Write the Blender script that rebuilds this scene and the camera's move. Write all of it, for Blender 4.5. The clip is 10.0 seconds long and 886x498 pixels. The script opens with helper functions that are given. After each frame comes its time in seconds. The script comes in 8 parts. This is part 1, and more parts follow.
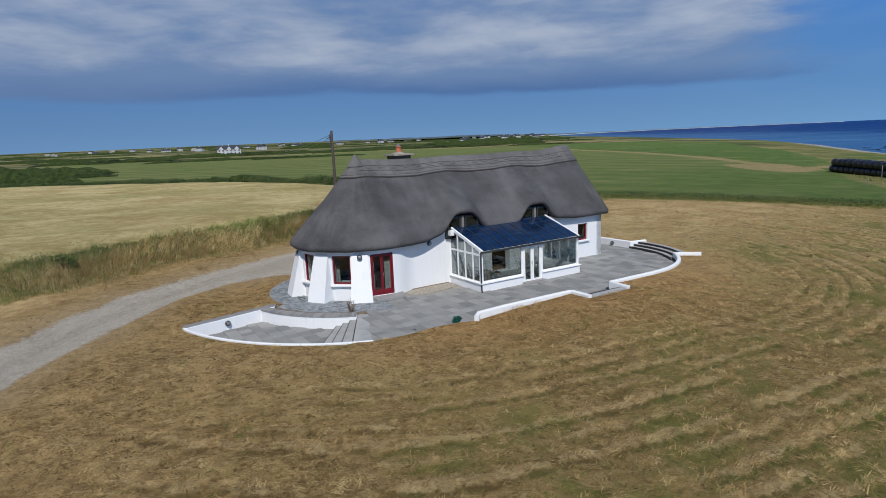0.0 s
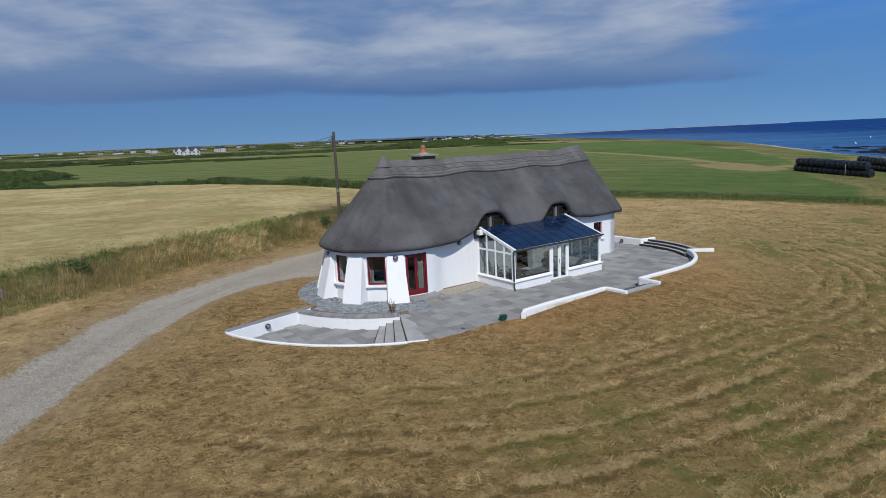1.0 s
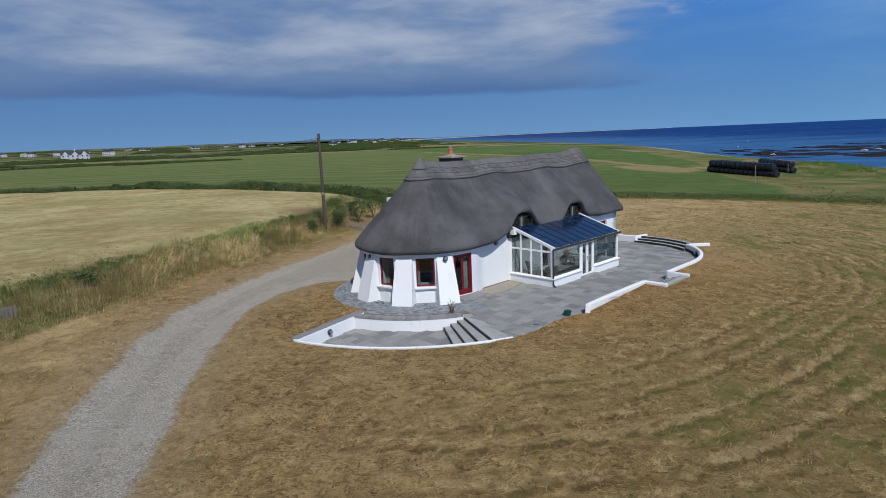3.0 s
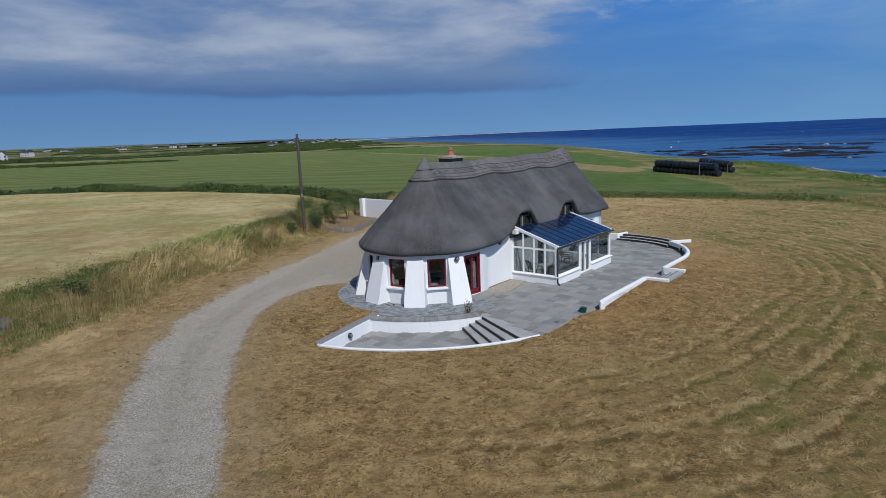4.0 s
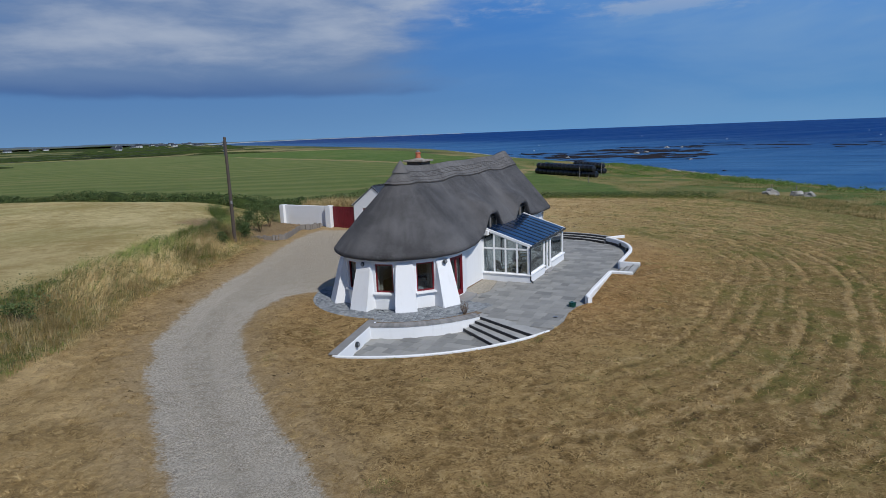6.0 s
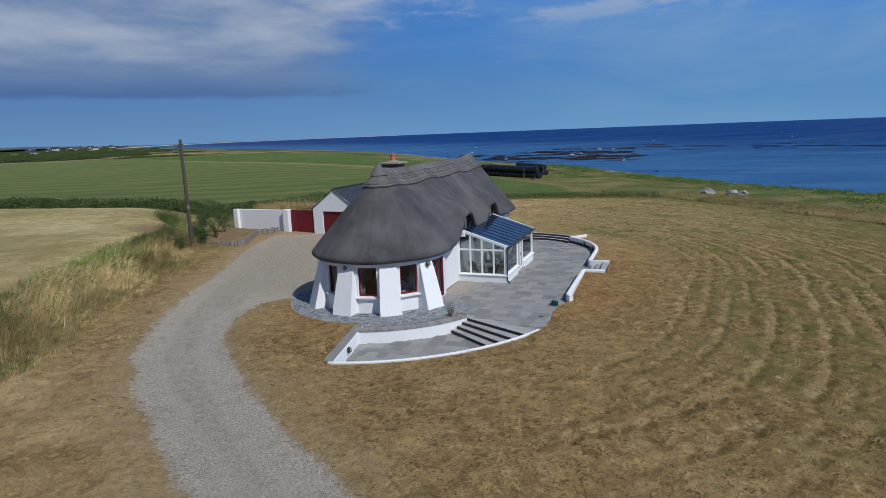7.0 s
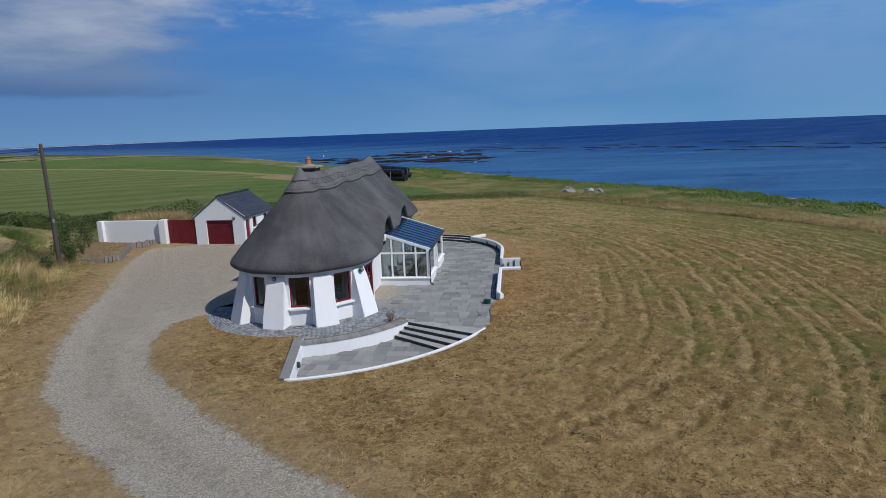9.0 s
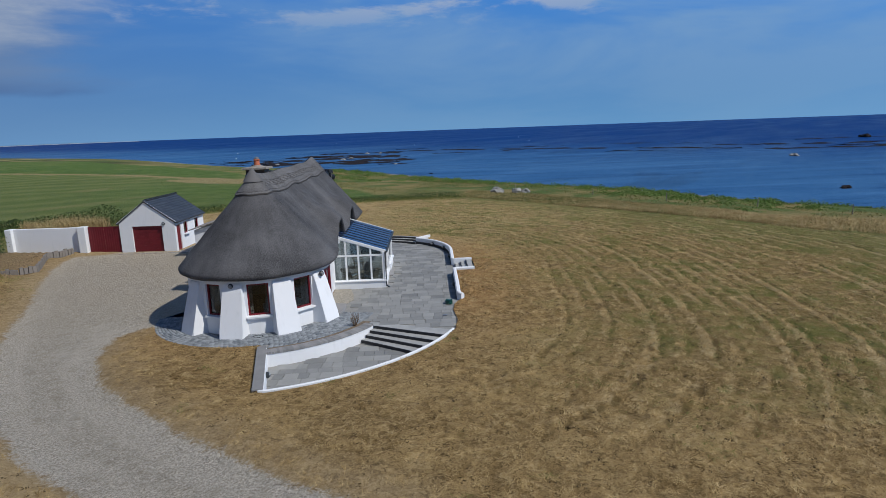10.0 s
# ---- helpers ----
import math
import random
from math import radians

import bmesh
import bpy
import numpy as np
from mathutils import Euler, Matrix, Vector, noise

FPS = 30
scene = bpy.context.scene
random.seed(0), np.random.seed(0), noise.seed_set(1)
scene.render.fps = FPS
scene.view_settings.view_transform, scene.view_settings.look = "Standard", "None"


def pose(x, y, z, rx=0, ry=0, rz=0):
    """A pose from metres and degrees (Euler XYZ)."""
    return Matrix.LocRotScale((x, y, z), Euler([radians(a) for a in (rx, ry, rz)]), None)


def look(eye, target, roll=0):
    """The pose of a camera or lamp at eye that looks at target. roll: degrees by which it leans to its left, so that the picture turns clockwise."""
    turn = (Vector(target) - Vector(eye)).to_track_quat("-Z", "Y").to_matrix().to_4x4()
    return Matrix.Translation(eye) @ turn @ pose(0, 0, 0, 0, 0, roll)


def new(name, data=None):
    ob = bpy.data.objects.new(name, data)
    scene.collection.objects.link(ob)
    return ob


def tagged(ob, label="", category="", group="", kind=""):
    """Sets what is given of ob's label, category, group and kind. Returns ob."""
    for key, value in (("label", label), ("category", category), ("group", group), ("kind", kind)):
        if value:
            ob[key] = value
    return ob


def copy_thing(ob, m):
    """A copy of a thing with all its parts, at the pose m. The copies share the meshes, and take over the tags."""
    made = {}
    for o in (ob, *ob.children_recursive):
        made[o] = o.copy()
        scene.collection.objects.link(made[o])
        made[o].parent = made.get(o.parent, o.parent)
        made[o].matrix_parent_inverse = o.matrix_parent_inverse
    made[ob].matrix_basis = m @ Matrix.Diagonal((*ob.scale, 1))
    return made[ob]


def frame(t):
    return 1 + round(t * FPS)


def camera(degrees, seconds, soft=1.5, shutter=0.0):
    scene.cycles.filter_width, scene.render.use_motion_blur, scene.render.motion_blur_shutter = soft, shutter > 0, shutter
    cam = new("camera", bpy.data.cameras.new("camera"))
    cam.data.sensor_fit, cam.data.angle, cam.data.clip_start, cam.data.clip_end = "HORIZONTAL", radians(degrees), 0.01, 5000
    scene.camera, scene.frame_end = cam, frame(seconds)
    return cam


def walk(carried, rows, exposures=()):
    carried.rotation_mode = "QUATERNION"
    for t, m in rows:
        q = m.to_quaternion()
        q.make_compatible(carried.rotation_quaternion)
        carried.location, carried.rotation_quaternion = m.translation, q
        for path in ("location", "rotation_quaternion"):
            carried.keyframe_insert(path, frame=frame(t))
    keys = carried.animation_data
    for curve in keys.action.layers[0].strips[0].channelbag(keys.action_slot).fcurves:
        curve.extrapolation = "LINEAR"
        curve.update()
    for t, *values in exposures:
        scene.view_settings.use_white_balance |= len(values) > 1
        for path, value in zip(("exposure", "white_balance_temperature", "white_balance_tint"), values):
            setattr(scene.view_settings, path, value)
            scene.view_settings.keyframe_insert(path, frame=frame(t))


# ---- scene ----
cam = camera(71.7, 10.0, 0.6)
PATH = [
    (0, (0.124, -0.008, 9.06), (0.119, 1.959, 8.701), -2.5),
    (0.5, (-1.793, -0.112, 9.12), (-1.729, 1.854, 8.76), -2.6),
    (1, (-3.652, -0.122, 9.191), (-3.53, 1.841, 8.83), -2.6),
    (1.5, (-5.492, -0.04, 9.226), (-5.305, 1.918, 8.865), -2.5),
    (2, (-7.324, 0.106, 9.251), (-7.066, 2.056, 8.891), -2.6),
    (2.5, (-9.14, 0.309, 9.333), (-8.805, 2.248, 8.972), -2.5),
    (4, (-14.456, 1.584, 9.566), (-13.838, 3.45, 9.196), -2.3),
    (4.5, (-16.115, 2.254, 9.635), (-15.424, 4.094, 9.264), -2.2),
    (5, (-17.63, 2.877, 9.731), (-16.849, 4.68, 9.356), -2.2),
    (5.5, (-18.897, 3.498, 9.737), (-17.993, 5.242, 9.362), -2.2),
    (7, (-21.94, 5.48, 9.835), (-20.759, 7.05, 9.46), -2.2),
    (7.5, (-22.738, 6.166, 9.882), (-21.472, 7.667, 9.505), -2.2),
    (8, (-23.463, 6.877, 9.892), (-22.113, 8.304, 9.515), -2.2),
    (8.5, (-24.112, 7.688, 9.916), (-22.674, 9.025, 9.536), -2.2),
    (9, (-24.758, 8.525, 9.95), (-23.23, 9.758, 9.567), -2.2),
    (9.5, (-25.316, 9.494, 9.94), (-23.702, 10.611, 9.555), -2.1),
    (10, (-25.788, 10.513, 9.921), (-24.107, 11.525, 9.534), -2.1),
]
walk(cam, [(t, look(eye, target, roll)) for t, eye, target, roll in PATH], [(0.0, 0.0, 6450, 10), (2.5, -0.04, 6300, 10), (5.0, -0.12, 6250, 10), (10.0, -0.14, 6300, 10)])

# ---- light ----
SUN_DIR = Vector((0.086, -0.996, 0.0)).normalized()      # towards the sun, on the plan
SUN_EL = radians(47.5)
sun_vec = Vector((SUN_DIR.x * math.cos(SUN_EL), SUN_DIR.y * math.cos(SUN_EL), math.sin(SUN_EL)))
sun_data = bpy.data.lights.new("sun", "SUN")
sun_data.energy, sun_data.angle, sun_data.color = 4.05, radians(0.6), (1.0, 0.95, 0.87)
sun = new("sun", sun_data)
sun.matrix_world = look((0, 0, 60), Vector((0, 0, 60)) - sun_vec)


class Nodes:
    """Short ways to write a node tree."""

    def __init__(self, tree):
        self.tree = tree

    def add(self, kind, ins=None, **props):
        n = self.tree.nodes.new(kind)
        for k, val in props.items():
            setattr(n, k, val)
        for k, val in (ins or {}).items():
            self.put(n.inputs[k], val)
        return n

    def put(self, socket, val):
        if isinstance(val, bpy.types.NodeSocket):
            self.tree.links.new(val, socket)
        elif val is not None:
            socket.default_value = val

    def math(self, op, a, b=None, c=None, clamp=False):
        n = self.add("ShaderNodeMath", operation=op, use_clamp=clamp)
        for i, val in enumerate((a, b, c)):
            self.put(n.inputs[i], val)
        return n.outputs[0]

    def step(self, x, lo, hi, a=0.0, b=1.0):
        n = self.add("ShaderNodeMapRange", interpolation_type="SMOOTHSTEP")
        for i, val in enumerate((x, lo, hi, a, b)):
            self.put(n.inputs[i], val)
        return n.outputs[0]

    def mix(self, f, a, b, blend="MIX"):
        n = self.add("ShaderNodeMix", data_type="RGBA", blend_type=blend)
        self.put(n.inputs[0], f), self.put(n.inputs[6], a), self.put(n.inputs[7], b)
        return n.outputs[2]

    def noise(self, vec, scale, detail=4.0, rough=0.55, distortion=0.0):
        n = self.add("ShaderNodeTexNoise", {"Scale": scale, "Detail": detail, "Roughness": rough, "Distortion": distortion})
        self.put(n.inputs["Vector"], vec)
        return n.outputs["Fac"]

    def mapping(self, vec, scale=(1, 1, 1), rot=(0, 0, 0), loc=(0, 0, 0)):
        n = self.add("ShaderNodeMapping", {"Vector": vec, "Scale": scale, "Rotation": rot, "Location": loc})
        return n.outputs[0]

    def attr(self, name):
        return self.add("ShaderNodeAttribute", attribute_name=name).outputs["Fac"]


def c4(c):
    return (*c, 1.0)


def sky_world():
    w = bpy.data.worlds.new("sky")
    scene.world = w
    w.use_nodes = True
    w.node_tree.nodes.clear()
    n = Nodes(w.node_tree)
    sky = n.add("ShaderNodeTexSky", sky_type="NISHITA", sun_disc=False, sun_elevation=SUN_EL,
                sun_rotation=math.atan2(SUN_DIR.x, SUN_DIR.y), altitude=10, air_density=1.0, dust_density=0.25, ozone_density=2.5)
    co = n.add("ShaderNodeTexCoord").outputs["Generated"]
    sep = n.add("ShaderNodeSeparateXYZ", {0: co})
    x, y, z = sep.outputs
    lift = n.add("ShaderNodeCombineXYZ", {0: x, 1: y, 2: n.math("ADD", n.math("MULTIPLY", n.math("ABSOLUTE", z), 1.2), 0.2)}).outputs[0]
    n.put(sky.inputs[0], n.add("ShaderNodeVectorMath", {0: lift}, operation="NORMALIZE").outputs[0])
    az = n.math("ARCTAN2", x, y)                       # 0 at +y, growing to +x
    el = n.math("ARCSINE", z)
    # the long bank of cloud to the north, thinning towards the sea, with a dark flat underside
    cv = n.add("ShaderNodeCombineXYZ", {0: n.math("MULTIPLY", az, 2.9), 1: n.math("MULTIPLY", el, 11.5), 2: 3.7}).outputs[0]
    big = n.noise(cv, 1.1, 5.0, 0.5, 0.3)
    fine = n.noise(cv, 3.0, 6.0, 0.58, 0.25)
    rough = n.math("ADD", n.math("MULTIPLY", n.math("SUBTRACT", big, 0.5), 1.2), n.math("MULTIPLY", n.math("SUBTRACT", fine, 0.5), 0.6))
    floor_el = n.math("ADD", n.step(az, -0.5, 0.2, 0.062, 0.05), n.math("MULTIPLY", n.math("SUBTRACT", big, 0.5), 0.05))
    above = n.math("SUBTRACT", el, floor_el)
    top = n.math("MULTIPLY", n.step(above, 0.0, 0.022), n.step(az, 0.74, 0.33))
    mask = n.math("MULTIPLY", n.step(above, -0.004, 0.02), n.step(n.math("ADD", n.math("MULTIPLY", top, 0.95), rough), 0.2, 0.85))
    under = n.math("MULTIPLY", n.step(above, 0.05, 0.008), n.step(az, -0.75, -0.1, 0.35, 1.0))
    # a few small torn clouds higher up over the sea
    cv2 = n.add("ShaderNodeCombineXYZ", {0: n.math("MULTIPLY", az, 5.0), 1: n.math("MULTIPLY", el, 17.0), 2: 11.3}).outputs[0]
    torn = n.math("ADD", n.noise(cv2, 1.15, 6.0, 0.62, 0.3), n.math("MULTIPLY", n.step(az, 0.5, 0.95), 0.06))
    for mid, high, wide in ((0.95, 0.172, 0.17), (1.23, 0.192, 0.12)):
        away = n.math("SQRT", n.math("ADD", n.math("POWER", n.math("DIVIDE", n.math("SUBTRACT", az, mid), wide), 2.0), n.math("POWER", n.math("DIVIDE", n.math("SUBTRACT", el, high), 0.03), 2.0)))
        torn = n.math("ADD", torn, n.step(away, 1.0, 0.0, -0.02, 0.26))
    torn_mask = n.math("MULTIPLY", n.math("MULTIPLY", n.step(torn, 0.56, 0.72), n.step(el, 0.12, 0.2)), n.step(az, 0.2, 0.6))
    mask = n.math("MULTIPLY", mask, n.step(el, 0.6, 0.32))
    lit = n.step(n.math("ADD", n.math("MULTIPLY", rough, 0.75), n.step(above, 0.02, 0.1, -0.1, 0.18)), -0.05, 0.4)
    cloud = n.mix(lit, c4((1.9, 2.9, 4.9)), c4((5.5, 6.1, 7.1)))
    cloud = n.mix(n.math("MULTIPLY", under, n.math("SUBTRACT", 1.0, n.math("MULTIPLY", lit, 0.35))), cloud, c4((0.85, 1.75, 4.0)))
    grade = n.mix(1.0, sky.outputs[0], n.mix(n.step(el, 0.0, 0.3), c4((0.68, 0.9, 1.08)), c4((0.6, 1.28, 2.0))), "MULTIPLY")
    grade = n.mix(1.0, grade, n.mix(n.step(az, 0.75, -0.1), c4((1.0, 1.0, 1.0)), c4((0.97, 0.9, 0.87))), "MULTIPLY")
    grade = n.mix(1.0, grade, n.mix(n.step(el, 0.34, 0.8), c4((1.0, 1.0, 1.0)), c4((0.6, 0.5, 0.5))), "MULTIPLY")
    grade = n.mix(1.0, grade, n.mix(n.step(az, 0.3, 1.2), c4((1.0, 1.0, 1.0)), c4((1.1, 1.25, 1.25))), "MULTIPLY")
    col = n.mix(n.math("MULTIPLY", mask, 0.85), grade, cloud)
    col = n.mix(n.math("MULTIPLY", torn_mask, 0.7), col, c4((5.6, 6.2, 7.2)))
    veil = n.math("MULTIPLY", n.step(n.noise(cv, 0.8, 5.0, 0.55, 0.4), 0.35, 0.65), n.math("MULTIPLY", n.step(az, 0.1, 1.3), n.step(el, 0.0, 0.2, 0.35, 1.0)))
    col = n.mix(n.math("MULTIPLY", veil, 0.75), col, c4((3.0, 4.9, 7.2)))
    bg = n.add("ShaderNodeBackground", {"Color": col, "Strength": 0.082})
    out = n.add("ShaderNodeOutputWorld")
    n.tree.links.new(bg.outputs[0], out.inputs[0])


sky_world()

# ---- materials ----


def material(name, build, bump=None, **values):
    """build(n) gives the colour and, if it likes, the roughness and the relief's height."""
    m = bpy.data.materials.new(name)
    m.use_nodes = True
    m.node_tree.nodes.clear()
    n = Nodes(m.node_tree)
    bsdf = n.add("ShaderNodeBsdfPrincipled")
    out = n.add("ShaderNodeOutputMaterial")
    n.tree.links.new(bsdf.outputs[0], out.inputs[0])
    for k, val in values.items():
        n.put(bsdf.inputs[k.replace("_", " ")], val)
    made = build(n)
    n.put(bsdf.inputs["Base Color"], made.get("color"))
    if "rough" in made:
        n.put(bsdf.inputs["Roughness"], made["rough"])
    if "height" in made:
        b = n.add("ShaderNodeBump", {"Height": made["height"], "Strength": bump[0], "Distance": bump[1]})
        n.tree.links.new(b.outputs[0], bsdf.inputs["Normal"])
    return m


def coords(n):
    return n.add("ShaderNodeTexCoord").outputs["Object"]


def place(n):
    return n.add("ShaderNodeNewGeometry").outputs["Position"]


def speckled(name, a, b, scale, grain, bump=(0.3, 0.01), rough=0.8, **values):
    """Two tones in soft patches, with a finer grain over them."""
    def build(n):
        p = place(n)
        patch, fine = n.noise(p, scale, 5.0), n.noise(p, grain, 3.0, 0.7)
        f = n.math("ADD", n.math("MULTIPLY", n.step(patch, 0.3, 0.7), 0.65), n.math("MULTIPLY", fine, 0.35))
        return {"color": n.mix(f, c4(a), c4(b)), "height": fine, "rough": n.step(patch, 0.2, 0.8, rough - 0.08, rough + 0.08)}
    return material(name, build, bump, **values)


def piecewise(name, a, b, scale, grain, bump=(0.35, 0.006), rough=0.8, island=False, spread=1.0):
    """As speckled, with a tone of its own for each piece."""
    def build(n):
        p = place(n)
        if island:
            r = n.add("ShaderNodeNewGeometry").outputs["Random Per Island"]
        else:
            r = n.add("ShaderNodeObjectInfo").outputs["Random"]
        patch, fine = n.noise(p, scale, 5.0), n.noise(p, grain, 3.0, 0.7)
        f = n.math("ADD", n.math("MULTIPLY", r, 0.6 * spread), n.math("ADD", n.math("MULTIPLY", n.math("SUBTRACT", patch, 0.35), 0.7), n.math("MULTIPLY", n.math("SUBTRACT", fine, 0.5), 0.3)), clamp=True)
        return {"color": n.mix(f, c4(a), c4(b)), "height": fine}
    return material(name, build, bump, Roughness=rough)


def plain_paint(name, c, rough=0.5, dirt=0.12, **values):
    def build(n):
        p = place(n)
        f = n.step(n.noise(p, 1.7, 6.0, 0.65), 0.42, 0.75)
        g = n.noise(p, 60.0, 2.0)
        worn = tuple(x * (1 - dirt) * 0.97 for x in c)
        return {"color": n.mix(f, c4(c), c4(worn)), "height": g, "rough": n.step(f, 0, 1, rough, rough + 0.1)}
    return material(name, build, (0.12, 0.004), **values)


def render_wall():
    """White painted lime render: soft unevenness, faint rain marks."""
    def build(n):
        p = place(n)
        broad = n.noise(p, 0.9, 4.0, 0.6)
        streak = n.noise(n.mapping(p, (5.0, 5.0, 0.7)), 1.0, 5.0, 0.6)
        fine = n.noise(p, 34.0, 3.0, 0.7)
        col = n.mix(n.math("MULTIPLY", n.step(streak, 0.5, 0.8), 0.5), c4((0.71, 0.725, 0.745)), c4((0.61, 0.625, 0.635)))
        col = n.mix(n.math("MULTIPLY", n.step(broad, 0.5, 0.75), 0.4), col, c4((0.69, 0.7, 0.7)))
        return {"color": col, "height": n.math("ADD", n.math("MULTIPLY", broad, 3.0), fine)}
    return material("white_render", build, (0.35, 0.012), Roughness=0.85)


def thatch_material(name, a, b, lean=1.0):
    """Reed butts: fine speckle with streaks that run down the slope."""
    def build(n):
        uv = n.add("ShaderNodeUVMap", uv_map="slope").outputs[0]
        fine = n.noise(n.mapping(uv, (19.0, 12.0, 1.0)), 1.0, 4.0, 0.85)
        streak = n.noise(n.mapping(uv, (1.6, 0.22, 1.0)), 1.0, 5.0, 0.6)
        patch = n.noise(place(n), 0.42, 5.0, 0.62)
        course = n.noise(n.mapping(uv, (0.5, 2.6, 1.0)), 1.0, 3.0, 0.6)
        f = n.math("ADD", n.math("MULTIPLY", n.step(streak, 0.25, 0.75), 0.2), n.math("MULTIPLY", n.step(patch, 0.3, 0.7), 0.4))
        f = n.math("ADD", f, n.math("MULTIPLY", n.math("SUBTRACT", fine, 0.42), 2.1))
        f = n.math("ADD", f, n.math("MULTIPLY", n.math("SUBTRACT", course, 0.5), 0.2), clamp=True)
        return {"color": n.mix(f, c4(a), c4(b)), "height": n.math("ADD", fine, n.math("MULTIPLY", streak, 0.25))}
    return material(name, build, (0.75, 0.035), Roughness=0.95)


def wood_material(name, a, b, rough=0.8):
    def build(n):
        p = coords(n)
        grain = n.noise(n.mapping(p, (14.0, 14.0, 0.8)), 1.0, 5.0, 0.65)
        patch = n.noise(p, 1.3, 4.0)
        return {"color": n.mix(n.math("ADD", n.math("MULTIPLY", grain, 0.7), n.math("MULTIPLY", patch, 0.3)), c4(a), c4(b)), "height": grain}
    return material(name, build, (0.5, 0.01), Roughness=rough)


def glass_material(name, tint, rough=0.03):
    m = bpy.data.materials.new(name)
    m.use_nodes = True
    m.node_tree.nodes.clear()
    n = Nodes(m.node_tree)
    clear = n.add("ShaderNodeBsdfTransparent", {"Color": c4(tint)})
    gloss = n.add("ShaderNodeBsdfGlossy", {"Roughness": rough, "Color": (1, 1, 1, 1)})
    tilt = n.add("ShaderNodeLayerWeight", {"Blend": 0.5}).outputs["Facing"]
    fres = n.math("ADD", n.math("MULTIPLY", n.math("POWER", tilt, 4.5), 0.8), 0.045)
    mixer = n.add("ShaderNodeMixShader", {0: fres, 1: clear.outputs[0], 2: gloss.outputs[0]})
    out = n.add("ShaderNodeOutputMaterial")
    n.tree.links.new(mixer.outputs[0], out.inputs[0])
    return m


def blades(name, tones, rough=0.9, drift=0.38, scale=0.45):
    """Grass and leaves: a tone for each blade, in drifts."""
    def build(n):
        r = n.add("ShaderNodeNewGeometry").outputs["Random Per Island"]
        spread = n.noise(place(n), scale, 4.0, 0.65)
        f = n.math("ADD", n.math("MULTIPLY", r, 1 - drift), n.math("MULTIPLY", n.step(spread, 0.34, 0.66), drift))
        ramp = n.add("ShaderNodeValToRGB", {0: f})
        el = ramp.color_ramp.elements
        el[0].position, el[0].color = 0.0, c4(tones[0])
        el[1].position, el[1].color = 1.0, c4(tones[-1])
        for i, t in enumerate(tones[1:-1], 1):
            el.new(i / (len(tones) - 1)).color = c4(t)
        thin = n.add("ShaderNodeBsdfTranslucent", {"Color": ramp.outputs[0]})
        out = [k for k in n.tree.nodes if k.bl_idname == "ShaderNodeOutputMaterial"][0]
        both = n.add("ShaderNodeMixShader", {0: 0.25, 1: out.inputs[0].links[0].from_socket, 2: thin.outputs[0]})
        n.tree.links.new(both.outputs[0], out.inputs[0])
        return {"color": ramp.outputs[0]}
    return material(name, build, None, Roughness=rough)


WHITE = render_wall()
THATCH = thatch_material("reed_thatch", (0.0155, 0.0155, 0.0175), (0.134, 0.132, 0.137))
RIDGE = thatch_material("ridge_thatch", (0.032, 0.031, 0.032), (0.19, 0.184, 0.183))
LIGGER = wood_material("hazel_rod_and_edge_shade", (0.02, 0.018, 0.017), (0.075, 0.068, 0.063))
RED = plain_paint("red_gloss_paint", (0.15, 0.004, 0.011), 0.4, 0.2)
DARK_RED = plain_paint("dark_red_door_paint", (0.13, 0.003, 0.009), 0.65, 0.2)
UPVC = plain_paint("white_frame", (0.8, 0.81, 0.82), 0.35, 0.06)
GLASS = glass_material("window_glass", (0.52, 0.57, 0.59))
ROOF_GLASS = material("blue_roof_glass", lambda n: {"color": n.mix(n.step(n.noise(n.mapping(coords(n), (0.5, 3.0, 1.0)), 1.4, 5.0), 0.4, 0.75), c4((0.004, 0.012, 0.038)), c4((0.012, 0.035, 0.085))),
                                                    "rough": n.step(n.noise(coords(n), 1.2, 4.0), 0.3, 0.7, 0.06, 0.2)}, None, IOR=1.65)
SLAB = piecewise("grey_sandstone_slab", (0.15, 0.152, 0.148), (0.33, 0.328, 0.31), 1.1, 45.0)
SETT = piecewise("grey_sett", (0.1, 0.115, 0.13), (0.34, 0.36, 0.37), 2.0, 50.0, island=True)
MORTAR = speckled("mortar_bed", (0.2, 0.2, 0.19), (0.3, 0.29, 0.27), 3.0, 60.0)
COPING = piecewise("coping_stone", (0.16, 0.16, 0.16), (0.32, 0.31, 0.3), 2.0, 40.0)
RISER = speckled("black_riser_and_shade_band", (0.012, 0.012, 0.014), (0.03, 0.03, 0.033), 4.0, 50.0, rough=0.6)
TREAD = speckled("grey_tread", (0.26, 0.265, 0.26), (0.38, 0.38, 0.37), 1.6, 60.0)
PEA = speckled("pea_gravel", (0.17, 0.15, 0.12), (0.42, 0.38, 0.31), 9.0, 55.0, (0.8, 0.02))
SLATE = piecewise("blue_slate", (0.022, 0.027, 0.038), (0.06, 0.068, 0.085), 1.0, 30.0, rough=0.5, island=True)
STACK = speckled("dark_stack", (0.05, 0.042, 0.038), (0.12, 0.1, 0.085), 4.0, 40.0, (0.5, 0.02))
STONE = speckled("chimney_stone", (0.16, 0.14, 0.12), (0.34, 0.31, 0.27), 4.0, 40.0, (0.5, 0.02))
TERRACOTTA = speckled("terracotta", (0.32, 0.085, 0.04), (0.45, 0.14, 0.07), 5.0, 60.0)
DARK = plain_paint("dark_metal", (0.03, 0.035, 0.04), 0.4, 0.2)
GALV = plain_paint("grey_metal", (0.28, 0.29, 0.3), 0.45, 0.2, Metallic=0.6)
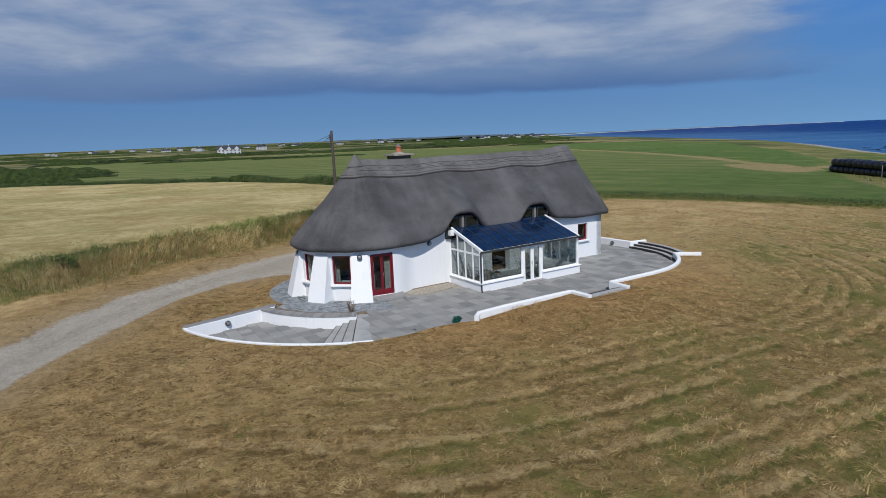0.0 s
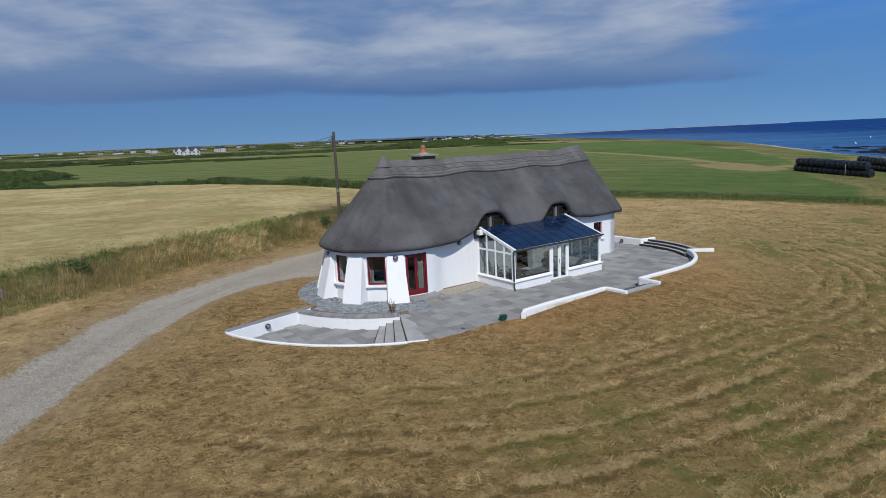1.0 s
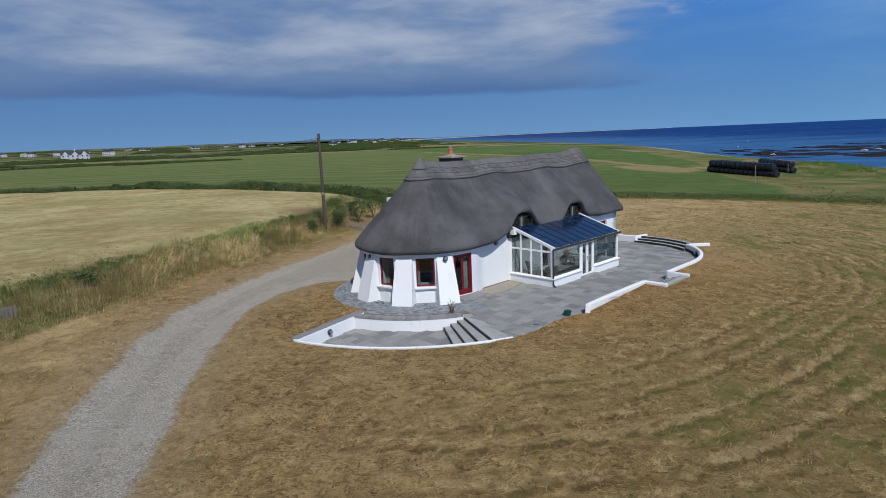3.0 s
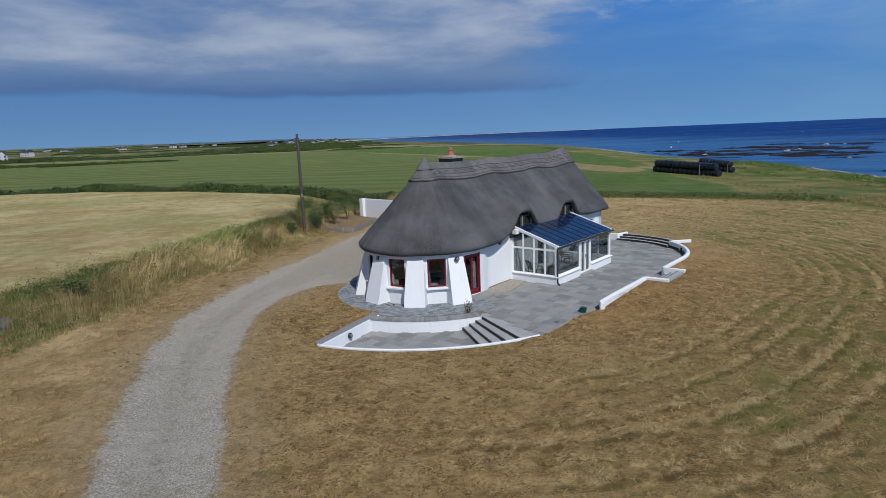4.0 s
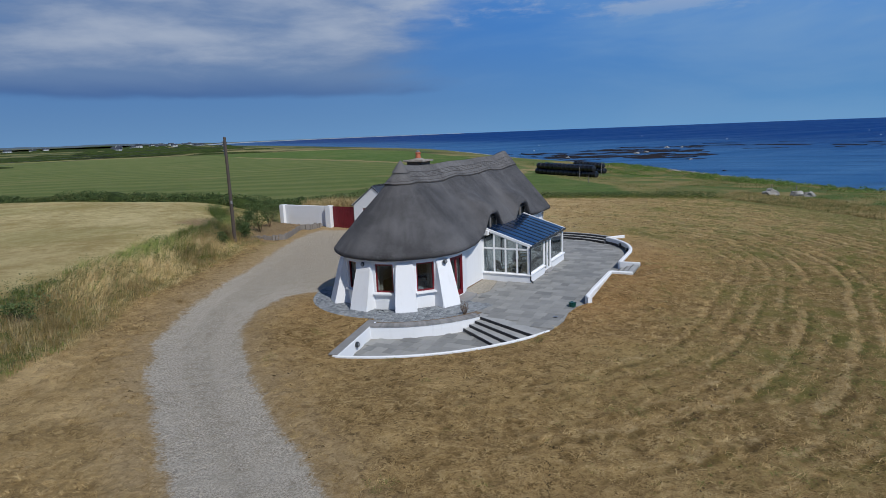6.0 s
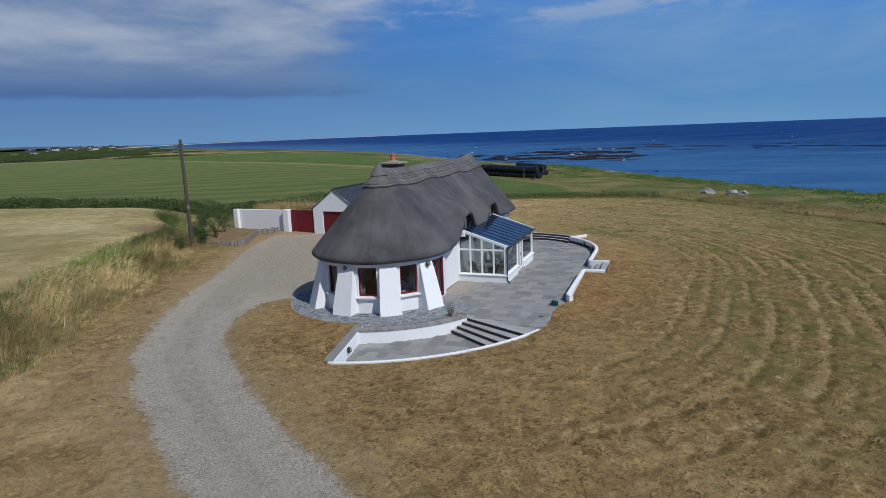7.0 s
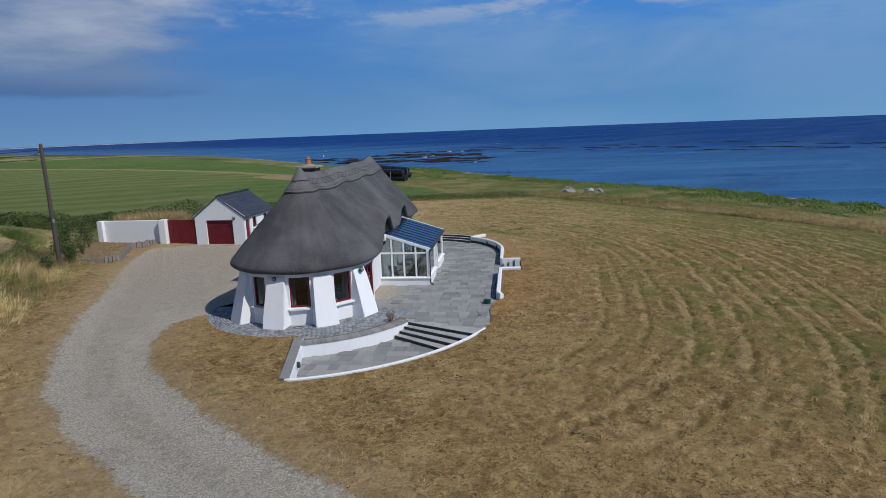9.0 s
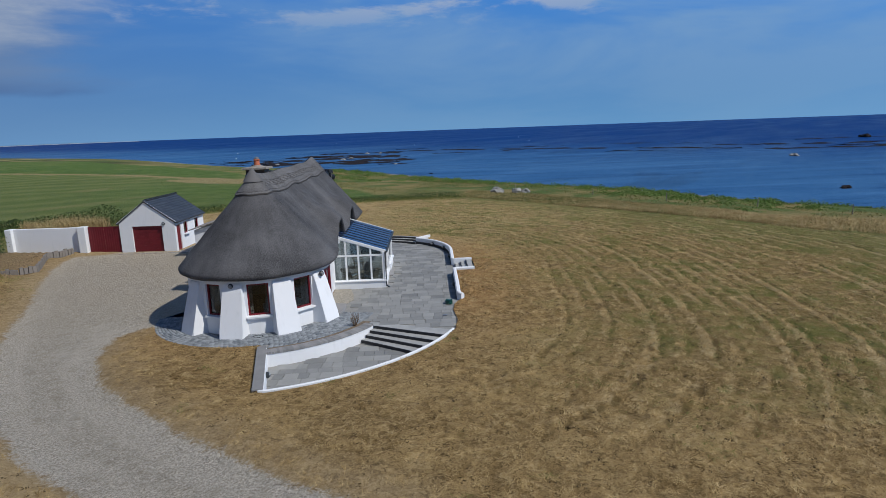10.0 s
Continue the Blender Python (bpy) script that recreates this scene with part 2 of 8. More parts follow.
POLE = wood_material("weathered_pole", (0.022, 0.017, 0.014), (0.1, 0.078, 0.064))
SLEEPER = wood_material("grey_sleeper", (0.11, 0.1, 0.092), (0.26, 0.235, 0.21))
LINEN = plain_paint("linen", (0.62, 0.6, 0.55), 0.9, 0.15)
CUSHION = plain_paint("pale_cushion", (0.5, 0.56, 0.6), 0.9, 0.15)
WICKER = wood_material("cane", (0.2, 0.17, 0.13), (0.4, 0.35, 0.28))
PLASTER = speckled("room_plaster", (0.35, 0.34, 0.32), (0.45, 0.44, 0.42), 1.0, 30.0)
BOARDS = wood_material("floor_boards", (0.12, 0.07, 0.04), (0.25, 0.16, 0.09))
BALE = material("black_bale_wrap", lambda n: {"color": n.mix(n.step(n.noise(place(n), 1.5, 4.0), 0.4, 0.7), c4((0.006, 0.006, 0.008)), c4((0.02, 0.021, 0.025))), "height": n.noise(place(n), 5.0, 4.0)}, (0.6, 0.05), Roughness=0.35)
ROCK = speckled("pale_boulder", (0.12, 0.115, 0.105), (0.36, 0.35, 0.325), 1.5, 20.0, (0.6, 0.05))
REEF = speckled("weedy_reef", (0.008, 0.008, 0.011), (0.034, 0.027, 0.026), 0.4, 6.0, (0.8, 0.1), Specular_IOR_Level=0.05)
HOSE = plain_paint("green_hose", (0.006, 0.06, 0.045), 0.4, 0.2)
DRY = blades("dry_grass", [(0.153, 0.097, 0.0344), (0.2754, 0.1814, 0.06708), (0.408, 0.2764, 0.1118), (0.5406, 0.388, 0.172), (0.6936, 0.5287, 0.2666)], drift=0.72, scale=2.6)
TALL = blades("tall_verge_grass", [(0.32, 0.27, 0.1), (0.5, 0.385, 0.165), (0.66, 0.51, 0.25), (0.78, 0.64, 0.36), (0.58, 0.4, 0.18)], drift=0.6, scale=1.2)
VERDANT = blades("green_verge_grass", [(0.12, 0.18, 0.036), (0.21, 0.275, 0.06), (0.32, 0.36, 0.1), (0.46, 0.42, 0.17)], drift=0.6, scale=1.0)
GREEN_BLADE = blades("green_stubble", [(0.1, 0.135, 0.026), (0.165, 0.195, 0.042), (0.26, 0.25, 0.075)])
CRUMB = blades("dark_hay", [(0.06, 0.04, 0.017), (0.11, 0.075, 0.032), (0.2, 0.14, 0.065)])
NETTLE = blades("nettle_leaf", [(0.035, 0.065, 0.018), (0.07, 0.11, 0.03), (0.12, 0.165, 0.05), (0.17, 0.18, 0.07)])
STALK = blades("dead_stalk", [(0.15, 0.135, 0.11), (0.24, 0.22, 0.18), (0.32, 0.29, 0.24)])
ROUGH = blades("rough_grass", [(0.085, 0.11, 0.028), (0.15, 0.165, 0.046), (0.26, 0.215, 0.08), (0.36, 0.27, 0.12)], drift=0.75, scale=0.6)
TAN = blades("tan_grass", [(0.24, 0.185, 0.075), (0.36, 0.26, 0.115), (0.46, 0.34, 0.16), (0.54, 0.42, 0.21), (0.26, 0.23, 0.085)], drift=0.7, scale=0.7)
LEAF = blades("hedge_leaf", [(0.0264, 0.0504, 0.0144), (0.0504, 0.09, 0.0228), (0.09, 0.126, 0.036), (0.156, 0.15, 0.0576)])
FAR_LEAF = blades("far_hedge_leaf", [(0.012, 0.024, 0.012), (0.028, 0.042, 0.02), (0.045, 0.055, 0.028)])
TWIG = wood_material("dry_twig", (0.08, 0.05, 0.03), (0.18, 0.12, 0.07))

# ---- ways to build ----
AXIS = 32.0                                             # the cottage's long axis, from the world's x
HOME = pose(-4.6, 34.05, 1.0, 0, 0, AXIS)               # the cottage's own frame: middle of its round end, at the paving's level


def mesh_of(name, bm, mat, smooth=False):
    me = bpy.data.meshes.new(name)
    if smooth:
        bm.normal_update()
        for f in bm.faces:
            f.smooth = True
        for e in bm.edges:
            e.smooth = not (len(e.link_faces) == 2 and e.calc_face_angle(0) > radians(38))
    bm.to_mesh(me)
    bm.free()
    me.materials.append(mat)
    return me


def part(name, bm, mat, parent=None, label="", smooth=False, at=None):
    """Links a bmesh as one mesh object, under a thing or part."""
    ob = new(name, mesh_of(name, bm, mat, smooth))
    if parent:
        ob.parent = parent
    if at:
        ob.matrix_basis = at
    return tagged(ob, label)


def thing(name, label, category, at=None, group="", kind=""):
    ob = new(name)
    ob.empty_display_size = 0.3
    ob.matrix_basis = at or Matrix()
    return tagged(ob, label, category, group, kind)


def solo(name, bm, mat, label, category, at=None, group="", kind="", smooth=False):
    ob = part(name, bm, mat, None, label, smooth, at)
    return tagged(ob, "", category, group, kind)


def box(x0, x1, y0, y1, z0, z1, bev=0.0, bm=None):
    bm = bm or bmesh.new()
    vs = [bm.verts.new((x, y, z)) for z in (z0, z1) for y in (y0, y1) for x in (x0, x1)]
    fs = [bm.faces.new([vs[i] for i in q]) for q in ((0, 2, 3, 1), (4, 5, 7, 6), (0, 1, 5, 4), (1, 3, 7, 5), (3, 2, 6, 7), (2, 0, 4, 6))]
    if bev:
        es = list({e for f in fs for e in f.edges})
        bmesh.ops.bevel(bm, geom=es, offset=bev, segments=2, affect="EDGES", profile=0.6)
    return bm


def prism(pts, z0, z1, bev=0.0, bm=None, up=None):
    """A plan polygon (anticlockwise) pushed up from z0 to z1; up(x, y) may shape the top."""
    bm = bm or bmesh.new()
    low = [bm.verts.new((x, y, z0)) for x, y in pts]
    top = [bm.verts.new((x, y, up(x, y) if up else z1)) for x, y in pts]
    n = len(pts)
    fs = [bm.faces.new(list(reversed(low))), bm.faces.new(top)]
    fs += [bm.faces.new((low[i], low[(i + 1) % n], top[(i + 1) % n], top[i])) for i in range(n)]
    if bev:
        es = list(fs[1].edges)
        bmesh.ops.bevel(bm, geom=es, offset=bev, segments=2, affect="EDGES", profile=0.6)
    return bm


def beam(a, b, w, d, bm=None, up=(0, 0, 1)):
    """A squared bar from a to b, w wide and d deep."""
    bm = bm or bmesh.new()
    a, b = Vector(a), Vector(b)
    z = (b - a).normalized()
    x = Vector(up).cross(z)
    x = x.normalized() if x.length > 1e-4 else Vector((1, 0, 0))
    y = z.cross(x)
    ring = [(-w / 2, -d / 2), (w / 2, -d / 2), (w / 2, d / 2), (-w / 2, d / 2)]
    p = [bm.verts.new(a + x * i + y * j) for i, j in ring]
    q = [bm.verts.new(b + x * i + y * j) for i, j in ring]
    bm.faces.new(list(reversed(p))), bm.faces.new(q)
    for i in range(4):
        bm.faces.new((p[i], p[(i + 1) % 4], q[(i + 1) % 4], q[i]))
    return bm


def lathe(profile, n=20, bm=None, at=(0, 0, 0)):
    """A turned body from (radius, height) pairs."""
    bm = bm or bmesh.new()
    rings = []
    for r, z in profile:
        rings.append([bm.verts.new((at[0] + r * math.cos(2 * math.pi * i / n), at[1] + r * math.sin(2 * math.pi * i / n), at[2] + z)) for i in range(n)])
    for a, b in zip(rings, rings[1:]):
        for i in range(n):
            bm.faces.new((a[i], a[(i + 1) % n], b[(i + 1) % n], b[i]))
    bm.faces.new(list(reversed(rings[0]))), bm.faces.new(rings[-1])
    return bm


def ribbon(pts, w, z0, z1, bev=0.03, bm=None):
    """A wall w thick along a plan polyline; z0 and z1 may be functions of the place along it (0 to 1)."""
    bm = bm or bmesh.new()
    n = len(pts)
    rows = []
    for i, (x, y) in enumerate(pts):
        a, b = pts[max(i - 1, 0)], pts[min(i + 1, n - 1)]
        t = Vector((b[0] - a[0], b[1] - a[1])).normalized()
        nx, ny = -t.y * w / 2, t.x * w / 2
        s = i / (n - 1)
        lo, hi = (z0(s) if callable(z0) else z0), (z1(s) if callable(z1) else z1)
        k = bev / (w / 2)
        prof = [(-1, lo), (-1, hi - bev), (-1 + k, hi), (1 - k, hi), (1, hi - bev), (1, lo)]
        rows.append([bm.verts.new((x + nx * f, y + ny * f, z)) for f, z in prof])
    for a, b in zip(rows, rows[1:]):
        for i in range(6):
            j = (i + 1) % 6
            bm.faces.new((a[i], a[j], b[j], b[i]))
    bm.faces.new(rows[0]), bm.faces.new(list(reversed(rows[-1])))
    bmesh.ops.recalc_face_normals(bm, faces=bm.faces)
    return bm


def arc(cx, cy, r, a0, a1, n):
    return [(cx + r * math.cos(radians(a0 + (a1 - a0) * i / n)), cy + r * math.sin(radians(a0 + (a1 - a0) * i / n))) for i in range(n + 1)]


def smooth01(x, lo, hi):
    t = np.clip((np.asarray(x, float) - lo) / (hi - lo), 0, 1)
    return t * t * (3 - 2 * t)


def from_arrays(name, verts, faces, mat, smooth=False):
    """A mesh from arrays of corners and of triangles or quads."""
    me = bpy.data.meshes.new(name)
    verts, faces = np.asarray(verts, np.float32), np.asarray(faces, np.int32)
    k = faces.shape[1]
    me.vertices.add(len(verts))
    me.vertices.foreach_set("co", verts.ravel())
    me.loops.add(faces.size)
    me.loops.foreach_set("vertex_index", faces.ravel())
    me.polygons.add(len(faces))
    me.polygons.foreach_set("loop_start", np.arange(0, faces.size, k, dtype=np.int32))
    me.polygons.foreach_set("loop_total", np.full(len(faces), k, dtype=np.int32))
    if smooth:
        me.polygons.foreach_set("use_smooth", np.ones(len(faces), bool))
    me.update(calc_edges=True)
    me.validate()
    me.materials.append(mat)
    return me


# ---- lie of the land ----
COAST = np.array([(60, -400), (78, -60), (90, 0), (95, 14), (107, 33), (114, 59), (130, 98), (150, 140), (160, 190), (175, 240), (235, 400), (262, 600), (300, 1000), (330, 1700)], float)
DRIVE = np.array([(-18.9, -60), (-18.9, 19), (-18.8, 23), (-18.6, 28), (-17.8, 33), (-15.6, 38.2), (-13.0, 42.5), (-9.6, 47.2), (-6.2, 52.5), (-3.4, 56.6), (-0.6, 59.6), (2.3, 57.3),
                  (4.5, 53.5), (9.0, 55.5), (10.5, 51.5), (8.0, 46.6), (4, 42.0), (0, 38.4), (-6, 36.0), (-9, 37.4), (-10.6, 37.3), (-12.8, 35.1), (-14.2, 31.6), (-15.0, 27.5), (-15.5, 23), (-15.6, 17.3), (-15.6, -60)], float)
MOWN = np.array([(36, -200), (37.5, 9), (43, 18.7), (47, 31), (50, 44), (49.5, 53), (43.3, 59.3), (32, 66.5), (21, 72), (13, 68), (6, 63), (-1, 64), (-6, 57.5), (-9.5, 52.2), (-14, 45.6), (-17.6, 40.2), (-21, 33.6),
                 (-23.7, 30.2), (-33, 22), (-60, 2), (-90, -40), (-90, -200)], float)
STRAW = np.array([(-120, -40), (-68, 6), (-37, 27.5), (-26.5, 34.5), (-22.5, 41), (-17.2, 50), (-12.5, 56.5), (-9, 62), (-8, 72), (-6, 79), (-20, 95), (-36, 108), (-65, 118), (-90, 123), (-160, 137), (-420, 160), (-420, -40)], float)
HEDGE = np.array([(-420, 164), (-160, 141), (-90, 127), (-65, 122), (-36, 112), (-20, 98.5), (-6, 83), (8, 75.5), (21, 74.5), (32, 68.5), (43.3, 61.5), (52, 54.5)], float)
GREEN = np.array([(-420, 167), (-160, 144), (-90, 130), (-65, 125), (-36, 115), (-20, 101), (-6, 86), (8, 79), (21, 78), (33, 71.5), (46, 63), (58, 78), (66, 100), (84, 128), (120, 215), (150, 330), (120, 400), (-60, 440), (-200, 385), (-420, 300)], float)


BED = np.array([(-0.9, 60.6), (-2.7, 60.1), (-5.2, 56.2), (-8.5, 56.5), (-12, 60), (-3.5, 67.5)], float)


def signed(poly, x, y):
    """Metres inside (+) or outside (-) a polygon."""
    px, py = poly[:, 0], poly[:, 1]
    qx, qy = np.roll(px, -1), np.roll(py, -1)
    best, inside = np.full(x.shape, 1e9), np.zeros(x.shape, bool)
    for ax, ay, bx, by in zip(px, py, qx, qy):
        dx, dy = bx - ax, by - ay
        if dx == 0 and dy == 0:
            continue
        t = np.clip(((x - ax) * dx + (y - ay) * dy) / (dx * dx + dy * dy), 0, 1)
        best = np.minimum(best, np.hypot(x - ax - t * dx, y - ay - t * dy))
        if dy:
            inside ^= ((ay > y) != (by > y)) & (x < dx * (y - ay) / dy + ax)
    return np.where(inside, best, -best)


SHORE = np.vstack([COAST, [(380, 2100), (520, 2700), (820, 3300), (-200, 4700), (-6000, 4700), (-6000, -400)]])


def plan(x, y):
    """A world place in the cottage's frame."""
    c, s = math.cos(radians(AXIS)), math.sin(radians(AXIS))
    dx, dy = np.asarray(x, float) + 4.6, np.asarray(y, float) - 34.05
    return dx * c + dy * s, -dx * s + dy * c


def hole_outline():
    """The cut in the ground for cottage, paving and terrace, in the cottage's frame."""
    pts = arc(0, 0, 10.42, 194.0, 247.0, 30)
    pts += [(-2.6, -9.78), (-1.2, -9.62), (0.0, -9.74), (0.75, -10.12), (6.4, -10.12), (6.4, -11.3), (9.25, -11.3), (9.25, -10.12), (12.5, -10.12)]
    pts += arc(12.5, -3.6, 6.52, -88, -38, 10)
    pts += arc(12.5, -3.6, 7.15, -36, 6, 10)
    pts += [(18.95, -2.8), (18.85, -0.2), (16.3, -0.2), (16.3, 3.4), (2.2, 3.4)]
    pts += arc(0, 0, 5.12, 96, 192, 26)
    pts += [(-5.3, -1.25), (-9.9, -2.3)]
    return pts


HOLE = np.array(hole_outline())
REACH = np.array([(0.0, -2.0), (12.0, -3.6)])


def ring_distance(u, v):
    """Metres from a line inside the cottage: the mower went round it."""
    dx, dy = REACH[1] - REACH[0]
    t = np.clip(((u - REACH[0][0]) * dx + (v - REACH[0][1]) * dy) / (dx * dx + dy * dy), 0, 1)
    return np.hypot(u - REACH[0][0] - t * dx, v - REACH[0][1] - t * dy)


def cell_value(i, j, seed):
    """A fixed random value from -1 to 1 for each cell of a plan."""
    h = i.astype(np.int64).astype(np.uint32) * np.uint32(374761393) + j.astype(np.int64).astype(np.uint32) * np.uint32(668265263) + np.uint32(seed * 7919 + 13)
    h = (h ^ (h >> np.uint32(13))) * np.uint32(1274126177)
    h = (h ^ (h >> np.uint32(16))) * np.uint32(2246822519)
    return (h ^ (h >> np.uint32(15))).astype(np.float64) / 2147483648.0 - 1.0


def drift(x, y, seed):
    """Smooth random field, one lump to the unit."""
    x, y = np.asarray(x, float), np.asarray(y, float)
    i, j = np.floor(x), np.floor(y)
    f, g = x - i, y - j
    f, g = f * f * (3 - 2 * f), g * g * (3 - 2 * g)
    low = cell_value(i, j, seed) * (1 - f) + cell_value(i + 1, j, seed) * f
    high = cell_value(i, j + 1, seed) * (1 - f) + cell_value(i + 1, j + 1, seed) * f
    return low * (1 - g) + high * g


ROW = 1.02                                              # from one row of hay to the next


def hay_rows_at(u, v):
    """How far a place lies on a row of hay, and how far in the bare strip beside it; each row has its own strength and gaps."""
    u, v = np.asarray(u, float), np.asarray(v, float)
    r, a = ring_distance(u, v), along_ring(u, v)
    w = r + 0.5 * drift(u * 0.07, v * 0.07, 40) + 0.13 * drift(u * 0.3, v * 0.3, 44) + 0.07 * drift(u * 0.9, v * 0.9, 45) + 0.1 * drift(u * 2.1, v * 2.1, 46)
    k = np.floor(w / ROW)
    f = w / ROW - k
    own = 0.7 + 0.3 * cell_value(k, k * 0, 3)
    gaps = smooth01(drift(a * 0.2, k * 5.0, 7) + 0.8 * drift(a * 0.8, k * 3.0, 8), -0.9, 0.3)
    side = 0.15 + 0.85 * smooth01(u - 0.35 * v, -14.0, -3.0)
    south = 0.3 + 0.7 * smooth01(v, 6.0, -9.0)
    amp = own * gaps * side * south * smooth01(r, 9.5, 16.0)
    crest = smooth01(f, 0.05, 0.3) * (1 - smooth01(f, 0.5, 0.62))
    furrow = smooth01(f, 0.55, 0.66) * (1 - smooth01(f, 0.72, 0.88))
    return crest * amp, furrow * amp


def sward_at(u, v):
    """Where green shows through the hay: away from the cottage, on the seaward and southern side."""
    return smooth01(ring_distance(u, v) + 0.2 * u, 8.0, 19.0) * smooth01(u - 0.3 * v, -12.0, 1.0) * (0.15 + 0.85 * smooth01(v, 2.0, -10.0))


def turf_at(x, y):
    """Where the cut grass is green rather than dry, towards the shore."""
    return smooth01(x - 0.55 * (y - 10), 19.0, 34.0)


def along_ring(u, v):
    """Metres along the mower's round, about."""
    dx, dy = REACH[1] - REACH[0]
    t = np.clip(((u - REACH[0][0]) * dx + (v - REACH[0][1]) * dy) / (dx * dx + dy * dy), 0, 1)
    return np.arctan2(v - REACH[0][1] - t * dy, u - REACH[0][0] - t * dx) * 14.0 + t * 12.0


def land(x, y, detail=True):
    """Height of the ground."""
    x, y = np.asarray(x, float), np.asarray(y, float)
    dc = signed(SHORE, x, y)
    base = 0.95 + 0.02 * (np.clip(y, -20, 32) - 18) - 0.008 * np.clip(x, -20, 15)
    straw = signed(STRAW, x, y)
    base = base + 1.75 * smooth01(straw, -6.5, 3.0) * smooth01(y, -40, 20)
    far = np.hypot(x, y)
    base = base + smooth01(far, 250, 1500) * 2.2 * smooth01(-x, -500, 900) + smooth01(far, 1500, 4200) * 14 * smooth01(-x, -300, 1500)
    sea = np.interp(dc, [-4000, -60, -12, 0, 8, 20, 45, 60, 85, 130], [-12, -8, -6, -5.05, -4.0, -2.3, -0.7, -0.05, 0.2, 0.4])
    w = smooth01(dc, 45, 105)
    z = sea * (1 - w) + base * w - 0.75 * np.exp(-((x - 80) ** 2 + (y - 114) ** 2) / 1100.0)
    # wall end of the yard: a raised bed behind sleepers
    bed = signed(BED, x, y)
    z = np.maximum(z, np.where(bed > 0, 1.5 + 0.0 * x, z))
    u, v = plan(x, y)
    d = -signed(HOLE, u, v)
    rim = 1.0 + 0.05 * (v < -9.3) + 0.27 * smooth01(u, 0.2, 2.5) * (v < 2)
    k = smooth01(d, 5.0, 0.4) * (d < 30)
    z = z * (1 - k) + rim * k
    drive = signed(DRIVE, x, y)
    kd = smooth01(drive, -1.2, 0.8)
    z = z * (1 - kd) + np.minimum(z, 1.0) * kd
    if detail:
        crest, furrow = hay_rows_at(u, v)
        lumps = 0.04 * drift(x * 1.0, y * 1.0, 50) + 0.05 * drift(x * 2.2, y * 2.2, 51)
        z = z + (0.07 * crest * (1 + drift(x * 1.7, y * 1.7, 52)) - 0.03 * furrow + lumps) * smooth01(d, 0.3, 2.5) * smooth01(signed(MOWN, x, y), 0, 2) * smooth01(-drive, 0.0, 1.0)
    return z


BANK = np.array([(52, 330), (60, 260), (66.8, 209), (70, 168), (70.7, 147), (73, 136), (80, 130), (92, 128)], float)


def bank_distance(x, y):
    best = np.full(np.shape(x), 1e9)
    for (ax, ay), (bx, by) in zip(BANK, BANK[1:]):
        dx, dy = bx - ax, by - ay
        t = np.clip(((x - ax) * dx + (y - ay) * dy) / (dx * dx + dy * dy), 0, 1)
        best = np.minimum(best, np.hypot(x - ax - t * dx, y - ay - t * dy))
    return best


def field_strip(x, y):
    """The dry bank across the green field and the bare patch at its end."""
    bare = np.hypot((x - 69) / 9.0, (y - 128) / 12.0)
    return np.maximum(smooth01(bank_distance(x, y), 3.2, 0.6), smooth01(bare + 0.3 * drift(x * 0.2, y * 0.2, 60), 1.15, 0.6))


def lush_at(x, y):
    """The brighter grass between that bank and the shore."""
    edge = np.interp(y, BANK[::-1][3:, 1], BANK[::-1][3:, 0])
    return smooth01(x - edge, 0.0, 4.0) * smooth01(y, 130, 142) + 0.85 * smooth01(x, 14, 48) * smooth01(y, 150, 95)


def height_at(x, y):
    return float(land(np.array([x]), np.array([y]), False)[0])


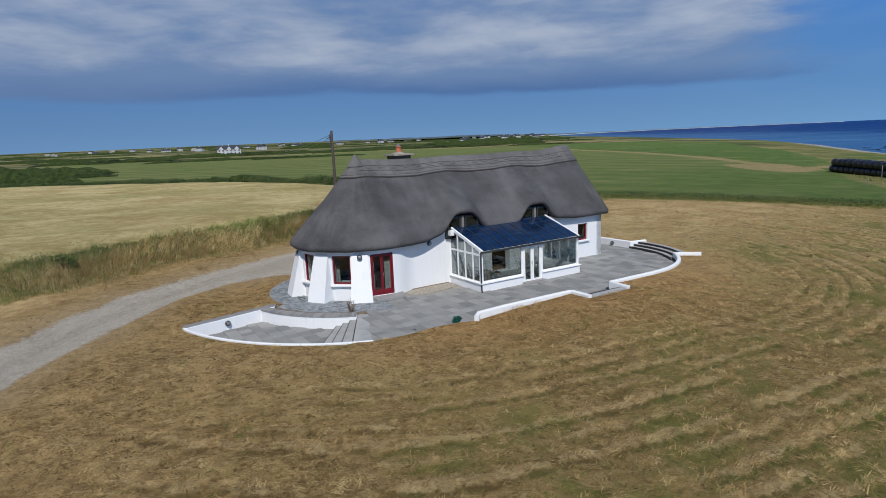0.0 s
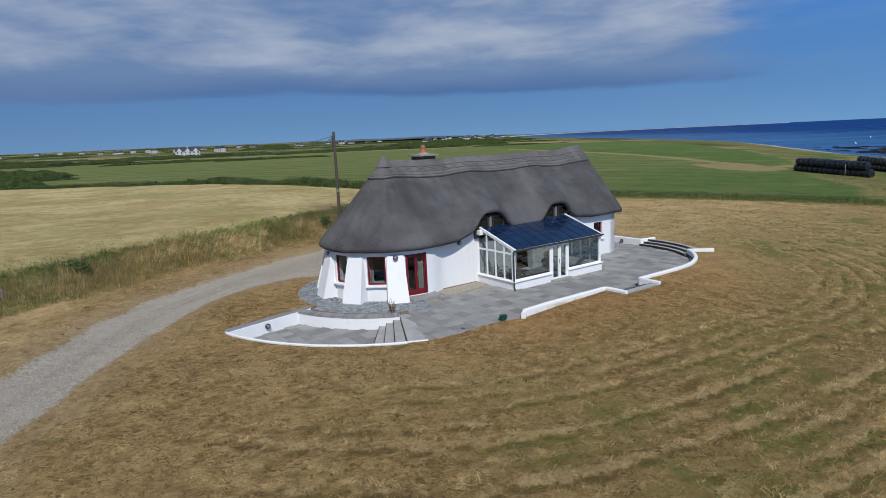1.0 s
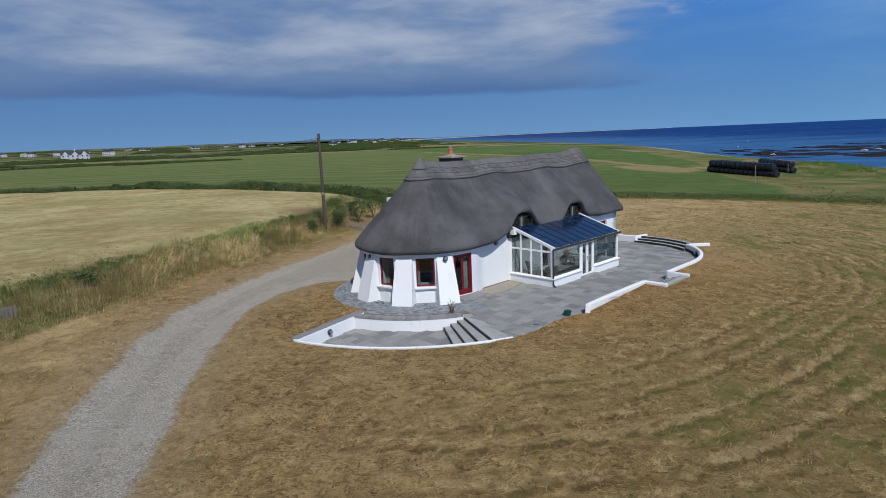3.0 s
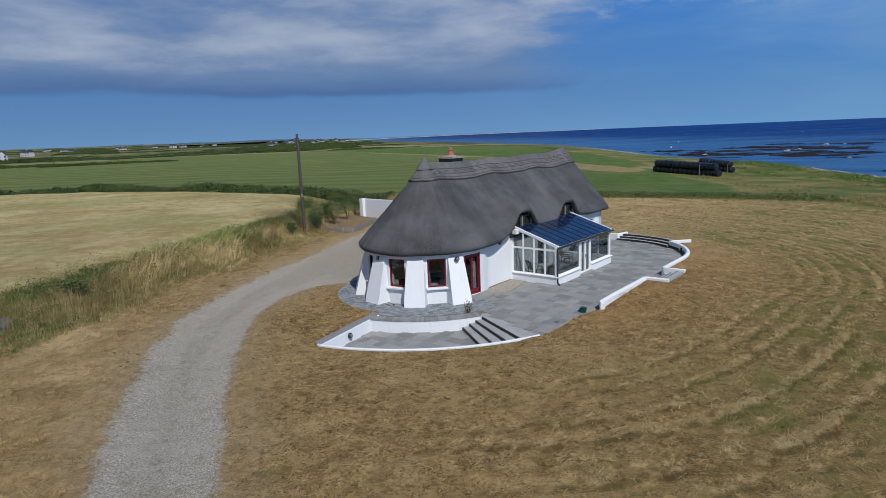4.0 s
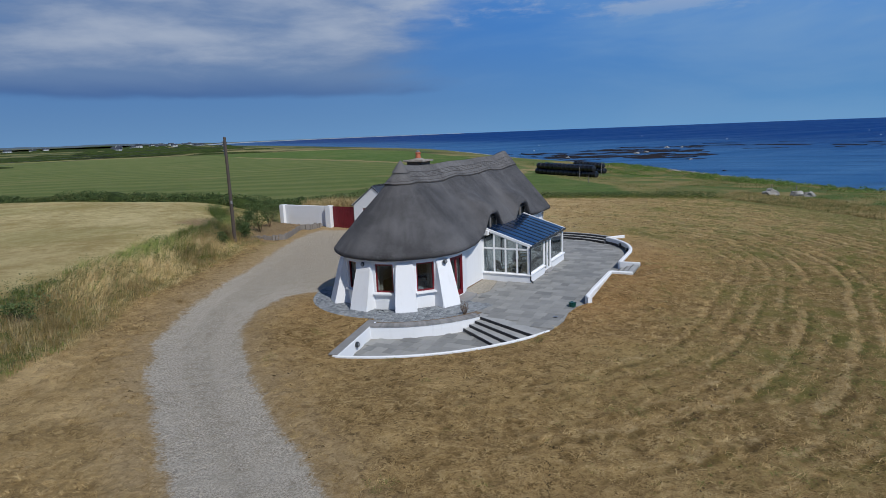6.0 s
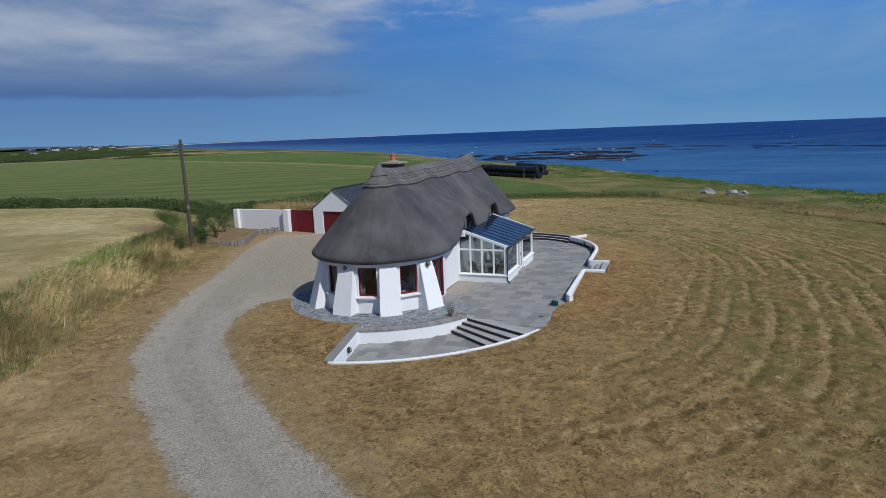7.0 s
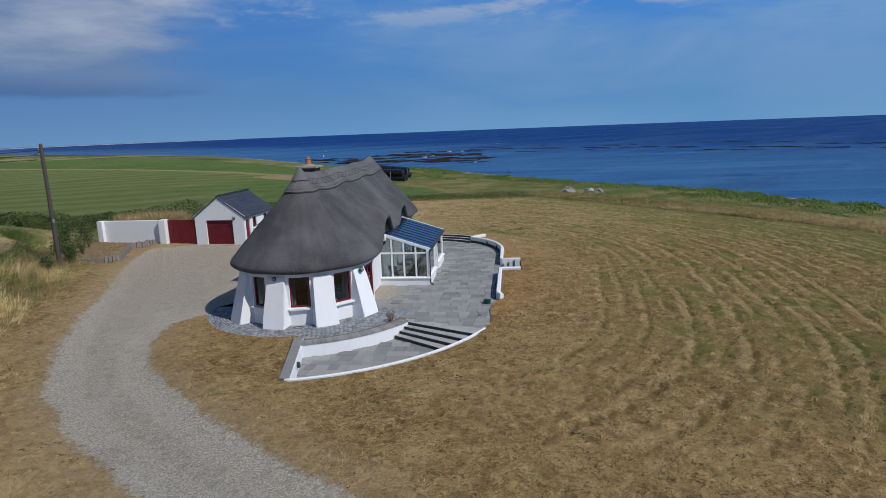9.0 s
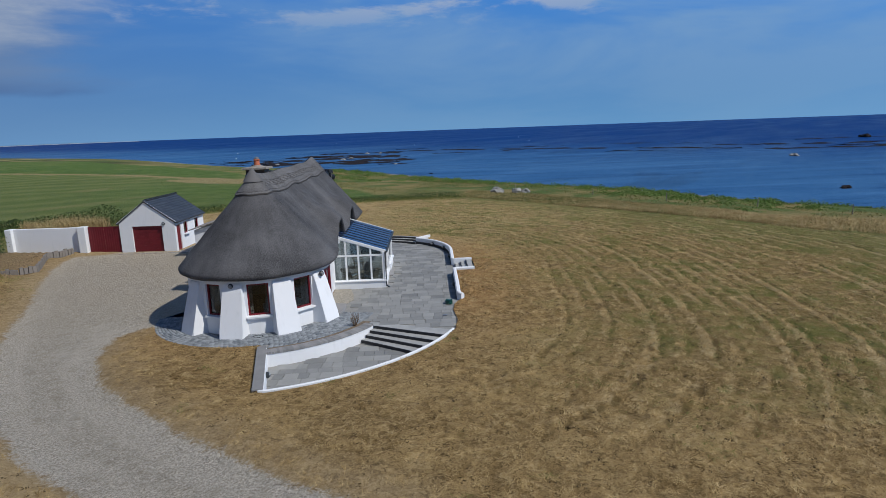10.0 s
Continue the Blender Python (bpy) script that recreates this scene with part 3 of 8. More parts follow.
def ground_material():
    def build(n):
        p = place(n)
        drive, mown, straw, green, shore, ring, town = (n.attr(k) for k in ("drive", "mown", "straw", "green", "shore", "ring", "town"))
        n0, n1, n2, n3 = n.noise(p, 0.05, 4.0), n.noise(p, 0.33, 5.0, 0.6), n.noise(p, 2.3, 5.0, 0.65), n.noise(p, 14.0, 4.0, 0.75)
        fine = n.noise(p, 45.0, 3.0, 0.8)
        edge = n.math("ADD", n.math("MULTIPLY", n.math("SUBTRACT", n1, 0.5), 2.2), n.math("MULTIPLY", n.math("SUBTRACT", n2, 0.5), 1.1))
        along = n.attr("along")
        swirl = n.math("ADD", n.math("MULTIPLY", n.math("SUBTRACT", n1, 0.5), 5.0), n.math("MULTIPLY", n.math("SUBTRACT", n2, 0.5), 1.2))
        combed = n.math("ADD", ring, swirl)
        lane = n.add("ShaderNodeCombineXYZ", {0: n.math("MULTIPLY", combed, 6.0), 1: n.math("MULTIPLY", along, 1.1), 2: 0.0}).outputs[0]
        mat1 = n.noise(lane, 1.0, 6.0, 0.72, 0.9)
        tangle = n.noise(p, 5.0, 6.0, 0.8, 1.2)
        # mown field: matted dry cuttings, combed by the mower, with browner and greener drifts
        broad = n.math("ADD", n.math("MULTIPLY", n1, 0.55), n.math("MULTIPLY", n2, 0.45))
        hay = n.mix(n.step(broad, 0.36, 0.64), c4((0.2266, 0.1426, 0.0516)), c4((0.4738, 0.322, 0.1376)))
        hay = n.mix(n.math("MULTIPLY", n.step(mat1, 0.51, 0.62), 0.7), hay, c4((0.618, 0.4511, 0.2193)))
        hay = n.mix(n.math("MULTIPLY", n.step(mat1, 0.48, 0.36), 0.8), hay, c4((0.0927, 0.05626, 0.01806)))
        hay = n.mix(n.math("MULTIPLY", n.step(tangle, 0.53, 0.63), 0.62), hay, c4((0.5768, 0.4171, 0.1935)))
        hay = n.mix(n.math("MULTIPLY", n.step(tangle, 0.46, 0.37), 0.8), hay, c4((0.0721, 0.04365, 0.01462)))
        hay = n.mix(n.math("MULTIPLY", n.step(n3, 0.47, 0.36), 0.4), hay, c4((0.0927, 0.0582, 0.02064)))
        rag = n.math("MULTIPLY", n.math("SUBTRACT", n.math("ADD", n.math("MULTIPLY", tangle, 0.5), n.math("ADD", n.math("MULTIPLY", mat1, 0.25), n.math("MULTIPLY", n2, 0.25))), 0.5), 2.2)
        crest = n.step(n.math("ADD", n.attr("crest"), rag), 0.22, 0.6)
        furrow = n.step(n.math("ADD", n.attr("furrow"), rag), 0.17, 0.5)
        sward, turf = n.attr("sward"), n.attr("turf")
        near = n.math("MULTIPLY", n.attr("rust"), n.step(n.math("ADD", n.math("MULTIPLY", n2, 0.5), n.math("MULTIPLY", n1, 0.5)), 0.36, 0.6, 0.35, 1.0))
        hay = n.mix(n.math("MULTIPLY", near, 0.7), hay, n.mix(n.step(mat1, 0.4, 0.62), c4((0.2369, 0.1115, 0.0344)), c4((0.5562, 0.3055, 0.1161))))
        hay = n.mix(n.math("MULTIPLY", n.attr("pale"), n.step(mat1, 0.3, 0.6, 0.3, 0.7)), hay, n.mix(n.step(n1, 0.35, 0.65), c4((0.4326, 0.3104, 0.1419)), c4((0.6798, 0.5044, 0.258))))
        grassy = n.math("MULTIPLY", n.step(n.math("ADD", n.math("MULTIPLY", n1, 0.65), n.math("MULTIPLY", tangle, 0.4)), 0.5, 0.6), sward)
        hay = n.mix(n.math("MULTIPLY", sward, 0.28), hay, c4((0.1545, 0.1261, 0.0344)))
        hay = n.mix(n.math("MULTIPLY", grassy, 0.75), hay, c4((0.1185, 0.13, 0.02322)))
        hay = n.mix(n.math("MULTIPLY", turf, n.step(tangle, 0.34, 0.56, 0.45, 0.85)), hay, n.mix(n.step(mat1, 0.36, 0.64), c4((0.08755, 0.098, 0.02236)), c4((0.2575, 0.2231, 0.0774))))
        hay = n.mix(n.math("MULTIPLY", furrow, 0.68), hay, n.mix(n.math("MULTIPLY", n.step(n1, 0.4, 0.55), sward), c4((0.103, 0.06402, 0.02236)), c4((0.08755, 0.1, 0.02064))))
        hay = n.mix(n.math("MULTIPLY", crest, n.math("SUBTRACT", 0.42, n.math("MULTIPLY", turf, 0.15))), hay, n.mix(n.step(mat1, 0.38, 0.62), c4((0.3914, 0.2764, 0.129)), c4((0.721, 0.5577, 0.3096))))
        # rough grass between fields and along the shore
        rough = n.mix(n.step(n2, 0.35, 0.65), c4((0.16, 0.155, 0.052)), c4((0.32, 0.26, 0.105)))
        rough = n.mix(n.math("MULTIPLY", n.step(n1, 0.48, 0.66), 0.75), rough, c4((0.1, 0.12, 0.034)))
        rough = n.mix(n.math("MULTIPLY", n.step(n0, 0.5, 0.7), 0.5), rough, c4((0.27, 0.2, 0.085)))
        # far ground: small fields and heath
        vor = n.add("ShaderNodeTexVoronoi", {"Vector": n.mapping(p, (0.006, 0.013, 0.01)), "Scale": 1.0})
        cell = n.add("ShaderNodeSeparateColor", {0: vor.outputs["Color"]}).outputs[0]
        fields = n.mix(n.step(cell, 0.15, 0.85), c4((0.075, 0.1, 0.03)), c4((0.27, 0.23, 0.1)))
        fields = n.mix(n.math("MULTIPLY", n.step(n.noise(n.mapping(p, (0.6, 1.6, 1.0)), 0.012, 5.0, 0.65), 0.47, 0.56), 0.75), fields, c4((0.026, 0.038, 0.015)))
        coast = n.mix(n.step(n.noise(n.mapping(p, (0.05, 0.12, 1.0), (0, 0, -0.9)), 1.0, 5.0, 0.65), 0.42, 0.6), c4((0.085, 0.125, 0.03)), c4((0.24, 0.19, 0.075)))
        rough = n.mix(n.step(shore, 75.0, 40.0), rough, coast)
        rough = n.mix(town, rough, fields)
        # the ripe field
        sweep = n.math("ADD", n.math("MULTIPLY", n.noise(n.mapping(p, (0.13, 0.17, 1.0), (0, 0, 0.3)), 1.0, 5.0, 0.62, 0.6), 0.45), n.math("MULTIPLY", n.noise(p, 0.9, 6.0, 0.8), 0.55))
        ripe = n.mix(n.step(sweep, 0.38, 0.64), c4((0.34, 0.265, 0.1)), c4((0.62, 0.52, 0.265)))
        ripe = n.mix(n.math("MULTIPLY", n.step(n0, 0.5, 0.7), 0.35), ripe, c4((0.38, 0.26, 0.11)))
        ripe = n.mix(n.math("MULTIPLY", n.step(n.noise(n.mapping(p, (0.035, 0.09, 1.0)), 1.0, 3.0), 0.5, 0.68), 0.4), ripe, c4((0.27, 0.26, 0.085)))
        ripe = n.mix(n.math("MULTIPLY", n.step(tangle, 0.46, 0.36), 0.4), ripe, c4((0.2, 0.17, 0.06)))
        # green field, cut in stripes
        sp = n.add("ShaderNodeSeparateXYZ", {0: p}).outputs
        across = n.math("ADD", n.math("MULTIPLY", sp[0], 0.42), n.math("MULTIPLY", sp[1], 0.9))
        stripe = n.math("SINE", n.math("ADD", n.math("MULTIPLY", across, 0.62), n.math("MULTIPLY", n0, 8.0)))
        patchwork = n.noise(n.mapping(p, (0.02, 0.08, 1.0), (0, 0, 0.43)), 1.0, 5.0, 0.65)
        lawn = n.mix(n.step(n.math("ADD", stripe, n.math("MULTIPLY", n.math("SUBTRACT", n1, 0.5), 3.0)), -2.6, 3.0), c4((0.088, 0.126, 0.031)), c4((0.18, 0.2, 0.067)))
        lawn = n.mix(n.math("MULTIPLY", n.step(patchwork, 0.55, 0.68), 0.5), lawn, c4((0.25, 0.21, 0.095)))
        lawn = n.mix(n.math("MULTIPLY", n.step(patchwork, 0.46, 0.34), 0.45), lawn, c4((0.07, 0.1, 0.026)))
        lush = n.mix(n.step(n1, 0.35, 0.65), c4((0.06, 0.112, 0.022)), c4((0.105, 0.158, 0.036)))
        lawn = n.mix(n.math("MULTIPLY", n.attr("lush"), n.step(patchwork, 0.64, 0.48, 0.45, 0.95)), lawn, lush)
        lawn = n.mix(n.step(n.math("ADD", n.attr("strip"), n.math("MULTIPLY", n.math("SUBTRACT", n1, 0.5), 1.3)), 0.3, 0.6, 0.0, 0.9), lawn, n.mix(n.step(n2, 0.35, 0.65), c4((0.2, 0.155, 0.065)), c4((0.36, 0.28, 0.14))))
        # gravel
        grit = n.mix(n.step(n.math("ADD", n.math("MULTIPLY", fine, 0.45), n.math("MULTIPLY", n3, 0.55)), 0.38, 0.62), c4((0.235, 0.202, 0.155)), c4((0.73, 0.665, 0.555)))
        grit = n.mix(n.math("MULTIPLY", n.step(n2, 0.5, 0.68), 0.5), grit, c4((0.32, 0.27, 0.195)))
        grit = n.mix(n.math("MULTIPLY", n.math("MULTIPLY", n.step(drive, 1.15, 1.55), n.step(tangle, 0.42, 0.62)), 0.45), grit, c4((0.22, 0.185, 0.13)))
        grit = n.mix(n.math("MULTIPLY", n.step(n1, 0.5, 0.7), 0.35), grit, c4((0.55, 0.505, 0.425)))
        grit = n.mix(n.math("MULTIPLY", n.step(n.add("ShaderNodeSeparateXYZ", {0: p}).outputs[1], 38.0, 50.0), n.step(n1, 0.3, 0.6, 0.4, 0.75)), grit, n.mix(n.step(n3, 0.4, 0.6), c4((0.3, 0.25, 0.18)), c4((0.52, 0.45, 0.35))))
        worn = n.step(n.math("ADD", drive, n.math("ADD", n.math("MULTIPLY", edge, 0.45), n.math("MULTIPLY", n.math("SUBTRACT", tangle, 0.5), 1.6))), -0.1, 0.22)
        soil = n.math("MULTIPLY", n.step(n.math("ADD", drive, edge), -2.4, 0.0), 0.75)
        # shingle and sand
        shingle = n.mix(n.step(n2, 0.4, 0.65), c4((0.16, 0.15, 0.13)), c4((0.5, 0.49, 0.46)))
        col = n.mix(n.step(n.math("ADD", mown, edge), -0.5, 0.5), rough, hay)
        col = n.mix(n.step(n.math("ADD", straw, edge), -0.5, 0.8), col, ripe)
        col = n.mix(n.step(n.math("ADD", green, n.math("MULTIPLY", edge, 2.0)), -0.8, 0.8), col, lawn)
        col = n.mix(soil, col, n.mix(n.step(tangle, 0.36, 0.64), c4((0.3, 0.215, 0.115)), c4((0.52, 0.39, 0.22))))
        col = n.mix(n.math("MULTIPLY", n.step(n.math("ADD", n.attr("bed"), edge), -1.6, 0.0), 0.85), col, n.mix(n.step(tangle, 0.36, 0.64), c4((0.17, 0.11, 0.06)), c4((0.38, 0.27, 0.15))))
        col = n.mix(worn, col, grit)
        col = n.mix(n.step(n.math("ADD", shore, n.math("MULTIPLY", edge, 3.0)), 17.0, 7.0), col, shingle)
        h = n.math("ADD", n.math("MULTIPLY", n2, 2.4), n.math("ADD", n.math("MULTIPLY", tangle, 1.8), n.math("ADD", n3, n.math("MULTIPLY", fine, 0.5))))
        return {"color": col, "height": h}
    return material("land", build, (0.9, 0.09), Roughness=0.95, Specular_IOR_Level=0.15)


def graded(lo, hi, step, far_lo, far_hi, grow=1.13):
    mid = list(np.arange(lo, hi + step / 2, step))
    up, s = [mid[-1]], step
    while up[-1] < far_hi:
        s *= grow
        up.append(min(up[-1] + s, far_hi))
    dn, s = [mid[0]], step
    while dn[-1] > far_lo:
        s *= grow
        dn.append(max(dn[-1] - s, far_lo))
    return np.array(dn[:0:-1] + mid + up[1:])


def build_ground():
    from mathutils import geometry
    xs, ys = graded(-34, 52, 0.26, -4800, 420, 1.09), graded(3, 62, 0.26, -420, 4800, 1.09)
    nx, ny = len(xs), len(ys)
    X, Y = np.meshgrid(xs, ys)
    x, y = X.ravel(), Y.ravel()
    # cells that the cut touches are made anew round its outline
    c, s = math.cos(radians(AXIS)), math.sin(radians(AXIS))
    ring = np.column_stack([-4.6 + HOLE[:, 0] * c - HOLE[:, 1] * s, 34.05 + HOLE[:, 0] * s + HOLE[:, 1] * c])
    i0, i1 = np.searchsorted(xs, ring[:, 0].min() - 1) - 1, np.searchsorted(xs, ring[:, 0].max() + 1)
    j0, j1 = np.searchsorted(ys, ring[:, 1].min() - 1) - 1, np.searchsorted(ys, ring[:, 1].max() + 1)
    quads = []
    for j in range(ny - 1):
        for i in range(nx - 1):
            if not (i0 <= i < i1 and j0 <= j < j1):
                a = j * nx + i
                quads.append((a, a + 1, a + nx + 1, a + nx))
    q = np.array(quads, np.int64)
    tris = np.vstack([q[:, [0, 1, 2]], q[:, [0, 2, 3]]])
    block = [j * nx + i for j in range(j0, j1 + 1) for i in range(i0, i1 + 1)]
    bx, by = x[block], y[block]
    su, sv = plan(bx, by)
    clear = -signed(HOLE, su, sv)
    border = np.array([(k // (i1 - i0 + 1) in (0, j1 - j0)) or (k % (i1 - i0 + 1) in (0, i1 - i0)) for k in range(len(block))])
    keep = (clear > 0.25) | border
    kept = [b for b, f in zip(block, keep) if f]
    pts = [Vector((x[b], y[b])) for b in kept] + [Vector(p) for p in ring]
    nk, nr = len(kept), len(ring)
    edges = [(nk + i, nk + (i + 1) % nr) for i in range(nr)]
    vo, _, fo, vi, _, _ = geometry.delaunay_2d_cdt(pts, edges, [], 0, 1e-5)
    vx, vy = np.array([p.x for p in vo]), np.array([p.y for p in vo])
    base = len(x)
    index = [kept[o[0]] if o and o[0] < nk else base + k for k, o in enumerate(vi)]
    fo = np.array([f for f in fo if len(f) == 3])
    mx, my = vx[fo].mean(1), vy[fo].mean(1)
    mu, mv = plan(mx, my)
    fo = fo[signed(HOLE, mu, mv) < 0]
    extra = np.array(index)[fo]
    x, y = np.concatenate([x, vx]), np.concatenate([y, vy])
    tris = np.vstack([tris, extra])
    a, b, d = tris.T
    flip = (x[b] - x[a]) * (y[d] - y[a]) - (y[b] - y[a]) * (x[d] - x[a]) < 0
    tris[flip] = tris[flip][:, ::-1]
    me = from_arrays("ground", np.column_stack([x, y, land(x, y)]), tris, ground_material(), True)
    # what grows where
    u, v = plan(x, y)
    far = np.hypot(x, y)
    crest, furrow = hay_rows_at(u, v)
    fields = {"drive": signed(DRIVE, x, y), "mown": signed(MOWN, x, y), "straw": signed(STRAW, x, y), "green": signed(GREEN, x, y), "shore": signed(SHORE, x, y),
              "ring": ring_distance(u, v), "crest": crest, "furrow": furrow, "turf": turf_at(x, y), "rust": smooth01(ring_distance(u, v), 13.5, 7.5) * (0.25 + 0.75 * smooth01(u, -7.0, 2.0)), "pale": np.maximum(smooth01(x + 0.4 * (y - 30), 6.0, 20.0) * smooth01(y, 22, 38), 0.75 * smooth01(-x, 17.5, 20.5)), "strip": field_strip(x, y), "lush": lush_at(x, y), "along": along_ring(u, v), "bed": signed(BED, x, y), "sward": sward_at(u, v), "town": smooth01(far, 230, 330) * smooth01(signed(SHORE, x, y), 5, 60)}
    for key, val in fields.items():
        at = me.attributes.new(key, "FLOAT", "POINT")
        at.data.foreach_set("value", np.clip(val, -500, 500).astype(np.float32))
    ob = new("ground", me)
    return tagged(ob, "dry mown hayfield, gravel drive and green fields down to the shore", "ground", kind="structure")


build_ground()


def build_sea():
    def build(n):
        p = place(n)
        dist = n.attr("off")
        swell = n.noise(n.mapping(p, (0.05, 0.12, 1.0), (0, 0, 0.4)), 1.0, 6.0, 0.65)
        chop = n.noise(p, 0.9, 5.0, 0.7)
        lane = n.noise(n.mapping(p, (0.004, 0.02, 1.0), (0, 0, -0.5)), 1.0, 4.0, 0.6)
        col = n.mix(n.step(lane, 0.35, 0.7), c4((0.0008, 0.021, 0.122)), c4((0.0025, 0.034, 0.158)))
        col = n.mix(n.math("MULTIPLY", n.step(dist, 300.0, 20.0), 0.65), col, c4((0.05, 0.15, 0.3)))
        band = n.noise(n.mapping(p, (0.006, 0.03, 1.0), (0, 0, -1.1)), 1.0, 6.0, 0.7)
        col = n.mix(n.math("MULTIPLY", n.math("MULTIPLY", n.step(band, 0.5, 0.62), n.step(dist, 420.0, 60.0)), 0.2), col, c4((0.085, 0.2, 0.36)))
        sp = n.add("ShaderNodeSeparateXYZ", {0: p}).outputs
        out_to = n.math("ADD", n.math("MULTIPLY", sp[0], 0.84), n.math("MULTIPLY", sp[1], 0.54))
        shoreward = n.math("ADD", n.math("MULTIPLY", sp[0], -0.54), n.math("MULTIPLY", sp[1], 0.84))
        ripple = n.noise(n.add("ShaderNodeCombineXYZ", {0: n.math("MULTIPLY", out_to, 0.11), 1: n.math("MULTIPLY", shoreward, 0.012), 2: 0.0}).outputs[0], 1.0, 7.0, 0.72, 0.3)
        col = n.mix(n.math("MULTIPLY", n.math("MULTIPLY", n.step(ripple, 0.5, 0.64), n.step(dist, 700.0, 60.0)), 0.6), col, c4((0.06, 0.16, 0.32)))
        col = n.mix(n.math("MULTIPLY", n.math("MULTIPLY", n.step(ripple, 0.48, 0.36), n.step(dist, 900.0, 60.0)), 0.6), col, c4((0.004, 0.035, 0.13)))
        weed = n.math("MULTIPLY", n.step(n.noise(n.mapping(p, (0.012, 0.05, 1.0), (0, 0, -0.35)), 1.0, 5.0, 0.6), 0.56, 0.66), n.step(dist, 330.0, 120.0))
        col = n.mix(n.math("MULTIPLY", weed, 0.22), col, c4((0.015, 0.018, 0.03)))
        return {"color": col, "height": n.math("ADD", swell, n.math("MULTIPLY", chop, 0.6)), "rough": n.step(lane, 0.3, 0.7, 0.3, 0.45)}
    mat = material("sea_water", build, (0.8, 0.5), IOR=1.333, Specular_IOR_Level=0.015)
    xs, ys = graded(60, 420, 12, -4800, 4900, 1.2), graded(-200, 500, 12, -1500, 4900, 1.2)
    X, Y = np.meshgrid(xs, ys)
    nx, ny = len(xs), len(ys)
    idx = np.arange(nx * ny).reshape(ny, nx)
    f = np.stack([idx[:-1, :-1], idx[:-1, 1:], idx[1:, 1:], idx[1:, :-1]], -1).reshape(-1, 4)
    me = from_arrays("sea", np.column_stack([X.ravel(), Y.ravel(), np.full(nx * ny, -5.0)]), f, mat, True)
    at = me.attributes.new("off", "FLOAT", "POINT")
    at.data.foreach_set("value", np.clip(-signed(SHORE, X.ravel(), Y.ravel()), -500, 5000).astype(np.float32))
    tagged(new("sea", me), "deep blue calm sea with wind lanes and weed beds", "sea", kind="structure")


build_sea()

# ---- cottage ----
cottage = thing("thatched_cottage", "white rendered cottage with a grey reed thatch and rounded end", "house", HOME)
R_WALL, WALL_V, END_U = 3.45, 3.0, 15.9
WALL_TOP = 2.95


def wall_path():
    """The outer face of the cottage's wall on the plan, with its name for each stretch."""
    pts = [(END_U, WALL_V), (1.6, WALL_V)]
    pts += arc(0, 0, R_WALL, 112, 270, 79)
    pts += [(0.35, -R_WALL), (0.8, -3.36), (1.2, -3.16), (1.55, -3.03), (1.9, -WALL_V), (END_U, -WALL_V)]
    return pts


def along(pts):
    d = [0.0]
    for a, b in zip(pts, pts[1:]):
        d.append(d[-1] + math.dist(a, b))
    return d


def at_length(pts, d, s):
    for i in range(len(d) - 1):
        if s <= d[i + 1] + 1e-9:
            f = (s - d[i]) / (d[i + 1] - d[i])
            a, b = pts[i], pts[i + 1]
            return a[0] + (b[0] - a[0]) * f, a[1] + (b[1] - a[1]) * f
    return pts[-1]


def build_wall(pts, openings, thick, z_top, bm=None):
    """A wall with openings (place along it, width, z0, z1) that go right through."""
    bm = bm or bmesh.new()
    d = along(pts)
    cuts = sorted({round(s, 4) for s in d} | {round(s + k * w / 2, 4) for s, w, _, _ in openings for k in (-1, 1)})
    cuts = [c for i, c in enumerate(cuts) if i == 0 or c - cuts[i - 1] > 0.004]
    zs = sorted({0.0 - 0.1, z_top} | {z for o in openings for z in o[2:]})
    outer, inner = [], []
    for c in cuts:
        p = Vector(at_length(pts, d, c))
        a, b = Vector(at_length(pts, d, max(c - 0.05, 0))), Vector(at_length(pts, d, min(c + 0.05, d[-1])))
        t = (b - a).normalized()
        outer.append(p), inner.append(p + Vector((-t.y, t.x)) * thick)
    made = {}

    def vert(side, i, k):
        key = (side, i, k)
        if key not in made:
            p = (outer, inner)[side][i]
            made[key] = bm.verts.new((p.x, p.y, zs[k]))
        return made[key]

    def solid(i, k):
        if not (0 <= i < len(cuts) - 1 and 0 <= k < len(zs) - 1):
            return False
        m, z = (cuts[i] + cuts[i + 1]) / 2, (zs[k] + zs[k + 1]) / 2
        return not any(abs(m - s) < w / 2 and z0 < z < z1 for s, w, z0, z1 in openings)

    for i in range(len(cuts) - 1):
        for k in range(len(zs) - 1):
            if not solid(i, k):
                continue
            bm.faces.new((vert(0, i, k), vert(0, i + 1, k), vert(0, i + 1, k + 1), vert(0, i, k + 1)))
            bm.faces.new((vert(1, i + 1, k), vert(1, i, k), vert(1, i, k + 1), vert(1, i + 1, k + 1)))
            for di, dk, e in ((-1, 0, ((i, k + 1), (i, k))), (1, 0, ((i + 1, k), (i + 1, k + 1))), (0, -1, ((i, k), (i + 1, k))), (0, 1, ((i + 1, k + 1), (i, k + 1)))):
                if not solid(i + di, k + dk):
                    (a, ka), (b, kb) = e
                    bm.faces.new((vert(0, b, kb), vert(0, a, ka), vert(1, a, ka), vert(1, b, kb)))
    return bm


PATH_PTS = wall_path()
PATH_LEN = along(PATH_PTS)


def on_round(angle):
    """Length along the wall at an angle of the round end."""
    start = PATH_LEN[2]
    return start + radians(angle - 112) * R_WALL


def on_front(u):
    return PATH_LEN[-1] - (END_U - u)


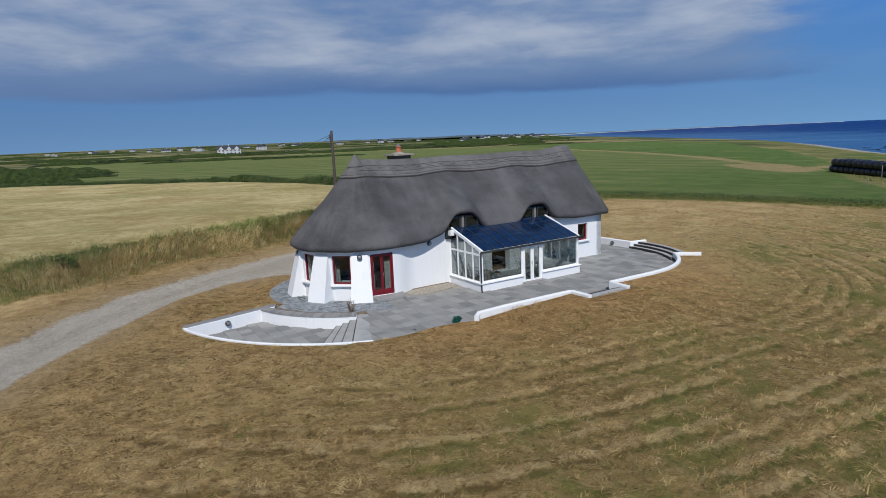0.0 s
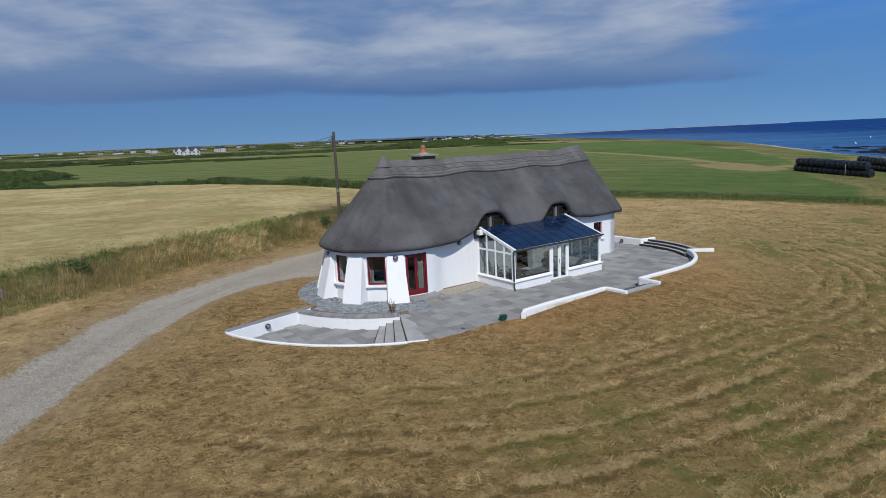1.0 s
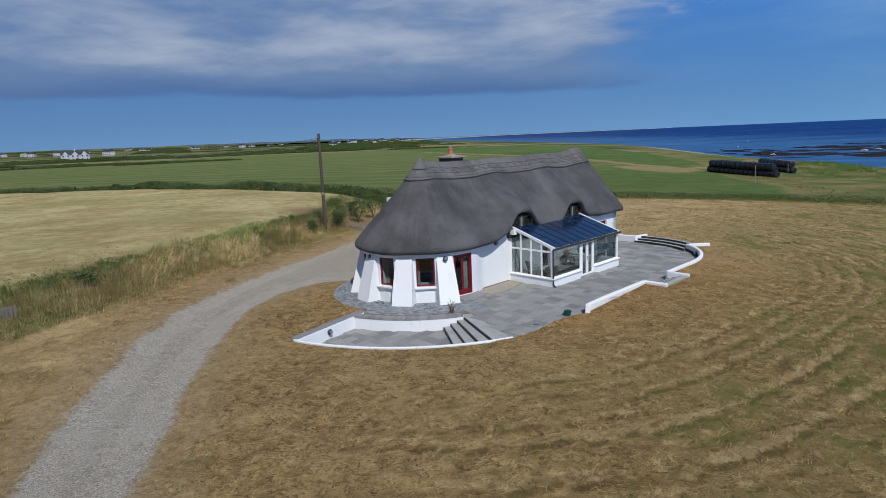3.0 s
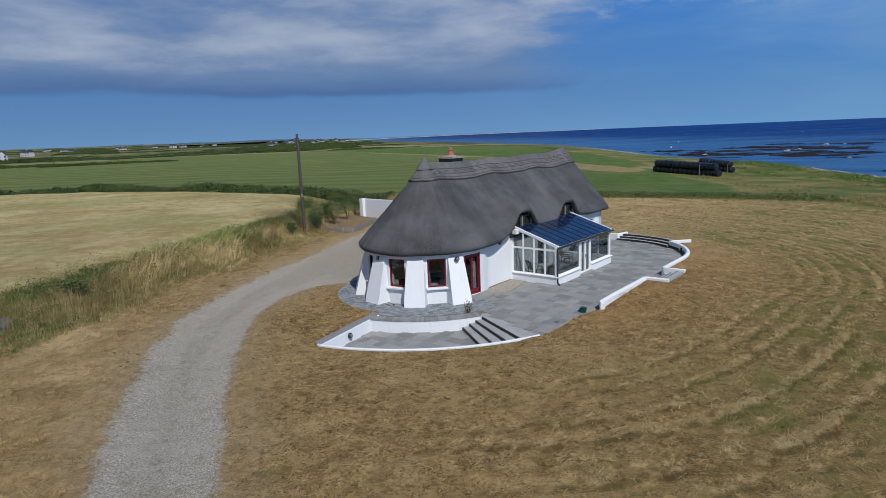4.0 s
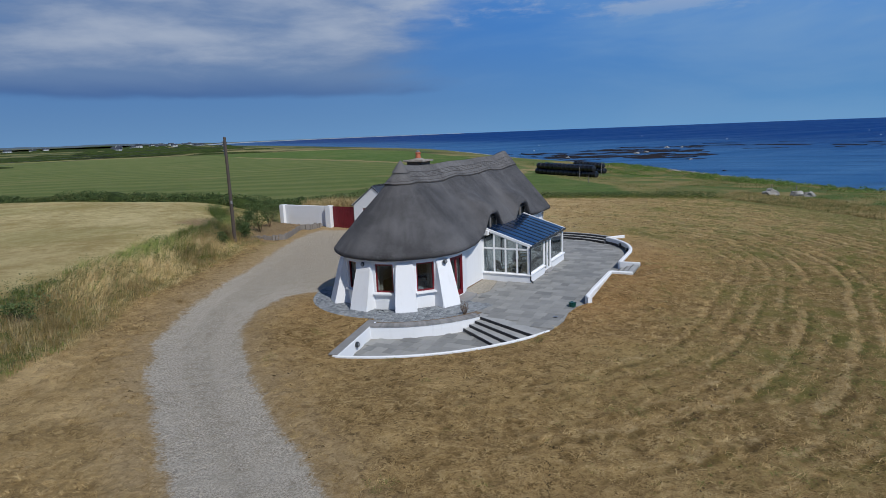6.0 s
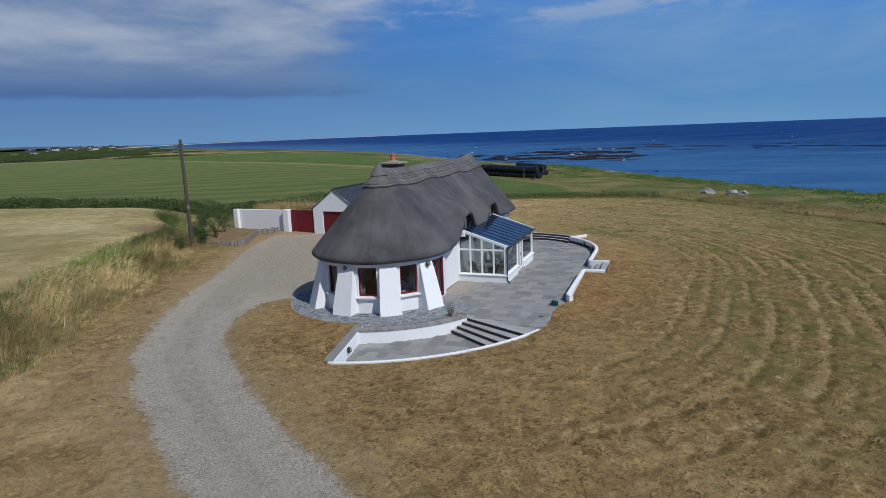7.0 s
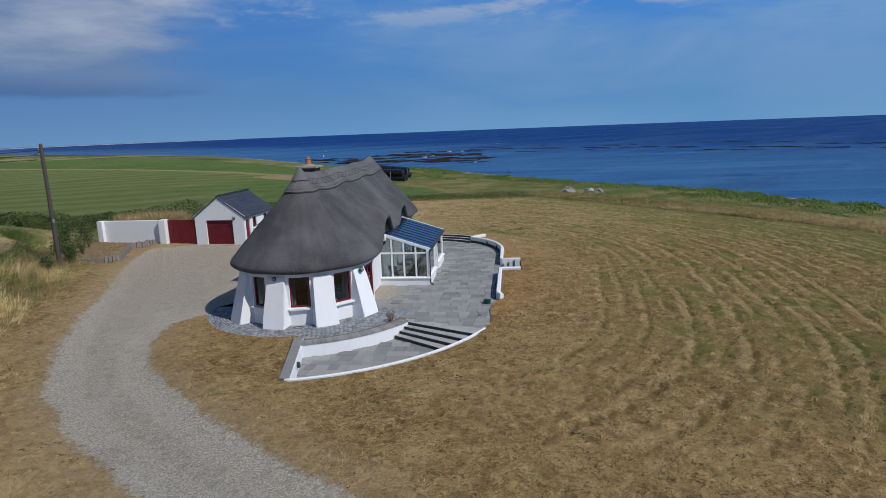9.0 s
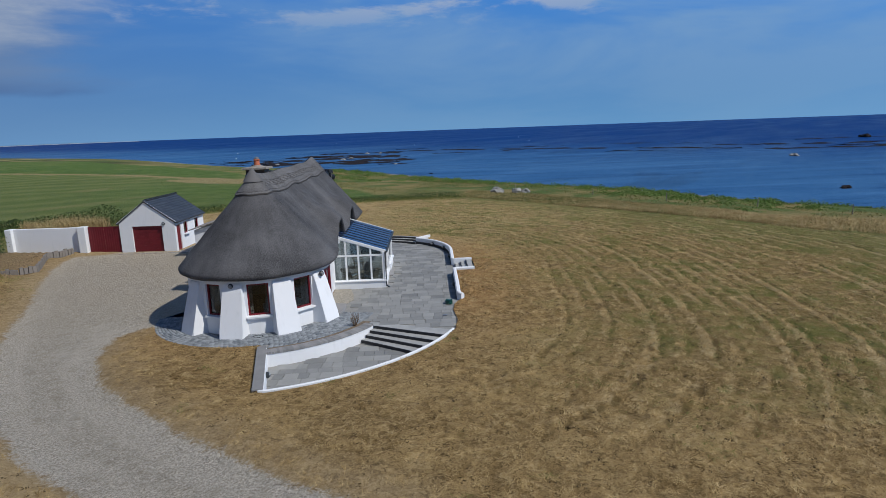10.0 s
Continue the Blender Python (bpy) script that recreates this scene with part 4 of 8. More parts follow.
WINDOWS = [(156.0, 0.84), (192.0, 0.98), (228.0, 0.98)]
DOOR_ANGLE, DOOR_W = 263.5, 1.24
holes = [(on_round(a), w, 0.82, 2.32) for a, w in WINDOWS]
holes += [(on_round(DOOR_ANGLE), DOOR_W, 0.14, 2.32), (on_front(14.25), 0.84, 1.12, 2.2), (on_front(7.6), 1.3, 0.1, 2.1)]
bm = build_wall(PATH_PTS, holes, 0.42, WALL_TOP)
part("wall", bm, WHITE, cottage, "uneven white lime render", True)
# gable end, up to the thatch
bm = bmesh.new()
prof = [(-3.0, -0.1), (3.0, -0.1), (3.0, 2.95), (1.4, 5.2), (0, 6.35), (-1.4, 5.2), (-3.0, 2.95)]
a = [bm.verts.new((END_U + 0.004, y, z)) for y, z in prof]
b = [bm.verts.new((END_U - 0.4, y, z)) for y, z in prof]
bm.faces.new(a), bm.faces.new(list(reversed(b)))
for i in range(len(prof)):
    j = (i + 1) % len(prof)
    bm.faces.new((a[j], a[i], b[i], b[j]))
part("gable_wall", bm, WHITE, cottage)
bm = prism([(END_U - 0.3, -2.7), (END_U - 0.3, 2.7), (0, 3.1), *arc(0, 0, 3.1, 95, 265, 24), (0, -3.1)], -0.1, 0.05)
part("floor", bm, BOARDS, cottage, "brown boarded floor")
part("partition", box(3.4, 3.5, -2.6, 2.6, 0.05, 2.9), PLASTER, cottage)
part("ceiling_boards", prism([(END_U - 0.42, -2.56), (END_U - 0.42, 2.56), (0, 3.0), *arc(0, 0, 3.0, 95, 265, 24), (0, -3.0)], 2.5, 2.56), PLASTER, cottage)


def buttress(angle, w0=0.86, w1=1.12, r_top=3.52, r_foot=4.2, z1=2.36):
    """A battered pier against the round wall."""
    bm = bmesh.new()
    rows = []
    for k in range(7):
        f = k / 6
        r = r_foot + (r_top - r_foot) * f
        w = (w1 + (w0 - w1) * f) / 2
        z = -0.05 + (z1 + 0.05) * f
        rows.append([bm.verts.new(p) for p in ((R_WALL - 0.2, -w, z), (r, -w, z), (r, w, z), (R_WALL - 0.2, w, z))])
    for a, b in zip(rows, rows[1:]):
        for i in range(4):
            j = (i + 1) % 4
            bm.faces.new((a[i], a[j], b[j], b[i]))
    bm.faces.new(rows[-1]), bm.faces.new(list(reversed(rows[0])))
    es = [e for e in bm.edges if abs(e.verts[0].co.y - e.verts[1].co.y) < 0.1 and min(v.co.x for v in e.verts) > R_WALL]
    bmesh.ops.bevel(bm, geom=es, offset=0.05, segments=2, affect="EDGES")
    return part("buttress", bm, WHITE, cottage, "battered white pier", True, pose(0, 0, 0, 0, 0, angle))


for a in (138.0, 174.0, 210.0, 244.5):
    buttress(a)


def casement(name, m, w, h, bars=1, transom=None, colour=RED, parent=cottage, label="dark red timber window with clear panes", sill=True):
    """A window in its own frame: x along, y outwards is -y, z up from the sill."""
    win = part(name, frame_mesh(w, h, 0.075, 0.09), colour, parent, label, False, m)
    inner = [-w / 2 + 0.075] + [-w / 2 + w * (k + 1) / (bars + 1) for k in range(bars)] + [w / 2 - 0.075]
    for k in range(bars):
        x = inner[k + 1]
        part("mullion", box(x - 0.03, x + 0.03, -0.03, 0.05, 0.075, h - 0.075, 0.006), colour, win)
    if transom:
        part("transom", box(-w / 2 + 0.075, w / 2 - 0.075, -0.028, 0.048, transom - 0.03, transom + 0.03, 0.006), colour, win)
    for a, b in zip(inner, inner[1:]):
        pane = part("pane", box(a - 0.01, b + 0.01, 0.005, 0.017, 0.06, h - 0.06), GLASS, win)
        pane.visible_shadow = False
    if sill:
        part("sill", box(-w / 2 - 0.09, w / 2 + 0.09, -0.3, 0.02, -0.1, 0.0, 0.02), WHITE, win, "white painted sill")
    return win


def frame_mesh(w, h, t, d, foot=None):
    bm = bmesh.new()
    foot = t if foot is None else foot
    for q in ((-w / 2, -w / 2 + t, 0, h), (w / 2 - t, w / 2, 0, h), (-w / 2 + t, w / 2 - t, h - t, h), (-w / 2 + t, w / 2 - t, 0, foot)):
        box(q[0], q[1], -d / 2, d / 2, q[2], q[3], 0.006, bm)
    return bm


def round_pose(angle, z, inset):
    """A frame on the round wall that looks outwards along -y."""
    r = R_WALL - inset
    return pose(r * math.cos(radians(angle)), r * math.sin(radians(angle)), z, 0, 0, angle + 90)


for a, w in WINDOWS:
    casement("window", round_pose(a, 0.83, 0.17), w - 0.02, 1.48, 0)
casement("window", pose(14.25, -WALL_V + 0.16, 1.13, 0, 0, 0), 0.82, 1.06, 0)

# the red glazed double door
m = round_pose(DOOR_ANGLE, 0.15, 0.12)
door = part("door", frame_mesh(DOOR_W - 0.02, 2.16, 0.08, 0.12, 0.05), RED, cottage, "dark red glazed double door, closed", False, m)
for s in (-1, 1):
    x0, x1 = (-0.525, -0.006) if s < 0 else (0.006, 0.525)
    leaf_bm = bmesh.new()
    for q in ((x0, x0 + 0.065, 0.06, 2.07), (x1 - 0.065, x1, 0.06, 2.07), (x0 + 0.065, x1 - 0.065, 1.99, 2.07), (x0 + 0.065, x1 - 0.065, 0.06, 0.26)):
        box(q[0], q[1], -0.025, 0.03, q[2], q[3], 0.006, leaf_bm)
    leaf = part("door_leaf", leaf_bm, RED, door)
    pane = part("pane", box(x0 + 0.055, x1 - 0.055, 0.0, 0.012, 0.25, 2.0), GLASS, leaf)
    pane.visible_shadow = False
part("handle", beam((0.05, -0.06, 0.98), (0.05, -0.06, 1.16), 0.025, 0.025), GALV, door, "steel lever handle")
solo("door_step", prism([(-1.15, -3.3), (-1.05, -4.0), (-0.3, -4.16), (0.55, -4.1), (0.75, -3.3)], -0.02, 0.12, 0.02), COPING, "low grey stone step at the red door", "step", HOME)


def curtain(m, w, h):
    bm = bmesh.new()
    n = 22
    rows = [[bm.verts.new((-w / 2 + w * i / n, 0.035 * math.sin(i * 1.9) + 0.012 * math.sin(i * 4.3 + k), h * (1 - k / 6) )) for i in range(n + 1)] for k in range(7)]
    for a, b in zip(rows, rows[1:]):
        for i in range(n):
            bm.faces.new((a[i], a[i + 1], b[i + 1], b[i]))
    r = bmesh.ops.extrude_face_region(bm, geom=list(bm.faces))
    for v in r["geom"]:
        if isinstance(v, bmesh.types.BMVert):
            v.co.y += 0.012
    solo("curtain", bm, LINEN, "pale linen curtain drawn beside a window", "curtain", HOME @ m, "curtains", smooth=True)


for a, w in WINDOWS:
    for s in (-1, 1):
        curtain(round_pose(a, 0.8, 0.62) @ pose(s * (w / 2 + 0.0), 0, 0), 0.42, 1.65)
curtain(round_pose(DOOR_ANGLE, 0.1, 0.34) @ pose(0.4, 0, 0), 0.36, 2.15)
curtain(round_pose(DOOR_ANGLE, 0.1, 0.34) @ pose(-0.48, 0, 0), 0.26, 2.15)

bed = thing("bed", "bed with a pale blue cover beside the round window", "bed", HOME @ pose(-0.8, -1.3, 0.05, 0, 0, 48))
part("bed_base", box(-0.95, 0.95, -0.7, 0.7, 0.0, 0.32, 0.03), WICKER, bed)
part("mattress", box(-0.97, 0.97, -0.72, 0.72, 0.32, 0.62, 0.06), LINEN, bed)
part("cover", box(-1.0, 0.5, -0.76, 0.76, 0.6, 0.72, 0.05), CUSHION, bed, "pale blue cover")
part("pillow", box(0.55, 0.93, -0.6, 0.6, 0.62, 0.8, 0.07), LINEN, bed)

# ---- thatch ----
DORMERS = (4.85, 10.1)
RIDGE_END = 15.55
EAVE_R = 3.78


def eave_bump(u):
    return max(math.exp(-(((u - c) / 1.12) ** 4)) for c in DORMERS)


def front_eave(u):
    """How far out and how high the front eave is."""
    out = 3.78 - 0.36 * float(smooth01(u, 0.4, 3.6))
    z = 2.62 + 0.27 * float(smooth01(u, 2.0, 3.6)) - 0.12 * float(smooth01(u, 11.5, 13.5))
    k = eave_bump(u)
    return out + 0.02 * k, z + 1.02 * k


def ridge_height(u):
    return 6.88 + 0.22 * float(smooth01(u, 12.5, 15.6)) + 0.12 * float(smooth01(u, 2.0, 0.0)) + 0.02 * math.sin(u * 1.3)


def slope_z(s, zr, ze, k, power=1.24):
    base = zr - (zr - ze + 0.7 * k - 0.22) * s ** power
    return base + 0.7 * k * float(smooth01(s, 0.5, 0.97))


def thatch_columns():
    """Plan and section of the thatch, column by column: foot of the ridge, direction outwards, reach, eave, swell."""
    cols, run = [], 0.0
    us = [RIDGE_END + 0.55 - 0.16 * i for i in range(int((RIDGE_END + 0.55) / 0.16))] + [0.0]
    for u in us:
        out, z = front_eave(u)
        cols.append(((min(u, RIDGE_END + 0.15 + 0.4 * max(0, u - RIDGE_END)), 0.0), (0.0, -1.0), out, z, eave_bump(u), u, u))
    n = 64
    for i in range(1, n):
        a = radians(270 - 180 * i / n)
        cols.append(((0.0, 0.0), (math.cos(a), math.sin(a)), EAVE_R, 2.62, 0.0, None, 0.0))
    for u in [0.0, *[RIDGE_END + 0.55 - 0.3 * i for i in range(int((RIDGE_END + 0.55) / 0.3))][::-1]]:
        cols.append(((min(u, RIDGE_END + 0.15 + 0.4 * max(0, u - RIDGE_END)), 0.0), (0.0, 1.0), 3.78 - 0.3 * float(smooth01(u, 0.4, 3.6)), 2.64, 0.0, u, u))
    return cols


def column_points(col, steps, lift=0.0, upto=1.0):
    (bx, by), (dx, dy), out, ze, k, u, ur = col
    zr = ridge_height(ur)
    pts = []
    for i in range(steps + 1):
        s = upto * i / steps
        power = 1.03
        z = slope_z(s, zr, ze, k, power)
        e = u if u is not None else 0.0
        x, y = (e if u is not None else bx) + dx * out * s, by + dy * out * s
        if u is not None and u > RIDGE_END:                # the verge leans in towards the ridge
            x = RIDGE_END + (u - RIDGE_END) * (0.35 + 0.65 * s)
        w = noise.noise(Vector((x * 0.55, y * 0.55, z * 0.3))) * 0.05 + noise.noise(Vector((x * 2.1, y * 2.1, z))) * 0.022
        f = min(1.0, s * 3)
        pts.append(Vector((x + dx * (w * f + lift * 0.55), y + dy * (w * f + lift * 0.55), z + w * f * 0.8 + lift)))
    return pts


def build_thatch():
    cols = thatch_columns()
    steps, rows = 22, []
    bm = bmesh.new()
    uv = bm.loops.layers.uv.new("slope")
    info = {}
    run = 0.0
    last = None
    for col in cols:
        pts = column_points(col, steps)
        (bx, by), (dx, dy), out, ze, k, u, ur = col
        edge = pts[-1]
        d = Vector((dx, dy, 0))
        if last is not None:
            run += (edge - last).length
        last = edge.copy()
        ring = list(pts)
        ring += [edge + d * 0.05 + Vector((0, 0, -0.1)), edge + d * 0.02 + Vector((0, 0, -0.22)), edge - d * 0.09 + Vector((0, 0, -0.3)), edge - d * 0.3 + Vector((0, 0, -0.27))]
        low = edge - d * 0.3 + Vector((0, 0, -0.27))
        top = Vector((pts[0].x, pts[0].y, pts[0].z - 0.45))
        ring += [low.lerp(top, f) for f in (0.25, 0.5, 0.75, 1.0)]
        length, vs = 0.0, []
        for i, p in enumerate(ring):
            length += (p - ring[i - 1]).length if i else 0
            vt = bm.verts.new(p)
            info[vt] = (run, length)
            vs.append(vt)
        rows.append(vs)
    for a, b in zip(rows, rows[1:]):
        for i in range(len(a) - 1):
            f = bm.faces.new((a[i], a[i + 1], b[i + 1], b[i]))
    for vs, flip in ((rows[0], False), (rows[-1], True)):
        m = len(vs)
        for i in range(m // 2):
            q = (vs[i], vs[i + 1], vs[m - 2 - i], vs[m - 1 - i])
            if len(set(q)) == 4:
                bm.faces.new(q if flip else tuple(reversed(q)))
    for f in bm.faces:
        for lp in f.loops:
            lp[uv].uv = info[lp.vert]
    bmesh.ops.remove_doubles(bm, verts=bm.verts, dist=0.002)
    bmesh.ops.recalc_face_normals(bm, faces=bm.faces)
    me = mesh_of("thatch", bm, THATCH)
    me.polygons.foreach_set("use_smooth", np.ones(len(me.polygons), bool))
    ob = new("thatch", me)
    ob.parent = cottage
    return tagged(ob, "weathered grey reed thatch")


thatch = build_thatch()


def cap_reach(i, u):
    """How far down the slope the ridge cap comes, in metres on the plan."""
    return 0.84 + 0.012 * math.sin(i * 0.35) + (0.03 if u is None else 0.0)


def build_cap():
    cols = thatch_columns()
    bm = bmesh.new()
    uv = bm.loops.layers.uv.new("slope")
    info, rows, run, last = {}, [], 0.0, None
    for i, col in enumerate(cols):
        upto = cap_reach(i, col[5]) / col[2]
        pts = column_points(col, 7, 0.055, upto)
        under = column_points(col, 7, -0.02, upto)
        ring = pts + [under[-1] + Vector((0, 0, -0.02)), under[-3]]
        if last is not None:
            run += (ring[7] - last).length
        last = ring[7].copy()
        length, vs = 0.0, []
        for j, p in enumerate(ring):
            length += (p - ring[j - 1]).length if j else 0
            vt = bm.verts.new(p)
            info[vt] = (run, length)
            vs.append(vt)
        rows.append(vs)
    for a, b in zip(rows, rows[1:]):
        for j in range(len(a) - 1):
            bm.faces.new((a[j], a[j + 1], b[j + 1], b[j]))
    for f in bm.faces:
        for lp in f.loops:
            lp[uv].uv = info[lp.vert]
    bmesh.ops.remove_doubles(bm, verts=bm.verts, dist=0.002)
    bmesh.ops.recalc_face_normals(bm, faces=bm.faces)
    cap = part("ridge_cap", bm, RIDGE, cottage, "lighter block ridge of cut reed", True)
    # rods pinned over the cap: three lines and a lattice between them
    bm = bmesh.new()
    dist_ok = lambda p, q: (p[10] - q[10]).length > 0.09
    grid = [[column_points(col, 10, 0.06, cap_reach(i, col[5]) / col[2])[j] for j in range(11)] for i, col in enumerate(cols)]
    for a, b in zip(grid, grid[1:]):
        for j in ((4, 7, 9) if dist_ok(a, b) else (9,)):
            if (a[j] - b[j]).length > 0.004:
                beam(a[j], b[j], 0.016, 0.016, bm)
        # Dark bar along the cap's lower edge stands in for its shadow gap.
        if (a[10] - b[10]).length > 0.004:
            beam(a[10] - Vector((0, 0, 0.04)), b[10] - Vector((0, 0, 0.04)), 0.045, 0.06, bm)
    for i in range(0, len(grid) - 5, 5):
        if cols[i][5] is None or cols[i + 5][5] is None:
            continue
        beam(grid[i][4], grid[i + 5][7], 0.013, 0.013, bm)
        beam(grid[i][7], grid[i + 5][4], 0.013, 0.013, bm)
    tagged(part("ligger", bm, LIGGER, cap, "dark hazel rods pinned in lines and crosses, with a bar for the cap edge's shadow"), kind="stuff")
    # pointed tuft at the hip, and the raised end of the ridge
    part("finial", lathe([(0.5, -0.34), (0.33, -0.1), (0.19, 0.1), (0.09, 0.24), (0.012, 0.32)], 12, None, (0.02, 0, ridge_height(0) + 0.02)), RIDGE, cap, "pointed reed tuft", True)


build_cap()

# chimney
chimney = part("chimney", box(2.53, 3.57, 0.05, 1.05, 5.6, 7.12, 0.03), STACK, cottage, "rendered stone chimney stack")
part("flashing", box(2.49, 3.61, 0.01, 1.09, 6.7, 6.84, 0.02), DARK, chimney)
part("cap_stone", prism([(2.38, -0.1), (3.72, -0.1), (3.72, 1.2), (2.38, 1.2)], 7.12, 7.22, 0.025), STONE, chimney, "wide stone cap")
part("haunching", lathe([(0.4, 0), (0.3, 0.06), (0.17, 0.1)], 12, None, (3.05, 0.55, 7.22)), STONE, chimney, "", True)
pot = part("chimney_pot", lathe([(0.17, 0), (0.175, 0.06), (0.15, 0.1), (0.14, 0.26), (0.165, 0.29), (0.165, 0.34), (0.12, 0.36)], 18, None, (3.05, 0.55, 7.29)), TERRACOTTA, chimney, "red clay pot", True)
part("cowl", lathe([(0.12, 0), (0.12, 0.08), (0.03, 0.13)], 12, None, (3.05, 0.55, 7.64)), GALV, pot, "", True)

# eyebrow windows under the lifted thatch
for c in DORMERS:
    # The panel's dark tone imitates the thatch's shade in the recess.
    dorm = part("dormer_wall", box(c - 1.08, c + 1.08, -3.14, -2.7, 2.5, 3.72), DARK, cottage, "dark panel standing in for the deep shade under the lifted thatch")
    for s in (-1, 1):
        casement("dormer_window", pose(c + s * 0.58, -3.18, 2.98, 0, 0, 0), 0.86, 0.68, 0, None, DARK, dorm, "small dark eyebrow window", False)
    part("mullion", box(c - 0.07, c + 0.07, -3.23, -3.13, 2.9, 3.7, 0.01), SLEEPER, dorm, "weathered grey post")
    part("sill", box(c - 0.98, c + 0.98, -3.42, -3.13, 2.7, 2.98, 0.02), WHITE, dorm, "white rendered upstand")


def wall_lamp(m, group="wall lamps"):
    lamp = thing("wall_lamp", "round dark metal bulkhead lamp on a white wall", "lamp", m, group)
    part("lamp_body", lathe([(0.11, 0), (0.13, 0.03), (0.13, 0.09), (0.09, 0.13)], 16), DARK, lamp, "", True)
    part("diffuser", lathe([(0.085, 0), (0.08, 0.03), (0.03, 0.05)], 14, None, (0, 0, 0.13)), GALV, lamp, "", True)
    return lamp


def face_out(x, y, z, angle):
    """A frame whose z looks outwards along a plan angle."""
    return HOME @ pose(x, y, z) @ Matrix.Rotation(radians(angle), 4, "Z") @ Matrix.Rotation(radians(90), 4, "Y")


first_lamp = wall_lamp(face_out(3.62 * math.cos(radians(244.5)), 3.62 * math.sin(radians(244.5)), 2.27, 244.5))
for a in (173.0,):
    copy_thing(first_lamp, face_out(3.45 * math.cos(radians(a)), 3.45 * math.sin(radians(a)), 2.27, a))
copy_thing(first_lamp, face_out(2.7, -3.0, 2.4, 270))
copy_thing(first_lamp, face_out(12.0, -3.0, 2.4, 270))

# ---- conservatory ----
cons = thing("conservatory", "white framed lean-to conservatory with a blue glass roof", "conservatory", HOME)
C0, C1, CV, CB = 4.05, 10.98, -5.85, -3.0
SILL, EAVE, HEAD = 0.46, 2.1, 3.06
bm = bmesh.new()
box(C0 - 0.04, 6.86, CV - 0.1, CV + 0.15, -0.1, SILL - 0.06, 0.012, bm)
box(8.24, C1 + 0.1, CV - 0.1, CV + 0.15, -0.1, SILL - 0.06, 0.012, bm)
box(C0 - 0.04, C0 + 0.2, CV + 0.15, CB, -0.1, SILL - 0.06, 0.012, bm)
box(C1 - 0.15, C1 + 0.1, CV + 0.15, CB, -0.1, SILL - 0.06, 0.012, bm)
part("dwarf_wall", bm, WHITE, cons, "low white rendered wall")
bm = bmesh.new()
box(C0 - 0.1, 6.86, CV - 0.17, CV + 0.12, SILL - 0.06, SILL, 0.012, bm)
box(8.24, C1 + 0.16, CV - 0.17, CV + 0.12, SILL - 0.06, SILL, 0.012, bm)
box(C0 - 0.1, C0 + 0.16, CV + 0.12, CB, SILL - 0.06, SILL, 0.012, bm)
box(C1 - 0.1, C1 + 0.16, CV + 0.12, CB, SILL - 0.06, SILL, 0.012, bm)
part("sill", bm, UPVC, cons)
part("floor", box(C0 + 0.1, C1 - 0.1, CV + 0.1, CB, -0.1, 0.06), TREAD, cons, "pale tiled floor")


def glazed(a, b, z0, z1, parent, top=None, bars=(), w=0.07, vis=True):
    """A glazed light between two plan points; top: the height at b where it slopes."""
    a, b = Vector(a), Vector(b)
    t = (b - a).normalized()
    nrm = (t.y, -t.x, 0)
    top = z1 if top is None else top
    bm = bmesh.new()
    for p, zt in ((a + t * w / 2, z1), (b - t * w / 2, top)):
        beam((p.x, p.y, z0), (p.x, p.y, zt), w, w, bm, nrm)
    beam((a.x, a.y, z0 + w / 2), (b.x, b.y, z0 + w / 2), w * 0.9, w, bm)
    beam((a.x, a.y, z1 - w / 2), (b.x, b.y, top - w / 2), w * 0.9, w, bm)
    light = part("light", bm, UPVC, parent, "white frame")
    for f in bars:
        p = a.lerp(b, f)
        part("glazing_bar", beam((p.x, p.y, z0 + w), (p.x, p.y, z1 + (top - z1) * f - w), 0.06, 0.06, None, nrm), UPVC, light)
    bm = bmesh.new()
    o = Vector(nrm) * 0.006
    q = [Vector((a.x, a.y, z0 + 0.03)), Vector((b.x, b.y, z0 + 0.03)), Vector((b.x, b.y, top - 0.03)), Vector((a.x, a.y, z1 - 0.03))]
    f0, f1 = [bm.verts.new(p + o) for p in q], [bm.verts.new(p - o) for p in q]
    bm.faces.new(f0), bm.faces.new(list(reversed(f1)))
    for i in range(4):
        bm.faces.new((f0[(i + 1) % 4], f0[i], f1[i], f1[(i + 1) % 4]))
    pane = part("pane", bm, GLASS, light)
    pane.visible_shadow = False
    return light


glazed((C0 + 0.1, CV), (6.86, CV), SILL, EAVE, cons)
glazed((8.24, CV), (C1, CV), SILL, EAVE, cons)
# glazed double door
cdoor = part("door", beam((6.9, CV, 0.02), (6.9, CV, EAVE), 0.08, 0.1, beam((8.2, CV, 0.02), (8.2, CV, EAVE), 0.08, 0.1, beam((6.86, CV, 2.06), (8.24, CV, 2.06), 0.1, 0.08))), UPVC, cons, "white glazed double door, closed")
for x0, x1 in ((6.94, 7.545), (7.555, 8.16)):
    glazed((x0, CV), (x1, CV), 0.05, 2.02, cdoor, None, (), 0.1)
part("threshold", box(6.8, 8.3, CV - 0.34, CV - 0.06, -0.04, 0.07, 0.015), COPING, cons, "grey stone threshold")
part("handle", beam((7.5, CV - 0.08, 0.95), (7.5, CV - 0.08, 1.15), 0.025, 0.025), GALV, cdoor)
MID = 1.92
